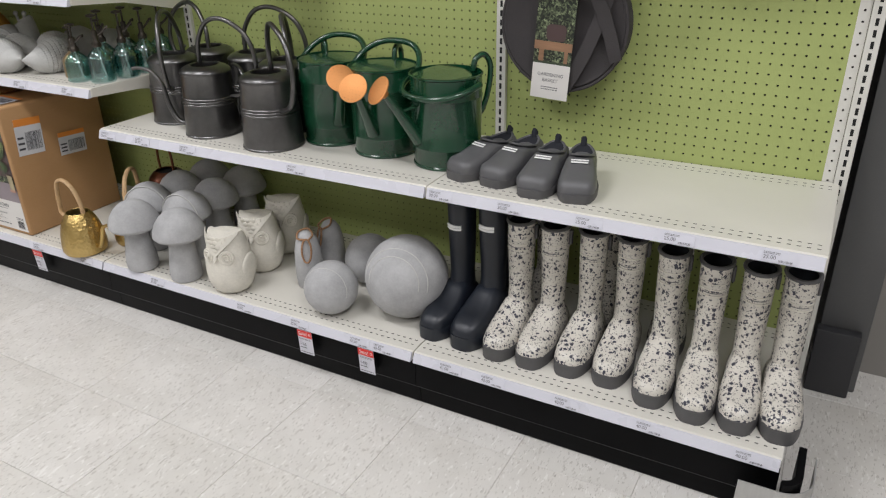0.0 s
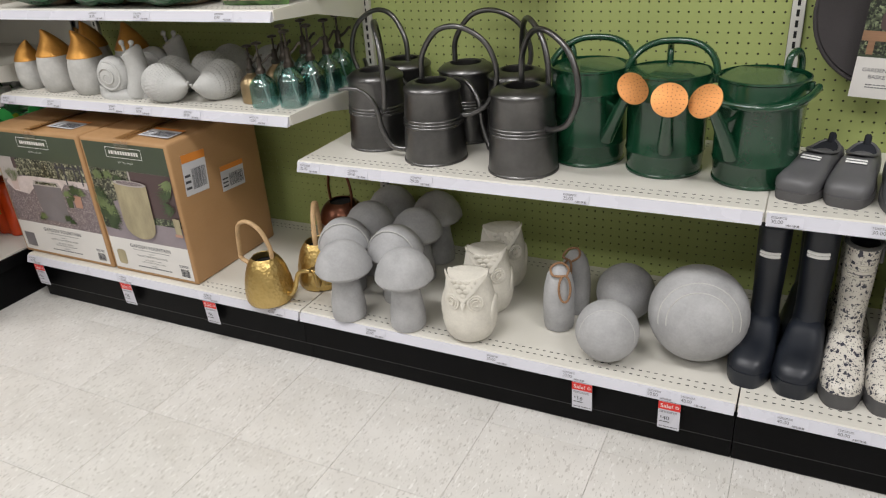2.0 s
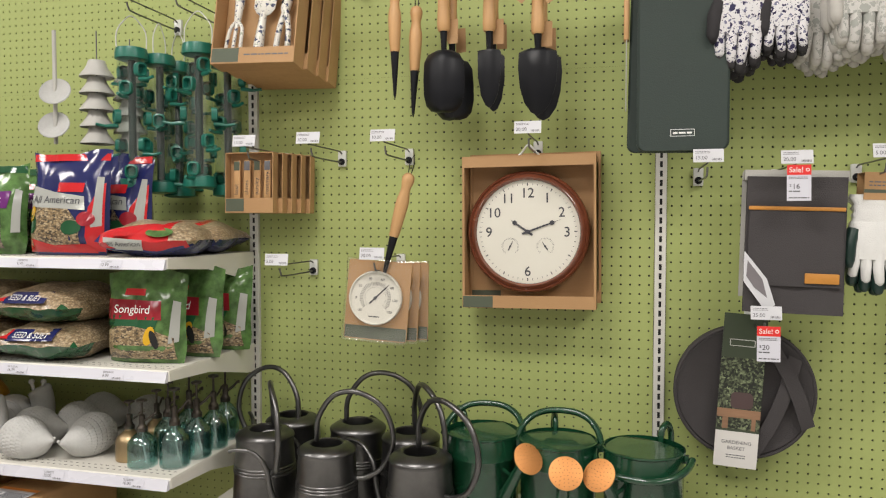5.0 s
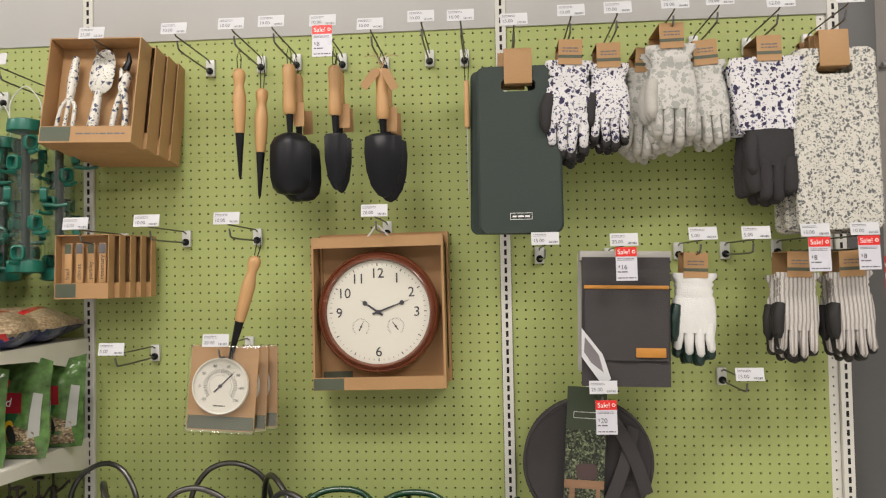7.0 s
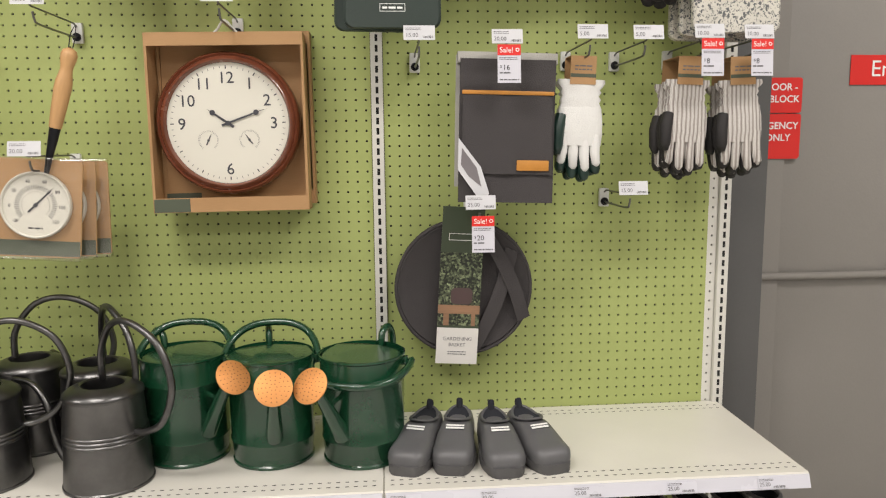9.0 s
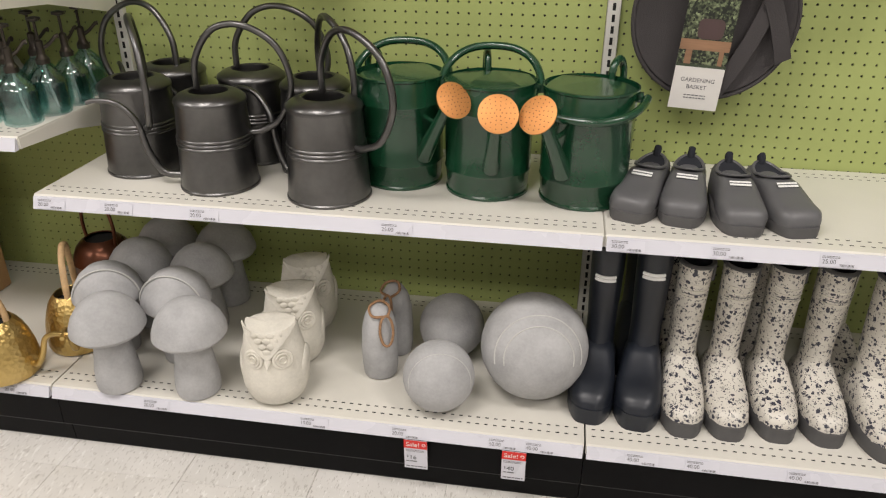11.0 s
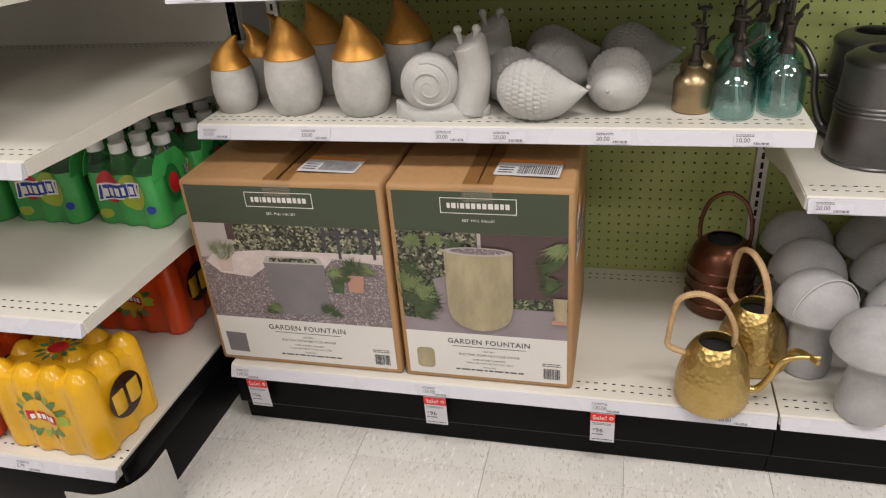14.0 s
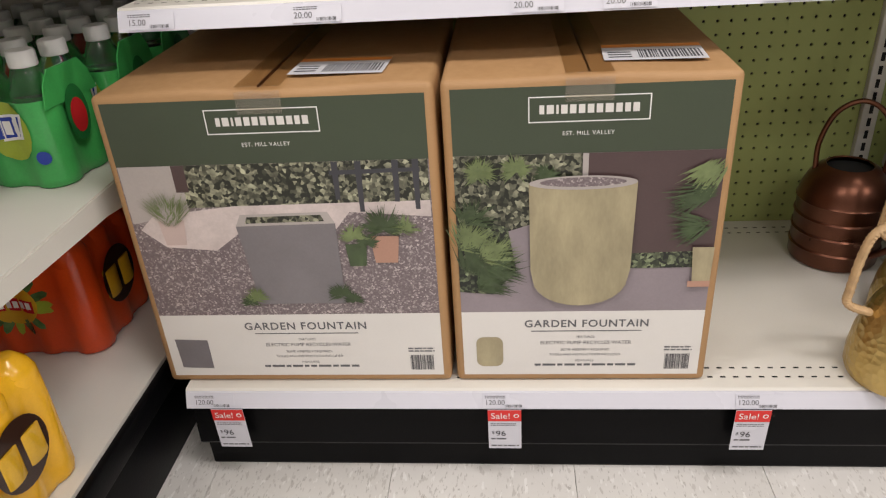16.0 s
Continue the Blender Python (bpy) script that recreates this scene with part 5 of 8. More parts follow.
def clog(m):
    ob = thing("rubber_clog", "grey moulded rubber garden clog with a heel pull tab", "shoe", "rubber clogs", m)
    bm = bmesh.new()
    rows = [(-0.128, 0.026, 0.018, 0.044), (-0.121, 0.036, 0.018, 0.056), (-0.102, 0.0450, 0.018, 0.066), (-0.070, 0.0475, 0.020, 0.068), (-0.035, 0.0455, 0.020, 0.082), (-0.005, 0.0425, 0.020, 0.095), (0.020, 0.0395, 0.020, 0.094), (0.055, 0.038, 0.020, 0.084), (0.090, 0.0385, 0.020, 0.086), (0.115, 0.034, 0.020, 0.095), (0.126, 0.022, 0.020, 0.092)]
    loft(bm, [arch(y, w, z0, z1, 14, 0.6 if y < 0 else 0.45) for y, w, z0, z1 in rows])
    part("upper", bm, M["clog"], ob, angle=70)
    bm = bmesh.new()
    loft(bm, [[(x * k, y, z) for x, y in sole_outline(0.266, 0.0500, -0.135, 48, 0.36)] for z, k in ((0.0, 0.97), (0.003, 1.0), (0.022, 1.03), (0.026, 1.0))])
    part("sole", bm, M["sole"], ob)
    # collar, and a shallow dark cone that stands in for the shaded opening
    ring_pts = []
    for i in range(30):
        a = 2 * math.pi * i / 30
        y = 0.060 + 0.062 * math.cos(a)
        ring_pts.append((0.0305 * math.sin(a), y, 0.0875 + 0.013 * ((y - 0.060) / 0.062) ** 2 + (0.004 if y < 0.06 else 0)))
    bm = bmesh.new()
    tube(bm, ring_pts, 0.0038, 8, True)
    part("collar", bm, M["clog"], ob)
    bm = bmesh.new()
    c = bm.verts.new((0, 0.06, 0.074))
    vs = [bm.verts.new((x * 0.96, 0.06 + (y - 0.06) * 0.96, z + 0.0008)) for x, y, z in ring_pts]
    for i in range(30):
        bm.faces.new((vs[i], vs[(i + 1) % 30], c))
    part("lining", bm, M["lining"], ob, "dark lining closing off the shaded opening")
    bm = bmesh.new()
    tube(bm, [(0, 0.118, 0.088), (0, 0.126, 0.112), (0, 0.119, 0.120), (0, 0.113, 0.110), (0, 0.112, 0.092)], 0.005, 6)
    for v in bm.verts:
        v.co.x *= 1.5
    part("pull_tab", bm, M["lining"], ob, "dark heel pull tab")
    bm = bmesh.new()
    box(bm, -0.021, -0.0075, 0.0, 0.021, 0.0075, 0.0012)
    lb = part("label_patch", bm, M["whiteink"], ob, "white label patch", smooth=False)
    lb.matrix_basis = pose(0, -0.0225, 0.0905, 24)
    bm = bmesh.new()
    box(bm, -0.021, -0.0018, 0.0012, 0.021, 0.0018, 0.0016)
    part("label_bar", bm, M["greyink"], lb, smooth=False)
    return ob


CLOG = Matrix.Diagonal((0.98, 0.82, 0.83, 1))
cl = clog(pose(1.298, -0.276, SB, 0, 0, -20) @ CLOG)
repeat(cl, [pose(x, y, SB, 0, 0, r) for x, y, r in ((1.384, -0.279, -11), (1.479, -0.302, 2), (1.566, -0.294, 14))])


def boot(m, printed, label):
    ob = thing("rubber_boot", label, "boot", "printed boots" if printed else "black boots", m)
    mat = M["bootprint"] if printed else M["rubberboot"]
    trim = M["sole"] if printed else M["rubberboot"]
    bm = bmesh.new()
    shaft = [(0.060, 0.040, 0.048, 0.004), (0.085, 0.0395, 0.050, 0.000), (0.110, 0.0375, 0.0455, 0.002), (0.140, 0.0365, 0.043, 0.004), (0.180, 0.038, 0.0445, 0.004), (0.230, 0.0400, 0.0465, 0.003), (0.290, 0.0415, 0.0475, 0.002), (0.338, 0.0420, 0.0480, 0.0)]
    loft(bm, [[(0.83 * rx * math.cos(2 * math.pi * i / 32), dy + 0.93 * ry * math.sin(2 * math.pi * i / 32), z) for i in range(32)] for z, rx, ry, dy in shaft], cap1=False)
    foot = [(-0.1745, 0.016, 0.012, 0.040), (-0.168, 0.0265, 0.012, 0.053), (-0.150, 0.0385, 0.012, 0.064), (-0.120, 0.0450, 0.012, 0.073), (-0.085, 0.047, 0.018, 0.084), (-0.055, 0.043, 0.018, 0.103), (-0.030, 0.0405, 0.018, 0.118), (0.010, 0.0395, 0.018, 0.110), (0.040, 0.037, 0.018, 0.090), (0.056, 0.024, 0.018, 0.070)]
    loft(bm, [arch(y, w, z0, z1, 16, 0.62) for y, w, z0, z1 in foot])
    part("upper", bm, mat, ob, angle=80)
    bm = bmesh.new()
    loft(bm, [[(x * k, y + (0.012 * (k - 1)), z) for x, y in sole_outline(0.240, 0.0485, -0.178)] for z, k in ((0.0, 0.98), (0.003, 1.02), (0.024, 1.05), (0.033, 1.03), (0.036, 0.97))])
    part("sole", bm, trim if printed else M["rubberboot"], ob, "dark grey rubber sole" if printed else "")
    bm = bmesh.new()
    tube(bm, [(0.0355 * math.cos(2 * math.pi * i / 32), 0.0452 * math.sin(2 * math.pi * i / 32), 0.336) for i in range(32)], 0.0048, 8, True)
    part("top_binding", bm, trim, ob)
    # dark plug in the shaft in place of its shaded inside
    bm = bmesh.new()
    loft(bm, [[(k * 0.0345 * math.cos(2 * math.pi * i / 24), k * 0.044 * math.sin(2 * math.pi * i / 24), z) for i in range(24)] for z, k in ((0.335, 1.0), (0.290, 0.93))], cap0=False)
    part("lining", bm, M["lining"], ob, "dark lining closing off the shaded opening")
    # raised stripes with a label across the front of the shaft
    for z in (0.262, 0.278, 0.292) if printed else (0.2660, 0.2735):
        bm = bmesh.new()
        tube(bm, [(0.0355 * math.sin(radians(a)), 0.003 - 0.0452 * math.cos(radians(a)), z) for a in (range(-52, 53, 8) if printed else range(-34, 35, 4))], 0.0017 if printed else 0.0036, 6)
        part("stripe", bm, M["creamstone"] if printed else M["whiteink"], ob, "pale raised stripe")
    if printed:
        bm = bmesh.new()
        tube(bm, [(0.0355 * math.sin(radians(a)), 0.003 - 0.0448 * math.cos(radians(a)), 0.270) for a in range(-38, 39, 8)], 0.0010, 6)
        part("label_bar", bm, M["greyink"], ob)
        bm = bmesh.new()
        box(bm, 0.0345, 0.000, 0.285, 0.043, 0.014, 0.325, 0.003)
        part("side_buckle", bm, M["sole"], ob, "dark side strap and buckle")
    return ob


fb = boot(pose(1.426, -0.310, DECK, 0, 0, -1), True, "cream rubber boot printed with dark sprigs, grey sole")
BOOTS = [(1.518, -0.306, -1), (1.617, -0.295, 0), (1.714, -0.293, 1), (1.820, -0.324, 3), (1.918, -0.337, 5), (2.012, -0.331, 5), (2.096, -0.322, 7)]
repeat(fb, [pose(x, y, DECK, 0, 0, r) for x, y, r in BOOTS])
repeat(fb, [pose(x, -0.115, DECK, 0, 0, r) for x, r in ((1.430, 5), (1.625, -8), (1.800, 4))])
BLACK = Matrix.Diagonal((1.05, 1.0, 1.06, 1))
bb = boot(pose(1.244, -0.300, DECK, 0, 0, -7) @ BLACK, False, "tall plain black rubber boot with a white stripe")
repeat(bb, [pose(1.342, -0.306, DECK, 0, 0, -6) @ BLACK, pose(1.340, -0.120, DECK, 0, 0, -5) @ BLACK])

# ---- hooks, price tags and what hangs on the pegboard ----
def price_tag(parent, m, price, w=0.068, h=0.032):
    bm = bmesh.new()
    box(bm, -w / 2, 0, -h / 2, w / 2, 0.0012, h / 2)
    tag = part("price_tag", bm, M["paper"], parent, "white price tag", smooth=False)
    tag.matrix_basis = m
    if price:
        writing(price, 0.0125, M["greyink"], tag, front(-w * 0.44, -0.0006, -h * 0.30), "LEFT")
        lines("small_print", -w * 0.44, w * 0.05, [h * 0.18, h * 0.29], 0.0013, -0.0006, M["greyink"], tag, 3)
        bars("barcode", w * 0.12, -h * 0.38, w * 0.44, -h * 0.22, -0.0006, M["greyink"], tag, 16, 4)
    return tag


def sale_tag(m, price, save=True):
    """A paper sale tag with a red head."""
    tag = thing("sale_tag", "white paper sale tag with a red head", "price tag", "sale tags", m)
    bm = bmesh.new()
    box(bm, -0.0255, 0, -0.082, 0.0255, 0.0008, 0.0)
    part("paper", bm, M["strip"], tag, smooth=False)
    decal("red_head", rect(-0.0255, -0.023, 0.0255, 0.0), -0.0006, M["red"], tag, "red printed head")
    writing("Sale!", 0.0165, M["whiteink"], tag, front(-0.006, -0.0010, -0.0172))
    decal("round_mark", [(0.0180 + 0.0042 * math.cos(radians(a)), -0.0115 + 0.0042 * math.sin(radians(a))) for a in range(0, 360, 20)], -0.0009, M["whiteink"], tag)
    decal("round_mark_dot", [(0.0180 + 0.0026 * math.cos(radians(a)), -0.0115 + 0.0026 * math.sin(radians(a))) for a in range(0, 360, 30)], -0.0012, M["red"], tag)
    writing("$", 0.0085, M["ink"], tag, front(-0.0205, -0.0006, -0.0500), "LEFT")
    writing(price, 0.0165, M["ink"], tag, front(-0.0145, -0.0006, -0.0545), "LEFT")
    lines("small_print", -0.0215, 0.018, [-0.0290, -0.0325], 0.0015, -0.0006, M["greyink"], tag, 7)
    lines("small_print", -0.0215, 0.004, [-0.0620], 0.0030, -0.0006, M["greyink"], tag, 8)
    lines("small_print", -0.0215, 0.0215, [-0.0765], 0.0026, -0.0006, M["greyink"], tag, 9)
    return tag


def peg_hook(x, z, length, price, dark=True, double=True):
    ob = thing("peg_hook", "metal pegboard hook with a white price tag", "hook", "pegboard hooks", pose(x, 0, z))
    bm = bmesh.new()
    box(bm, -0.013, -0.004, -0.024, 0.013, 0.0085, 0.024, 0.003)
    part("back_plate", bm, M["clear"], ob, "pale plastic back plate")
    bm = bmesh.new()
    tube(bm, spline([(0, -0.002, -0.010), (0, -0.05, -0.012), (0, -length * 0.9, -0.012), (0, -length, -0.004), (0, -length - 0.006, 0.010)], 5), 0.0026, 8)
    part("prong", bm, M["zinc"], ob)
    if double:
        bm = bmesh.new()
        tube(bm, [(0, -0.002, 0.014), (0, -0.02, 0.020), (0, -length - 0.012, 0.020), (0, -length - 0.022, 0.026)], 0.0022, 8)
        part("tag_wire", bm, M["zinc"], ob)
    bm = bmesh.new()
    k = len(bm.verts)
    lathe(bm, [(0.010, 0), (0.010, 0.006), (0.007, 0.009)], 14)
    moved(bm, pose(0, -0.003, -0.010, 90, 0, 0), k)
    part("stopper", bm, M["blackmetal"] if dark else M["clear"], ob, "black round stopper")
    price_tag(ob, pose(0, -length - 0.026, 0.036, -12), price)
    return ob


for x, z, L, p in ((0.157, 2.095, 0.23, "25.00"), (0.372, 2.101, 0.22, "10.00"), (0.524, 2.107, 0.22, "10.00"), (0.629, 2.109, 0.22, "10.00"), (0.763, 2.105, 0.22, "10.00"), (0.885, 2.091, 0.22, "10.00"), (1.015, 2.105, 0.22, "10.00"), (1.115, 2.103, 0.22, "10.00"), (1.249, 2.087, 0.22, "15.00"),
                   (1.391, 2.103, 0.22, "10.00"), (1.506, 2.105, 0.22, "10.00"), (1.646, 2.111, 0.22, "10.00"), (1.754, 2.115, 0.22, "10.00"), (1.899, 2.103, 0.22, "12.00"), (2.061, 2.107, 0.22, "15.00"),
                   (0.106, 1.601, 0.22, "15.00"), (0.296, 1.604, 0.22, "10.00"), (0.507, 1.605, 0.22, "10.00"), (0.885, 1.617, 0.20, "20.00"), (0.201, 1.275, 0.22, "5.00"), (0.480, 1.295, 0.23, "20.00"),
                   (1.314, 1.535, 0.22, "15.00"), (1.506, 1.528, 0.22, "20.00"), (1.696, 1.539, 0.22, "5.00"), (1.822, 1.538, 0.22, "5.00"), (1.961, 1.541, 0.22, "10.00"), (2.086, 1.543, 0.20, "10.00"), (1.803, 1.193, 0.20, "15.00"), (1.448, 1.166, 0.21, "25.00"),
                   (-0.115, 2.040, 0.22, ""), (-0.258, 2.030, 0.24, "")):
    peg_hook(x, z, L, p)
for x, y, z, p in ((0.764, -0.255, 2.125, "8"), (1.508, -0.257, 1.545, "16"), (1.964, -0.257, 1.559, "8"), (2.088, -0.238, 1.561, "8"), (1.452, -0.246, 1.172, "20")):
    sale_tag(pose(x, y, z, -4, 0, 0), p)
for x, p in ((-1.149, "96"), (-0.713, "96"), (-0.345, "96"), (0.862, "16"), (1.074, "40")):
    sale_tag(pose(x, -0.5585, 0.162, 3, 0, 0), p)


def rounded_bar(bm, pts, rad, n=16):
    tube(bm, pts, rad, n)


def hang_cord(parent, top, bottom, w=0.006):
    bm = bmesh.new()
    t, b = Vector(top), Vector(bottom)
    tube(bm, [b + Vector((-0.004, 0, 0)), t.lerp(b, 0.4) + Vector((-w, 0, 0)), t, t.lerp(b, 0.4) + Vector((w, 0, 0)), b + Vector((0.004, 0, 0))], 0.0013, 6)
    return part("hanging_cord", bm, M["cord"], parent, "black hanging cord")


def wood_handle(bm, z0, z1, r=0.0165, bulb=True):
    L = z1 - z0
    if bulb:
        prof = [(0.74, 0.0), (0.80, 0.02), (0.95, 0.22), (1.08, 0.50), (1.04, 0.58), (0.84, 0.68), (0.76, 0.73), (0.80, 0.78), (1.0, 0.86), (1.02, 0.92), (0.82, 0.97), (0.3, 1.0)]
    else:
        prof = [(0.78, 0.0), (0.95, 0.04), (1.02, 0.16), (0.94, 0.42), (0.92, 0.60), (1.02, 0.80), (0.98, 0.92), (0.75, 0.985), (0.3, 1.0)]
    lathe(bm, [(r * a, z0 + L * b) for a, b in prof], 18)


def dibber(m, top):
    """Wooden handle above a black metal point; the origin is its top end."""
    ob = thing("dibber", "wooden handled garden dibber with a black metal point", "garden tool", "dibbers", m)
    bm = bmesh.new()
    wood_handle(bm, -0.175, 0.0)
    part("handle", bm, M["wood"], ob)
    bm = bmesh.new()
    lathe(bm, [(0.001, -0.300), (0.004, -0.290), (0.0115, -0.180), (0.0120, -0.168)], 16)
    part("point", bm, M["blackmetal"], ob)
    hang_cord(ob, (0, 0.0, top), (0, 0, -0.004))
    return ob


dibber(pose(0.514, -0.16, 2.050), 0.050)
dibber(pose(0.570, -0.14, 2.000, 0, 2, 0), 0.095)
dibber(pose(0.568, -0.20, 1.544, 0, 15, 0), 0.050)


def blade(bm, outline, curve, thick=0.0018):
    """A pressed blade from half-widths at heights, hollowed by curve."""
    rings = []
    for z, w in outline:
        row = [(w * u, -curve * (1 - u * u) * w / 0.05, z) for u in (-1, -0.66, -0.33, 0, 0.33, 0.66, 1)]
        rings.append(row + [(x, y + thick, zz) for x, y, zz in row[::-1]])
    loft(bm, rings)


def trowel(m, outline, curve, label, handle=0.135, cord=0.05, blades=2):
    ob = thing("hand_trowel", label, "garden tool", "hand trowels", m)
    bm = bmesh.new()
    wood_handle(bm, -handle, 0.0, 0.0175, False)
    part("handle", bm, M["wood"], ob)
    bm = bmesh.new()
    zt = outline[0][0]
    tube(bm, [(0, 0, -handle + 0.004), (0, 0.001, -handle - 0.025), (0, 0.003, zt - 0.012)], [0.0105, 0.0085, 0.007], 12)
    part("socket", bm, M["blackmetal"], ob)
    bm = bmesh.new()
    blade(bm, outline, curve)
    part("blade", bm, M["blackmetal"], ob, "black coated steel blade")
    hang_cord(ob, (0, 0.0, cord), (0, 0, -0.004))
    bm = bmesh.new()
    box(bm, 0.008, 0.012, -handle - 0.03, 0.036, 0.0128, -handle + 0.035)
    part("swing_tag", bm, M["card"], ob, "brown card swing tag", smooth=False)
    return ob


tr = trowel(pose(0.652, -0.165, 2.055), [(-0.185, 0.022), (-0.195, 0.043), (-0.215, 0.054), (-0.26, 0.056), (-0.30, 0.055), (-0.33, 0.048), (-0.345, 0.034), (-0.350, 0.014)], 0.030, "wooden handled scoop trowel with a rounded black blade")
copy_thing(tr, pose(0.658, -0.115, 2.041, 0, -2, 0))
tn = trowel(pose(0.775, -0.165, 2.047), [(-0.182, 0.026), (-0.188, 0.031), (-0.25, 0.030), (-0.30, 0.022), (-0.325, 0.010), (-0.332, 0.002)], 0.014, "wooden handled transplanting trowel with a narrow black blade")
copy_thing(tn, pose(0.774, -0.120, 2.043, 0, -1, 0))
tw = trowel(pose(0.902, -0.165, 2.033), [(-0.172, 0.030), (-0.180, 0.049), (-0.22, 0.051), (-0.27, 0.046), (-0.31, 0.034), (-0.335, 0.016), (-0.342, 0.002)], 0.016, "wooden handled trowel with a broad black blade")
copy_thing(tw, pose(0.904, -0.120, 2.025, 0, -1.5, 0))
for x, ang in ((-0.034, 38), (0.030, -28)):
    bm = bmesh.new()
    sheet(bm, [(-0.011, -0.062), (0.011, -0.062), (0.012, -0.010), (0.004, 0.0), (-0.004, 0.0), (-0.012, -0.010)], 0.0008)
    tg = part("swing_tag", bm, M["card"], tw, "brown card swing tag", smooth=False)
    tg.matrix_basis = pose(x * 0.25, -0.024, -0.006, 0, ang, 0)
for ang in (-60, -25, 20, 65):
    bm = bmesh.new()
    q = radians(ang)
    tube(bm, spline([(0, -0.004, -0.002), (0.018 * math.sin(q), -0.010, 0.030), (0.050 * math.sin(q), -0.012, 0.022 + 0.018 * math.cos(q))], 4), 0.0011, 5)
    part("twine_end", bm, M["rattan"], tw, "frayed straw twine")

# thin weeding knife seen on edge
wk = thing("weeding_knife", "thin steel weeding knife with a wooden handle", "garden tool", "", pose(1.124, -0.15, 1.995))
bm = bmesh.new()
box(bm, -0.007, -0.016, -0.125, 0.007, 0.016, 0.0, 0.005, 3)
part("handle", bm, M["wood"], wk)
bm = bmesh.new()
box(bm, -0.0012, -0.014, -0.30, 0.0012, 0.010, -0.12, 0.0005, 1)
part("blade", bm, M["steel"], wk, "thin steel blade")
hang_cord(wk, (0, 0.04, 0.100), (0, 0, 0))


# ---- tool set trays ----
M["cardgreen"] = surface("green_printed_card", (0.075, 0.090, 0.060), 0.55, var=0.06)


def tray(ob, w, h, d, t=0.003, lip=0.045):
    """An open tray box standing up: back, two sides, top, floor and a lower front lip."""
    for nm, b6 in (("back_panel", (0, d - t, 0, w, d, h)), ("side_panel", (0, 0, 0, t, d - t, h)), ("side_panel", (w - t, 0, 0, w, d - t, h)), ("top_panel", (t, 0.0, h - t, w - t, d - t, h)), ("floor_panel", (t, 0.0, 0, w - t, d - t, t)), ("front_lip", (t, 0, t, w - t, t, lip))):
        bm = bmesh.new()
        box(bm, *b6)
        part(nm, bm, M["card"], ob, smooth=False)


def tool_tray(m, full, label):
    ob = thing("tool_set_tray", label, "boxed tool set", "garden tool set boxes", m)
    w, h, d = 0.250, 0.292, 0.062
    tray(ob, w, h, d)
    decal("green_corner", rect(0.003, 0.004, 0.085, 0.043), -0.0006, M["cardgreen"], ob, "green printed corner")
    lines("small_print", 0.10, 0.235, [0.022], 0.004, -0.0006, M["greyink"], ob, 2)
    if not full:
        return ob
    # fork
    bm = bmesh.new()
    tube(bm, [(0.060, 0.03, 0.25), (0.058, 0.028, 0.19), (0.055, 0.028, 0.13)], [0.008, 0.013, 0.009], 12)
    for s in (-1, 0, 1):
        tube(bm, spline([(0.055, 0.028, 0.135), (0.055 + 0.017 * s, 0.026, 0.112), (0.052 + 0.021 * s, 0.026, 0.080), (0.050 + 0.022 * s, 0.026, 0.046)], 4), 0.0052, 8)
    part("hand_fork", bm, M["toolprint"], ob, "hand fork printed with a floral pattern")
    # trowel
    bm = bmesh.new()
    blade(bm, [(0.268, 0.008), (0.258, 0.022), (0.235, 0.031), (0.20, 0.034), (0.165, 0.032), (0.15, 0.022), (0.142, 0.010)], 0.016, 0.002)
    tube(bm, [(0, 0, 0.15), (0, 0.0, 0.10), (0, 0, 0.046)], [0.009, 0.012, 0.015], 12)
    moved(bm, pose(0.122, 0.03, 0.004, 0, 4, 0))
    part("hand_trowel", bm, M["toolprint"], ob, "hand trowel printed with a floral pattern")
    # pruner
    pr = bmesh.new()
    tube(pr, spline([(0.196, 0.030, 0.235), (0.206, 0.03, 0.205), (0.200, 0.03, 0.165), (0.185, 0.03, 0.110), (0.178, 0.03, 0.046)], 4), [0.004] * 5 + [0.012] * 4 + [0.008] * 8, 10)
    tube(pr, spline([(0.190, 0.028, 0.215), (0.196, 0.028, 0.165), (0.212, 0.028, 0.110), (0.214, 0.028, 0.046)], 4), [0.006] * 4 + [0.011] * 3 + [0.008] * 6, 10)
    part("pruner", pr, M["toolprint"], ob, "pruner with floral printed grips")
    bm = bmesh.new()
    lathe(bm, [(0.012, 0), (0.012, 0.008), (0.006, 0.012)], 16)
    tube(bm, [(0.002, -0.03, 0.004), (0.010, -0.055, 0.004), (0.006, -0.080, 0.004)], [0.010, 0.008, 0.003], 8)
    moved(bm, pose(0.200, 0.022, 0.180, 90, 0, 0) @ pose(0, 0, 0, 180, 0, 0))
    part("pruner_blade", bm, M["blackmetal"], ob, "dark pruner blade and bolt")
    return ob


for k, (x, y, z) in enumerate(((0.010, -0.255, 1.849), (0.020, -0.190, 1.842), (0.027, -0.132, 1.835), (0.034, -0.078, 1.828))):
    tool_tray(pose(x, y, z, -9, 1.5, 0), k == 0, "open cardboard tray with a floral printed tool set" if k == 0 else "cardboard tool set tray hung behind another")


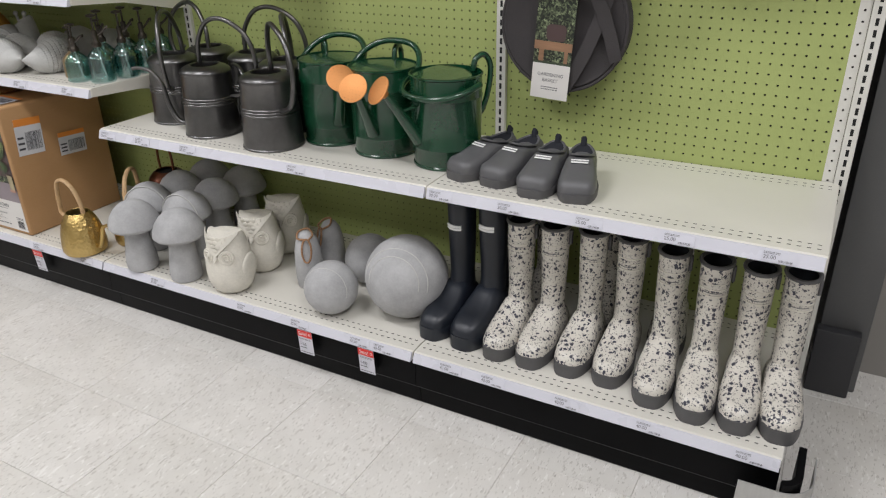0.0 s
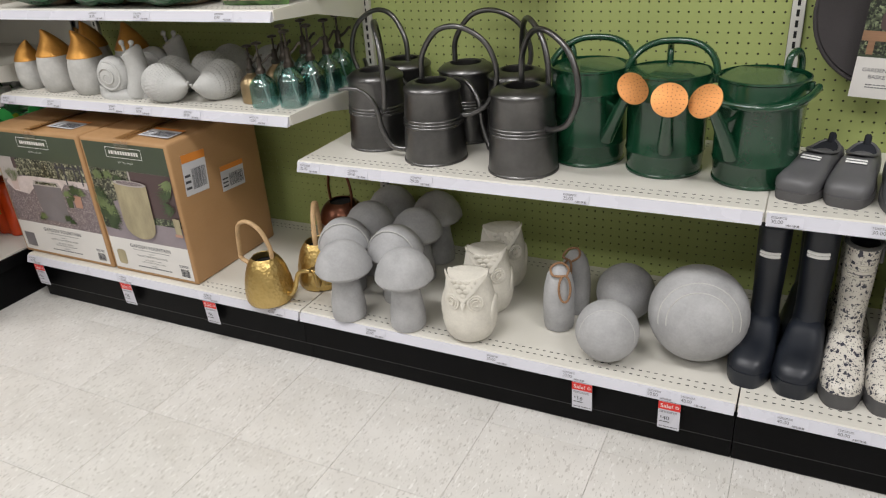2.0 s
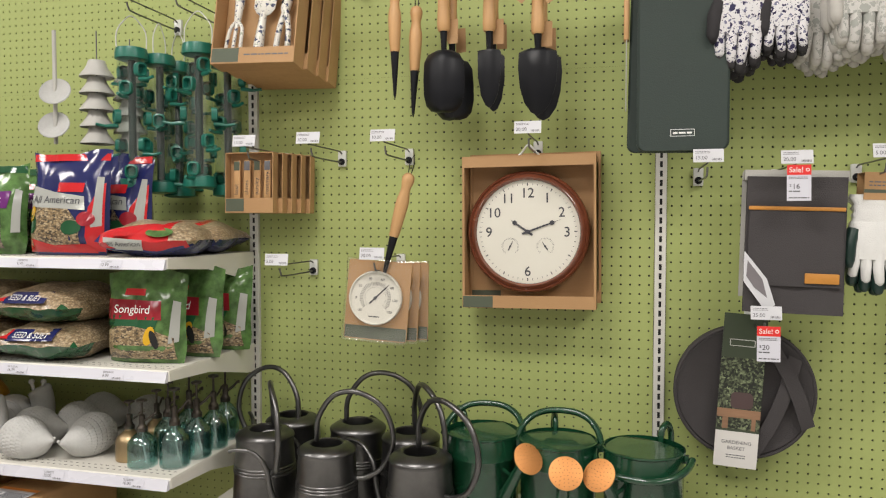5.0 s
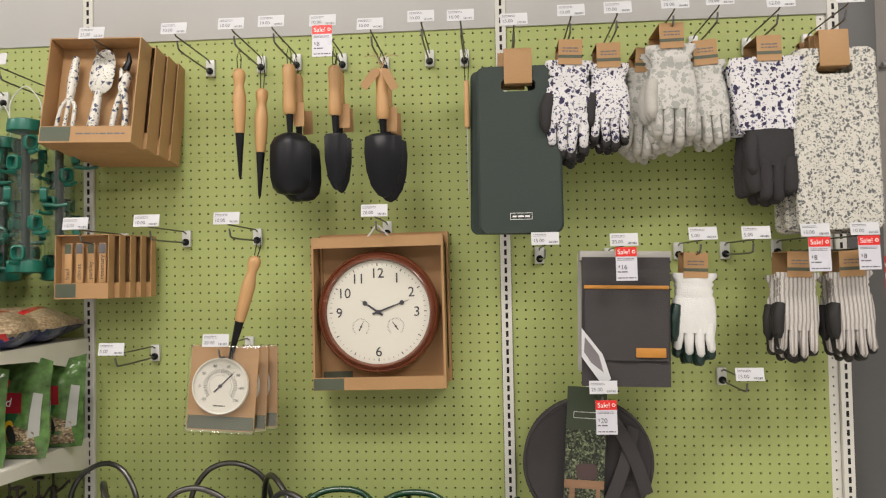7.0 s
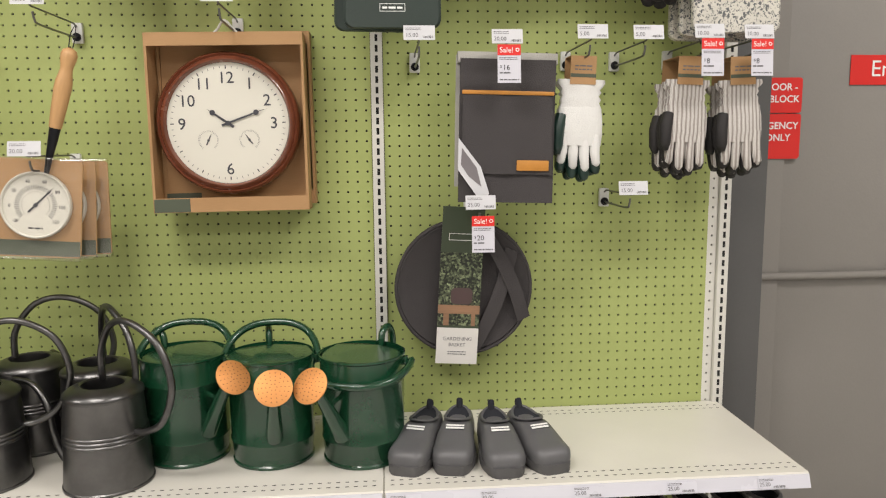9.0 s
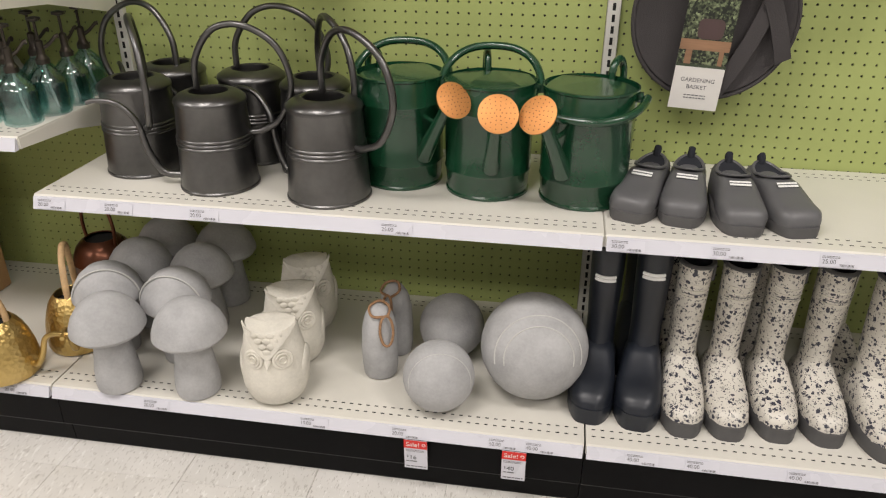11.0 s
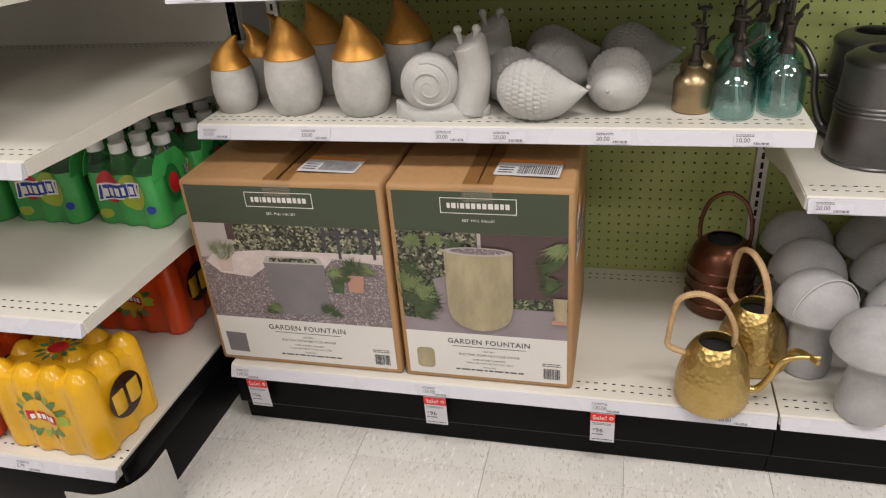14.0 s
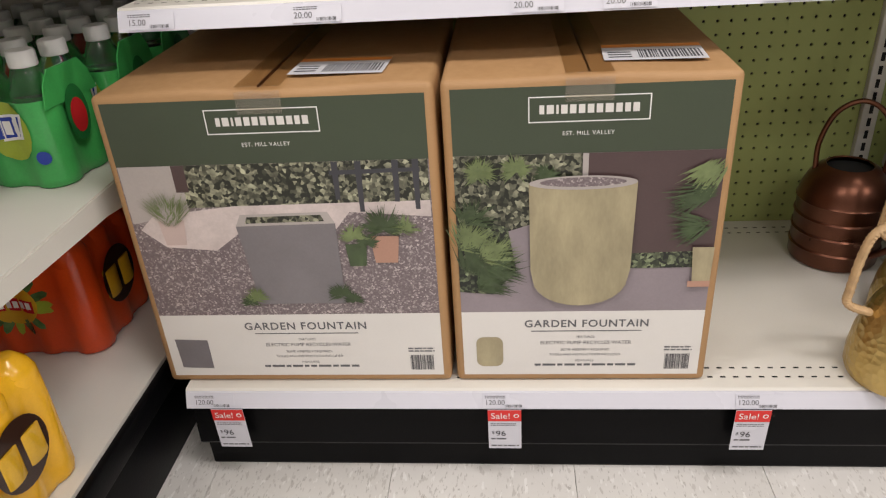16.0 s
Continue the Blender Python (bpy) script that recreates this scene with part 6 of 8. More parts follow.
def herb_tray(m, full):
    ob = thing("herb_marker_tray", "small cardboard tray of wooden herb markers" if full else "small cardboard marker tray hung behind another", "boxed markers", "herb marker boxes", m)
    w, h, d = 0.150, 0.172, 0.030
    tray(ob, w, h, d, 0.0025, 0.042)
    decal("green_corner", rect(0.003, 0.004, 0.060, 0.040), -0.0006, M["cardgreen"], ob, "green printed corner")
    if full:
        for k, word in enumerate(("basil", "chives", "parsley", "rosemary")):
            x = 0.020 + k * 0.032
            bm = bmesh.new()
            box(bm, x, 0.012, 0.042, x + 0.020, 0.018, 0.150, 0.002)
            mk = part("marker", bm, M["wood"], ob, "wooden herb marker")
            writing(word, 0.017, M["ink"], mk, pose(x + 0.0145, 0.0112, 0.052, 90, -90, 0), "LEFT")
            decal("marker_tip", rect(x + 0.001, 0.122, x + 0.019, 0.148), 0.0108, M["cardgreen"] if k % 2 == 0 else M["greyink"], mk)
    return ob


for k in range(5):
    herb_tray(pose(0.010 + 0.014 * k, -0.185 + 0.032 * k, 1.440, -2, 0, 0), k == 0)


# ---- thermometers ----
M["dial"] = surface("cream_dial", (0.68, 0.66, 0.58), 0.4, var=0.02)


def dial_ring(bm, r0, r1, y0, y1, n=64):
    loft(bm, [[(r * math.cos(2 * math.pi * i / n), y, r * math.sin(2 * math.pi * i / n)) for i in range(n)] for r, y in ((r0, y0), (r0, y1), ((r0 + r1) / 2, y1 - 0.002), (r1, y1), (r1, y0))], cap0=False, cap1=False)


def disc(bm, r, y, n=64):
    bm.faces.new([bm.verts.new((r * math.cos(2 * math.pi * i / n), y, r * math.sin(2 * math.pi * i / n))) for i in range(n)])


def ticks(bm, r0, r1, w, n, y, a0=0.0, a1=360.0):
    for i in range(n):
        a = radians(90 - (a0 + (a1 - a0) * i / (n if a1 - a0 == 360 else n - 1)))
        c, s = math.cos(a), math.sin(a)
        bm.faces.new([bm.verts.new((r * c - q * s, y, r * s + q * c)) for r, q in ((r0, -w), (r1, -w), (r1, w), (r0, w))])


def hand(bm, angle, length, w, y, tail=0.012):
    a = radians(90 - angle)
    c, s = math.cos(a), math.sin(a)
    bm.faces.new([bm.verts.new((r * c - q * s, y, r * s + q * c)) for r, q in ((-tail, -w), (length * 0.6, -w * 0.7), (length, 0), (length * 0.6, w * 0.7), (-tail, w))])


def thermometer(m, full):
    ob = thing("thermometer_pack", "round dial thermometer on brown card in clear plastic" if full else "thermometer pack hung behind another", "thermometer", "thermometer packs", m)
    bm = bmesh.new()
    sheet(bm, round_rect(-0.088, -0.215, 0.088, 0.0, 0.008), 0.002)
    part("backing_card", bm, M["card"], ob, smooth=False)
    decal("green_foot", rect(-0.086, -0.212, 0.086, -0.178), -0.0006, M["cardgreen"], ob, "green printed foot")
    c = pose(-0.004, -0.004, -0.100)
    bm = bmesh.new()
    dial_ring(bm, 0.068, 0.073, 0.002, -0.010)
    rim = part("rim", bm, M["dial"], ob)
    rim.matrix_basis = c
    bm = bmesh.new()
    disc(bm, 0.0685, -0.006)
    face = part("dial_face", bm, M["dial"], ob, "cream dial face")
    face.matrix_basis = c
    if full:
        bm = bmesh.new()
        ticks(bm, 0.034, 0.044, 0.0006, 41, -0.0066, -130, 130)
        ticks(bm, 0.028, 0.030, 0.0004, 41, -0.0066, -130, 130)
        part("tick", bm, M["ink"], face, smooth=False)
        for k, word in enumerate(("-20", "0", "20", "40", "60", "80", "100", "120")):
            a = radians(90 - (-130 + 260 * k / 7))
            writing(word, 0.010, M["ink"], face, front(0.054 * math.cos(a), -0.0068, 0.054 * math.sin(a) - 0.0035))
        bm = bmesh.new()
        hand(bm, 43, 0.055, 0.0022, -0.0075, 0.022)
        disc(bm, 0.005, -0.0078, 16)
        part("needle", bm, M["ink"], face, "black needle", smooth=False)
        lines("small_print", -0.015, 0.015, [-0.052], 0.003, -0.0068, M["ink"], face, 5)
    bm = bmesh.new()
    box(bm, -0.092, -0.016, -0.222, 0.092, 0.004, 0.006, 0.006, 3)
    film = part("blister", bm, M["film"], ob, "clear plastic pack")
    film.visible_shadow = False
    return ob


for k in range(3):
    thermometer(pose(0.484 + 0.013 * k, -0.195 + 0.036 * k, 1.308 - 0.003 * k, -3, 4 - 2 * k, 3), k == 0)


# ---- boxed wall clock ----
M["mahogany"] = surface("red_brown_clock_rim", (0.155, 0.045, 0.022), 0.25, var=0.2, scale=14, coat=0.5)


def boxed_clock(m, full):
    ob = thing("boxed_wall_clock", "red-brown rimmed wall clock in an open cardboard box" if full else "cardboard clock box hung behind another", "wall clock", "boxed clocks", m)
    w, h, d = 0.362, 0.415, 0.075
    for nm, b6 in (("back_panel", (-w / 2, d - 0.003, 0, w / 2, d, h)), ("side_panel", (-w / 2, 0, 0, -w / 2 + 0.006, d - 0.003, h)), ("side_panel", (w / 2 - 0.006, 0, 0, w / 2, d - 0.003, h)), ("top_panel", (-w / 2 + 0.006, 0, h - 0.006, w / 2 - 0.006, d - 0.003, h)), ("floor_panel", (-w / 2 + 0.006, 0, 0, w / 2 - 0.006, d - 0.003, 0.004)), ("front_lip", (-w / 2 + 0.006, 0, 0.004, w / 2 - 0.006, 0.003, 0.034)), ("top_lip", (-w / 2 + 0.006, 0, h - 0.030, w / 2 - 0.006, 0.003, h - 0.006))):
        bm = bmesh.new()
        box(bm, *b6)
        part(nm, bm, M["card"], ob, smooth=False)
    decal("green_corner", rect(-w / 2 + 0.002, 0.001, -w / 2 + 0.085, 0.032), -0.0006, M["cardgreen"], ob, "green printed corner")
    if not full:
        return ob
    bm = bmesh.new()
    n = 72
    loft(bm, [[(r * math.cos(2 * math.pi * i / n), y, r * math.sin(2 * math.pi * i / n)) for i in range(n)] for r, y in ((0.168, 0.06), (0.168, 0.030), (0.166, 0.020), (0.161, 0.015), (0.157, 0.019), (0.153, 0.012), (0.147, 0.009), (0.143, 0.014), (0.141, 0.026))], cap1=False)
    rim = part("rim", bm, M["mahogany"], ob, "glossy red-brown moulded rim")
    cz = 0.208
    rim.matrix_basis = pose(-0.003, 0, cz)
    bm = bmesh.new()
    disc(bm, 0.1425, 0.022, 72)
    face = part("clock_face", bm, M["dial"], ob, "cream clock face")
    face.matrix_basis = pose(-0.003, 0, cz)
    for word, a in (("12", 0), ("1", 30), ("2", 60), ("3", 90), ("6", 180), ("9", 270), ("10", 300), ("11", 330)):
        q = radians(90 - a)
        writing(word, 0.038, M["ink"], face, front(0.107 * math.cos(q), 0.0213, 0.107 * math.sin(q) - 0.0135), bold=0.0002)
    bm = bmesh.new()
    ticks(bm, 0.128, 0.133, 0.0006, 60, 0.0214)
    ticks(bm, 0.126, 0.134, 0.0013, 12, 0.0212)
    part("tick", bm, M["ink"], face, smooth=False)
    for s in (-1, 1):
        bm = bmesh.new()
        ticks(bm, 0.020, 0.024, 0.0004, 28, 0.0213, -140, 140)
        hand(bm, 25 if s < 0 else -35, 0.018, 0.0016, 0.0208, 0.012)
        disc(bm, 0.003, 0.0206, 14)
        sd = part("small_dial", bm, M["ink"], face, "small black printed dial", smooth=False)
        sd.matrix_basis = pose(0.048 * s, 0, -0.040)
    for nm, a, L, w2, y in (("hour_hand", 305, 0.060, 0.0032, 0.0195), ("minute_hand", 70, 0.098, 0.0028, 0.0185)):
        bm = bmesh.new()
        hand(bm, a, L, w2, y, 0.016)
        aa = radians(90 - a)
        k = len(bm.verts)
        disc(bm, 0.0065, 0, 20)
        moved(bm, pose(L * 0.72 * math.cos(aa), y - 0.0002, L * 0.72 * math.sin(aa)), k)
        part(nm, bm, M["ink"], face, "black clock hand", smooth=False)
    bm = bmesh.new()
    disc(bm, 0.006, 0.0178, 20)
    part("hub", bm, M["ink"], face, smooth=False)
    bm = bmesh.new()
    tube(bm, spline([(-0.03, 0.03, h), (-0.018, 0.03, h + 0.012), (0.0, 0.02, h + 0.030), (0.018, 0.03, h + 0.012), (0.03, 0.03, h)], 5), 0.003, 8)
    part("tie", bm, M["clear"], ob, "white plastic hanging tie")
    return ob


boxed_clock(pose(0.872, -0.105, 1.180, -1.5, -0.6, 0), True)
boxed_clock(pose(0.882, -0.032, 1.190, 0, -0.6, 0), False)


# ---- kneeling pads ----
M["padgreen"] = surface("dark_green_foam", (0.022, 0.036, 0.030), 0.65, var=0.08, scale=10, grain=0.4, grain_scale=350)


def kneeler(m, material, label, w, h, logo):
    ob = thing("kneeling_pad", label, "kneeling pad", "kneeling pads", m)
    bm = bmesh.new()
    out, slot = round_rect(-w / 2, -h, w / 2, 0, 0.020, 6), round_rect(-0.044, -0.066, 0.044, -0.036, 0.012, 6)
    rings = []
    n = len(out)
    for y, k in ((0.004, 0.0), (0.0, 0.004), (0.0, 0.004)):
        pass
    fr = [(x * (1 - 0.006 / (w / 2)), 0.0, z) for x, z in out]
    mid = [(x, 0.005, z) for x, z in out]
    bk = [(x, 0.018, z) for x, z in out]
    si = [(x, 0.0, z) for x, z in slot]
    so = [(x, 0.018, z) for x, z in slot]
    loft(bm, [so, si, fr, mid, bk, so], False, False)
    part("foam_pad", bm, material, ob, angle=20)
    bm = bmesh.new()
    box(bm, -0.036, -0.005, -0.047, 0.036, -0.002, 0.045, 0.001)
    box(bm, -0.036, 0.020, -0.047, 0.036, 0.023, 0.045, 0.001)
    box(bm, -0.036, -0.002, 0.042, 0.036, 0.020, 0.045)
    box(bm, -0.035, -0.002, -0.047, 0.035, 0.020, -0.044)
    part("card_wrap", bm, M["card"], ob, "brown folded card wrap")
    if logo:
        for a in (rect(-0.028, -h + 0.034, 0.028, -h + 0.0352), rect(-0.028, -h + 0.050, 0.028, -h + 0.0512), rect(-0.028, -h + 0.034, -0.0268, -h + 0.0512), rect(0.0268, -h + 0.034, 0.028, -h + 0.0512)):
            decal("mark_line", a, -0.0006, M["whiteink"], ob)
        lines("mark_bar", -0.022, 0.022, [-h + 0.040], 0.0045, -0.0006, M["whiteink"], ob, 3)
    return ob


kneeler(pose(1.258, -0.190, 2.020, -2, 0, 0), M["padgreen"], "dark green foam kneeling pad with a handle slot", 0.215, 0.432, True)
kneeler(pose(1.242, -0.150, 2.020, -1, 1, 0), M["padgreen"], "dark green foam kneeling pad hung behind another", 0.215, 0.432, False)
kneeler(pose(2.042, -0.195, 2.034, -2, 0, 0), M["kneelprint"], "cream foam kneeling pad printed with grey leaves", 0.205, 0.455, False)
kneeler(pose(2.034, -0.155, 2.032, -1, 0.6, 0), M["kneelprint"], "cream printed kneeling pad hung behind another", 0.205, 0.455, False)
kneeler(pose(2.028, -0.115, 2.028, -1, 0.8, 0), M["kneelprint"], "cream printed kneeling pad hung behind another", 0.205, 0.455, False)


# ---- gloves ----
M["greysuede"] = surface("dark_grey_suede", (0.026, 0.024, 0.026), 0.85, var=0.2, scale=25, grain=0.5, grain_scale=260)
M["blacksuede"] = surface("black_synthetic_palm", (0.016, 0.014, 0.014), 0.7, var=0.2, scale=25, grain=0.3, grain_scale=260)
M["paleglove"] = surface("pale_grey_leather", (0.46, 0.445, 0.41), 0.75, var=0.12, scale=20, grain=0.3, grain_scale=240)
M["whiteknit"] = surface("white_knit", (0.72, 0.72, 0.70), 0.9, var=0.05, scale=20, grain=0.6, grain_scale=420)
M["greenlatex"] = surface("dark_green_latex", (0.008, 0.028, 0.022), 0.35, var=0.15, scale=20, grain=0.2, grain_scale=200)


def stripe_material():
    m = bpy.data.materials.new("striped_cotton")
    nt, nd, ln, b = nodes_of(m)
    w = nt.nodes.new("ShaderNodeTexWave")
    w.wave_type, w.bands_direction = "BANDS", "X"
    w.inputs["Scale"].default_value, w.inputs["Distortion"].default_value, w.inputs["Detail"].default_value = 34, 0.8, 1
    ln.new(coords(nt), w.inputs["Vector"])
    w2 = nt.nodes.new("ShaderNodeTexWave")
    w2.inputs["Scale"].default_value, w2.inputs["Distortion"].default_value = 105, 0.5
    ln.new(coords(nt), w2.inputs["Vector"])
    a = ramp(nt, w.outputs["Fac"], [(0.55, (0.62, 0.60, 0.57)), (0.74, (0.33, 0.295, 0.275))])
    c = ramp(nt, w2.outputs["Fac"], [(0.5, (1, 1, 1)), (0.8, (0.72, 0.70, 0.69))])
    ln.new(mix(nt, 1.0, a, c, "MULTIPLY"), b.inputs["Base Color"])
    b.inputs["Roughness"].default_value = 0.85
    bump(nt, b, noise_tex(nt, coords(nt), 400, 2), 0.3)
    return m


M["stripe"] = stripe_material()


def flat_ring(cx, cy, cz, rx, ry, n=14):
    return [(cx + rx * math.cos(2 * math.pi * i / n), cy + ry * math.sin(2 * math.pi * i / n), cz) for i in range(n)]


def glove(parent, m, s, cuff_mat, palm_mat, finger_mat, seed, gauntlet=False, tips=None, thumb_plain=False, tip=0.26):
    """One glove hanging by its cuff, fingers down; s scales it."""
    r = random.Random(seed)
    gl_ob = new("glove", None)
    gl_ob.parent = parent
    gl_ob.matrix_basis = m @ Matrix.Scale(s, 4)
    bm = bmesh.new()
    if gauntlet:
        rows = [(0.0, 0.075), (-0.01, 0.078), (-0.06, 0.073), (-0.11, 0.066), (-0.150, 0.058)]
    else:
        rows = [(0.0, 0.050), (-0.008, 0.052), (-0.020, 0.040), (-0.026, 0.044), (-0.033, 0.038), (-0.040, 0.043), (-0.048, 0.040), (-0.060, 0.047)]
    loft(bm, [flat_ring(0, 0.0, z, rx + r.uniform(-0.001, 0.001), 0.012 + r.uniform(-0.002, 0.002), 24) for z, rx in rows], cap0=False)
    zc = rows[-1][0]
    part("cuff", bm, cuff_mat, gl_ob, angle=70)
    bm = bmesh.new()
    loft(bm, [flat_ring(0, 0, z, rx, ry, 24) for z, rx, ry in ((zc + 0.004, 0.045, 0.012), (zc - 0.02, 0.049, 0.016), (zc - 0.05, 0.050, 0.017), (zc - 0.075, 0.048, 0.014))])
    part("palm", bm, palm_mat, gl_ob, angle=70)
    wide = 1.04 if gauntlet else 0.94
    for k, (x, L) in enumerate(((-0.036, 0.072), (-0.012, 0.086), (0.012, 0.090), (0.036, 0.076))):
        bend = r.uniform(-0.010, 0.004)
        x *= wide
        sx = x * 1.0 + r.uniform(-0.004, 0.004)
        z0 = zc - 0.058
        q = 0.0150 if gauntlet else 0.0120
        back = 0.005 if tips else 0.0
        bm = bmesh.new()
        tube(bm, [(x, back, z0), (x, bend * 0.4 + back, z0 - L * 0.5), (sx, bend + back, z0 - L * 0.86), (sx, bend * 1.1 + back, z0 - L * 0.96), (sx, bend * 1.1 + back, z0 - L)], [q * 1.08, q * 1.06, q * 0.98, q * 0.72, q * 0.3], 12)
        fg = part("finger", bm, tips or finger_mat, gl_ob, angle=70)
        if tips:
            # printed or knitted back of the finger over the darker palm side
            end = L * (1 - tip)
            bm = bmesh.new()
            tube(bm, [(x, -0.003, z0 + 0.006), (x, bend * 0.4 - 0.003, z0 - end * 0.5), (sx, bend - 0.003, z0 - end * 0.9), (sx, bend - 0.001, z0 - end)], [q * 0.98, q * 0.90, q * 0.74, q * 0.35], 12)
            part("finger_back", bm, finger_mat, fg, angle=70)
    bm = bmesh.new()
    tx = -0.032 if gauntlet else -0.038
    tube(bm, [(tx, 0.0, zc - 0.014), (tx - 0.008, -0.008, zc - 0.040), (tx - 0.009, -0.012, zc - 0.078), (tx - 0.007, -0.013, zc - 0.094)], [0.013, 0.0135, 0.012, 0.005], 12)
    part("thumb", bm, finger_mat if thumb_plain else tips or finger_mat, gl_ob, angle=70)
    return gl_ob


def glove_pack(m, label, s, mats, n, header=True, gauntlet=False, seed=1, tips=None, gap=0.022, thumb_plain=False, tip=0.26):
    ob = thing("garden_gloves", label, "gloves", "garden gloves", m)
    for k in range(n):
        glove(ob, pose((0.010 * (k % 2) - 0.008) * (1 if k else 0), gap * k, -0.004 * k, 0, 0, 0), s, *mats, seed + k, gauntlet, tips, thumb_plain, tip)
    bm = bmesh.new()
    box(bm, -0.030, -0.014 * s, -0.012, 0.030, -0.0125 * s, 0.052)
    box(bm, -0.030, gap * n - 0.004, -0.012, 0.030, gap * n - 0.0025, 0.052)
    box(bm, -0.030, -0.0125 * s, 0.0505, 0.030, gap * n - 0.004, 0.052)
    hd = part("card_header", bm, M["card"], ob, "brown card header", smooth=False)
    decal("green_line", rect(-0.030, 0.004, 0.030, 0.012), -0.014 * s - 0.0006, M["cardgreen"], hd)
    lines("small_print", -0.020, 0.020, [0.020, 0.028], 0.003, -0.014 * s - 0.0006, M["greyink"], hd, 4)
    return ob


nf = (M["gloveprint"], M["gloveprint"], M["gloveprint"])
glove_pack(pose(1.390, -0.190, 2.026, 0, 3, 0), "white cotton gloves printed with navy sprigs", 1.22, nf, 4, seed=3, tips=M["greysuede"], tip=0.14)
glove_pack(pose(1.488, -0.185, 2.016, 0, 0, 0), "white cotton gloves printed with navy sprigs", 1.05, nf, 3, seed=9, tips=M["greysuede"], tip=0.14)
gp = (M["greyprint"], M["greyprint"], M["greyprint"])
glove_pack(pose(1.592, -0.140, 2.012, 0, 4, 0), "pale grey floral cotton gloves", 1.10, gp, 4, seed=21, tips=M["paleglove"], tip=0.14)
glove_pack(pose(1.644, -0.195, 2.056, 0, -1, 0), "pale grey floral cotton gloves in a thick stack", 1.22, gp, 5, seed=15, tips=M["paleglove"], tip=0.14)
glove_pack(pose(1.734, -0.170, 2.018, 0, -4, 0), "pale grey floral cotton gloves", 1.05, gp, 3, seed=29, tips=M["paleglove"], tip=0.14)
glove_pack(pose(1.882, -0.190, 2.016, 0, 0, 0), "gauntlet gloves with navy floral cuffs and dark grey suede hands", 1.22, (M["gloveprint"], M["greysuede"], M["greysuede"]), 3, gauntlet=True, seed=33, gap=0.028)
glove_pack(pose(1.692, -0.170, 1.478, 0, 2, 0), "white knit gloves dipped in dark green latex", 1.12, (M["whiteknit"], M["whiteknit"], M["whiteknit"]), 2, seed=41, tips=M["greenlatex"], tip=0.22)
st = (M["stripe"], M["stripe"], M["stripe"])
glove_pack(pose(1.938, -0.190, 1.475, 0, 2, 0), "grey and white striped cotton gloves with black palms", 1.06, st, 4, seed=51, tips=M["blacksuede"], tip=0.10)
glove_pack(pose(2.066, -0.185, 1.475, 0, -2, 0), "grey and white striped cotton gloves with black palms", 1.06, st, 4, seed=61, tips=M["blacksuede"], tip=0.10)


# ---- tool apron ----
M["canvas"] = surface("charcoal_canvas", (0.052, 0.047, 0.048), 0.9, var=0.08, scale=14, grain=0.6, grain_scale=420)
M["palecanvas"] = surface("pale_canvas", (0.42, 0.41, 0.38), 0.9, var=0.08, scale=14, grain=0.5, grain_scale=420)
M["tan"] = surface("tan_leather", (0.50, 0.215, 0.035), 0.5, var=0.12, scale=25, grain=0.2, grain_scale=300)
ap = thing("garden_apron", "folded charcoal canvas garden apron with tan leather trim", "apron", "", pose(1.518, -0.190, 1.533, -2, 1.5, 0))


def cloth(bm, w, z0, z1, thick, wave, y=0.0, n=14, seed=1):
    r = random.Random(seed)
    ph = r.uniform(0, 6)
    rings = []
    for j in range(9):
        z = z1 + (z0 - z1) * j / 8
        row = [(-w / 2 + w * i / n, y + wave * math.sin(ph + i * 0.9 + j * 0.35), z) for i in range(n + 1)]
        rings.append(row + [(x, yy + thick, zz) for x, yy, zz in row[::-1]])
    loft(bm, rings)


bm = bmesh.new()
cloth(bm, 0.228, -0.02, 0.004, 0.030, 0.001, 0.0)
cloth(bm, 0.232, -0.30, -0.0, 0.004, 0.0015, 0.026, seed=4)
part("pale_lining", bm, M["palecanvas"], ap, "pale canvas lining fold")
bm = bmesh.new()
cloth(bm, 0.218, -0.335, -0.012, 0.012, 0.0012, -0.006, seed=2)
part("body", bm, M["canvas"], ap)
bm = bmesh.new()
cloth(bm, 0.206, -0.270, -0.085, 0.004, 0.0010, -0.0125, seed=3)
part("pocket", bm, M["canvas"], ap, "charcoal canvas pocket")
bm = bmesh.new()
box(bm, -0.105, -0.0155, -0.092, 0.105, -0.0105, -0.083, 0.002)
part("leather_trim", bm, M["tan"], ap, "tan leather trim")
bm = bmesh.new()
box(bm, 0.022, -0.0170, -0.262, 0.096, -0.0125, -0.238, 0.002)
part("leather_patch", bm, M["tan"], ap, "tan leather patch")
bm = bmesh.new()
sheet(bm, [(-0.112, -0.19), (-0.060, -0.255), (-0.040, -0.315), (-0.060, -0.332), (-0.112, -0.262)], 0.001)
moved(bm, pose(0, -0.018, 0))
sw = part("swing_tag", bm, M["paper"], ap, "folded printed paper tag", smooth=False)
decal("tag_photo", [(-0.104, -0.212), (-0.070, -0.256), (-0.058, -0.300), (-0.088, -0.276), (-0.106, -0.250)], -0.0186, M["fgrey"], sw)

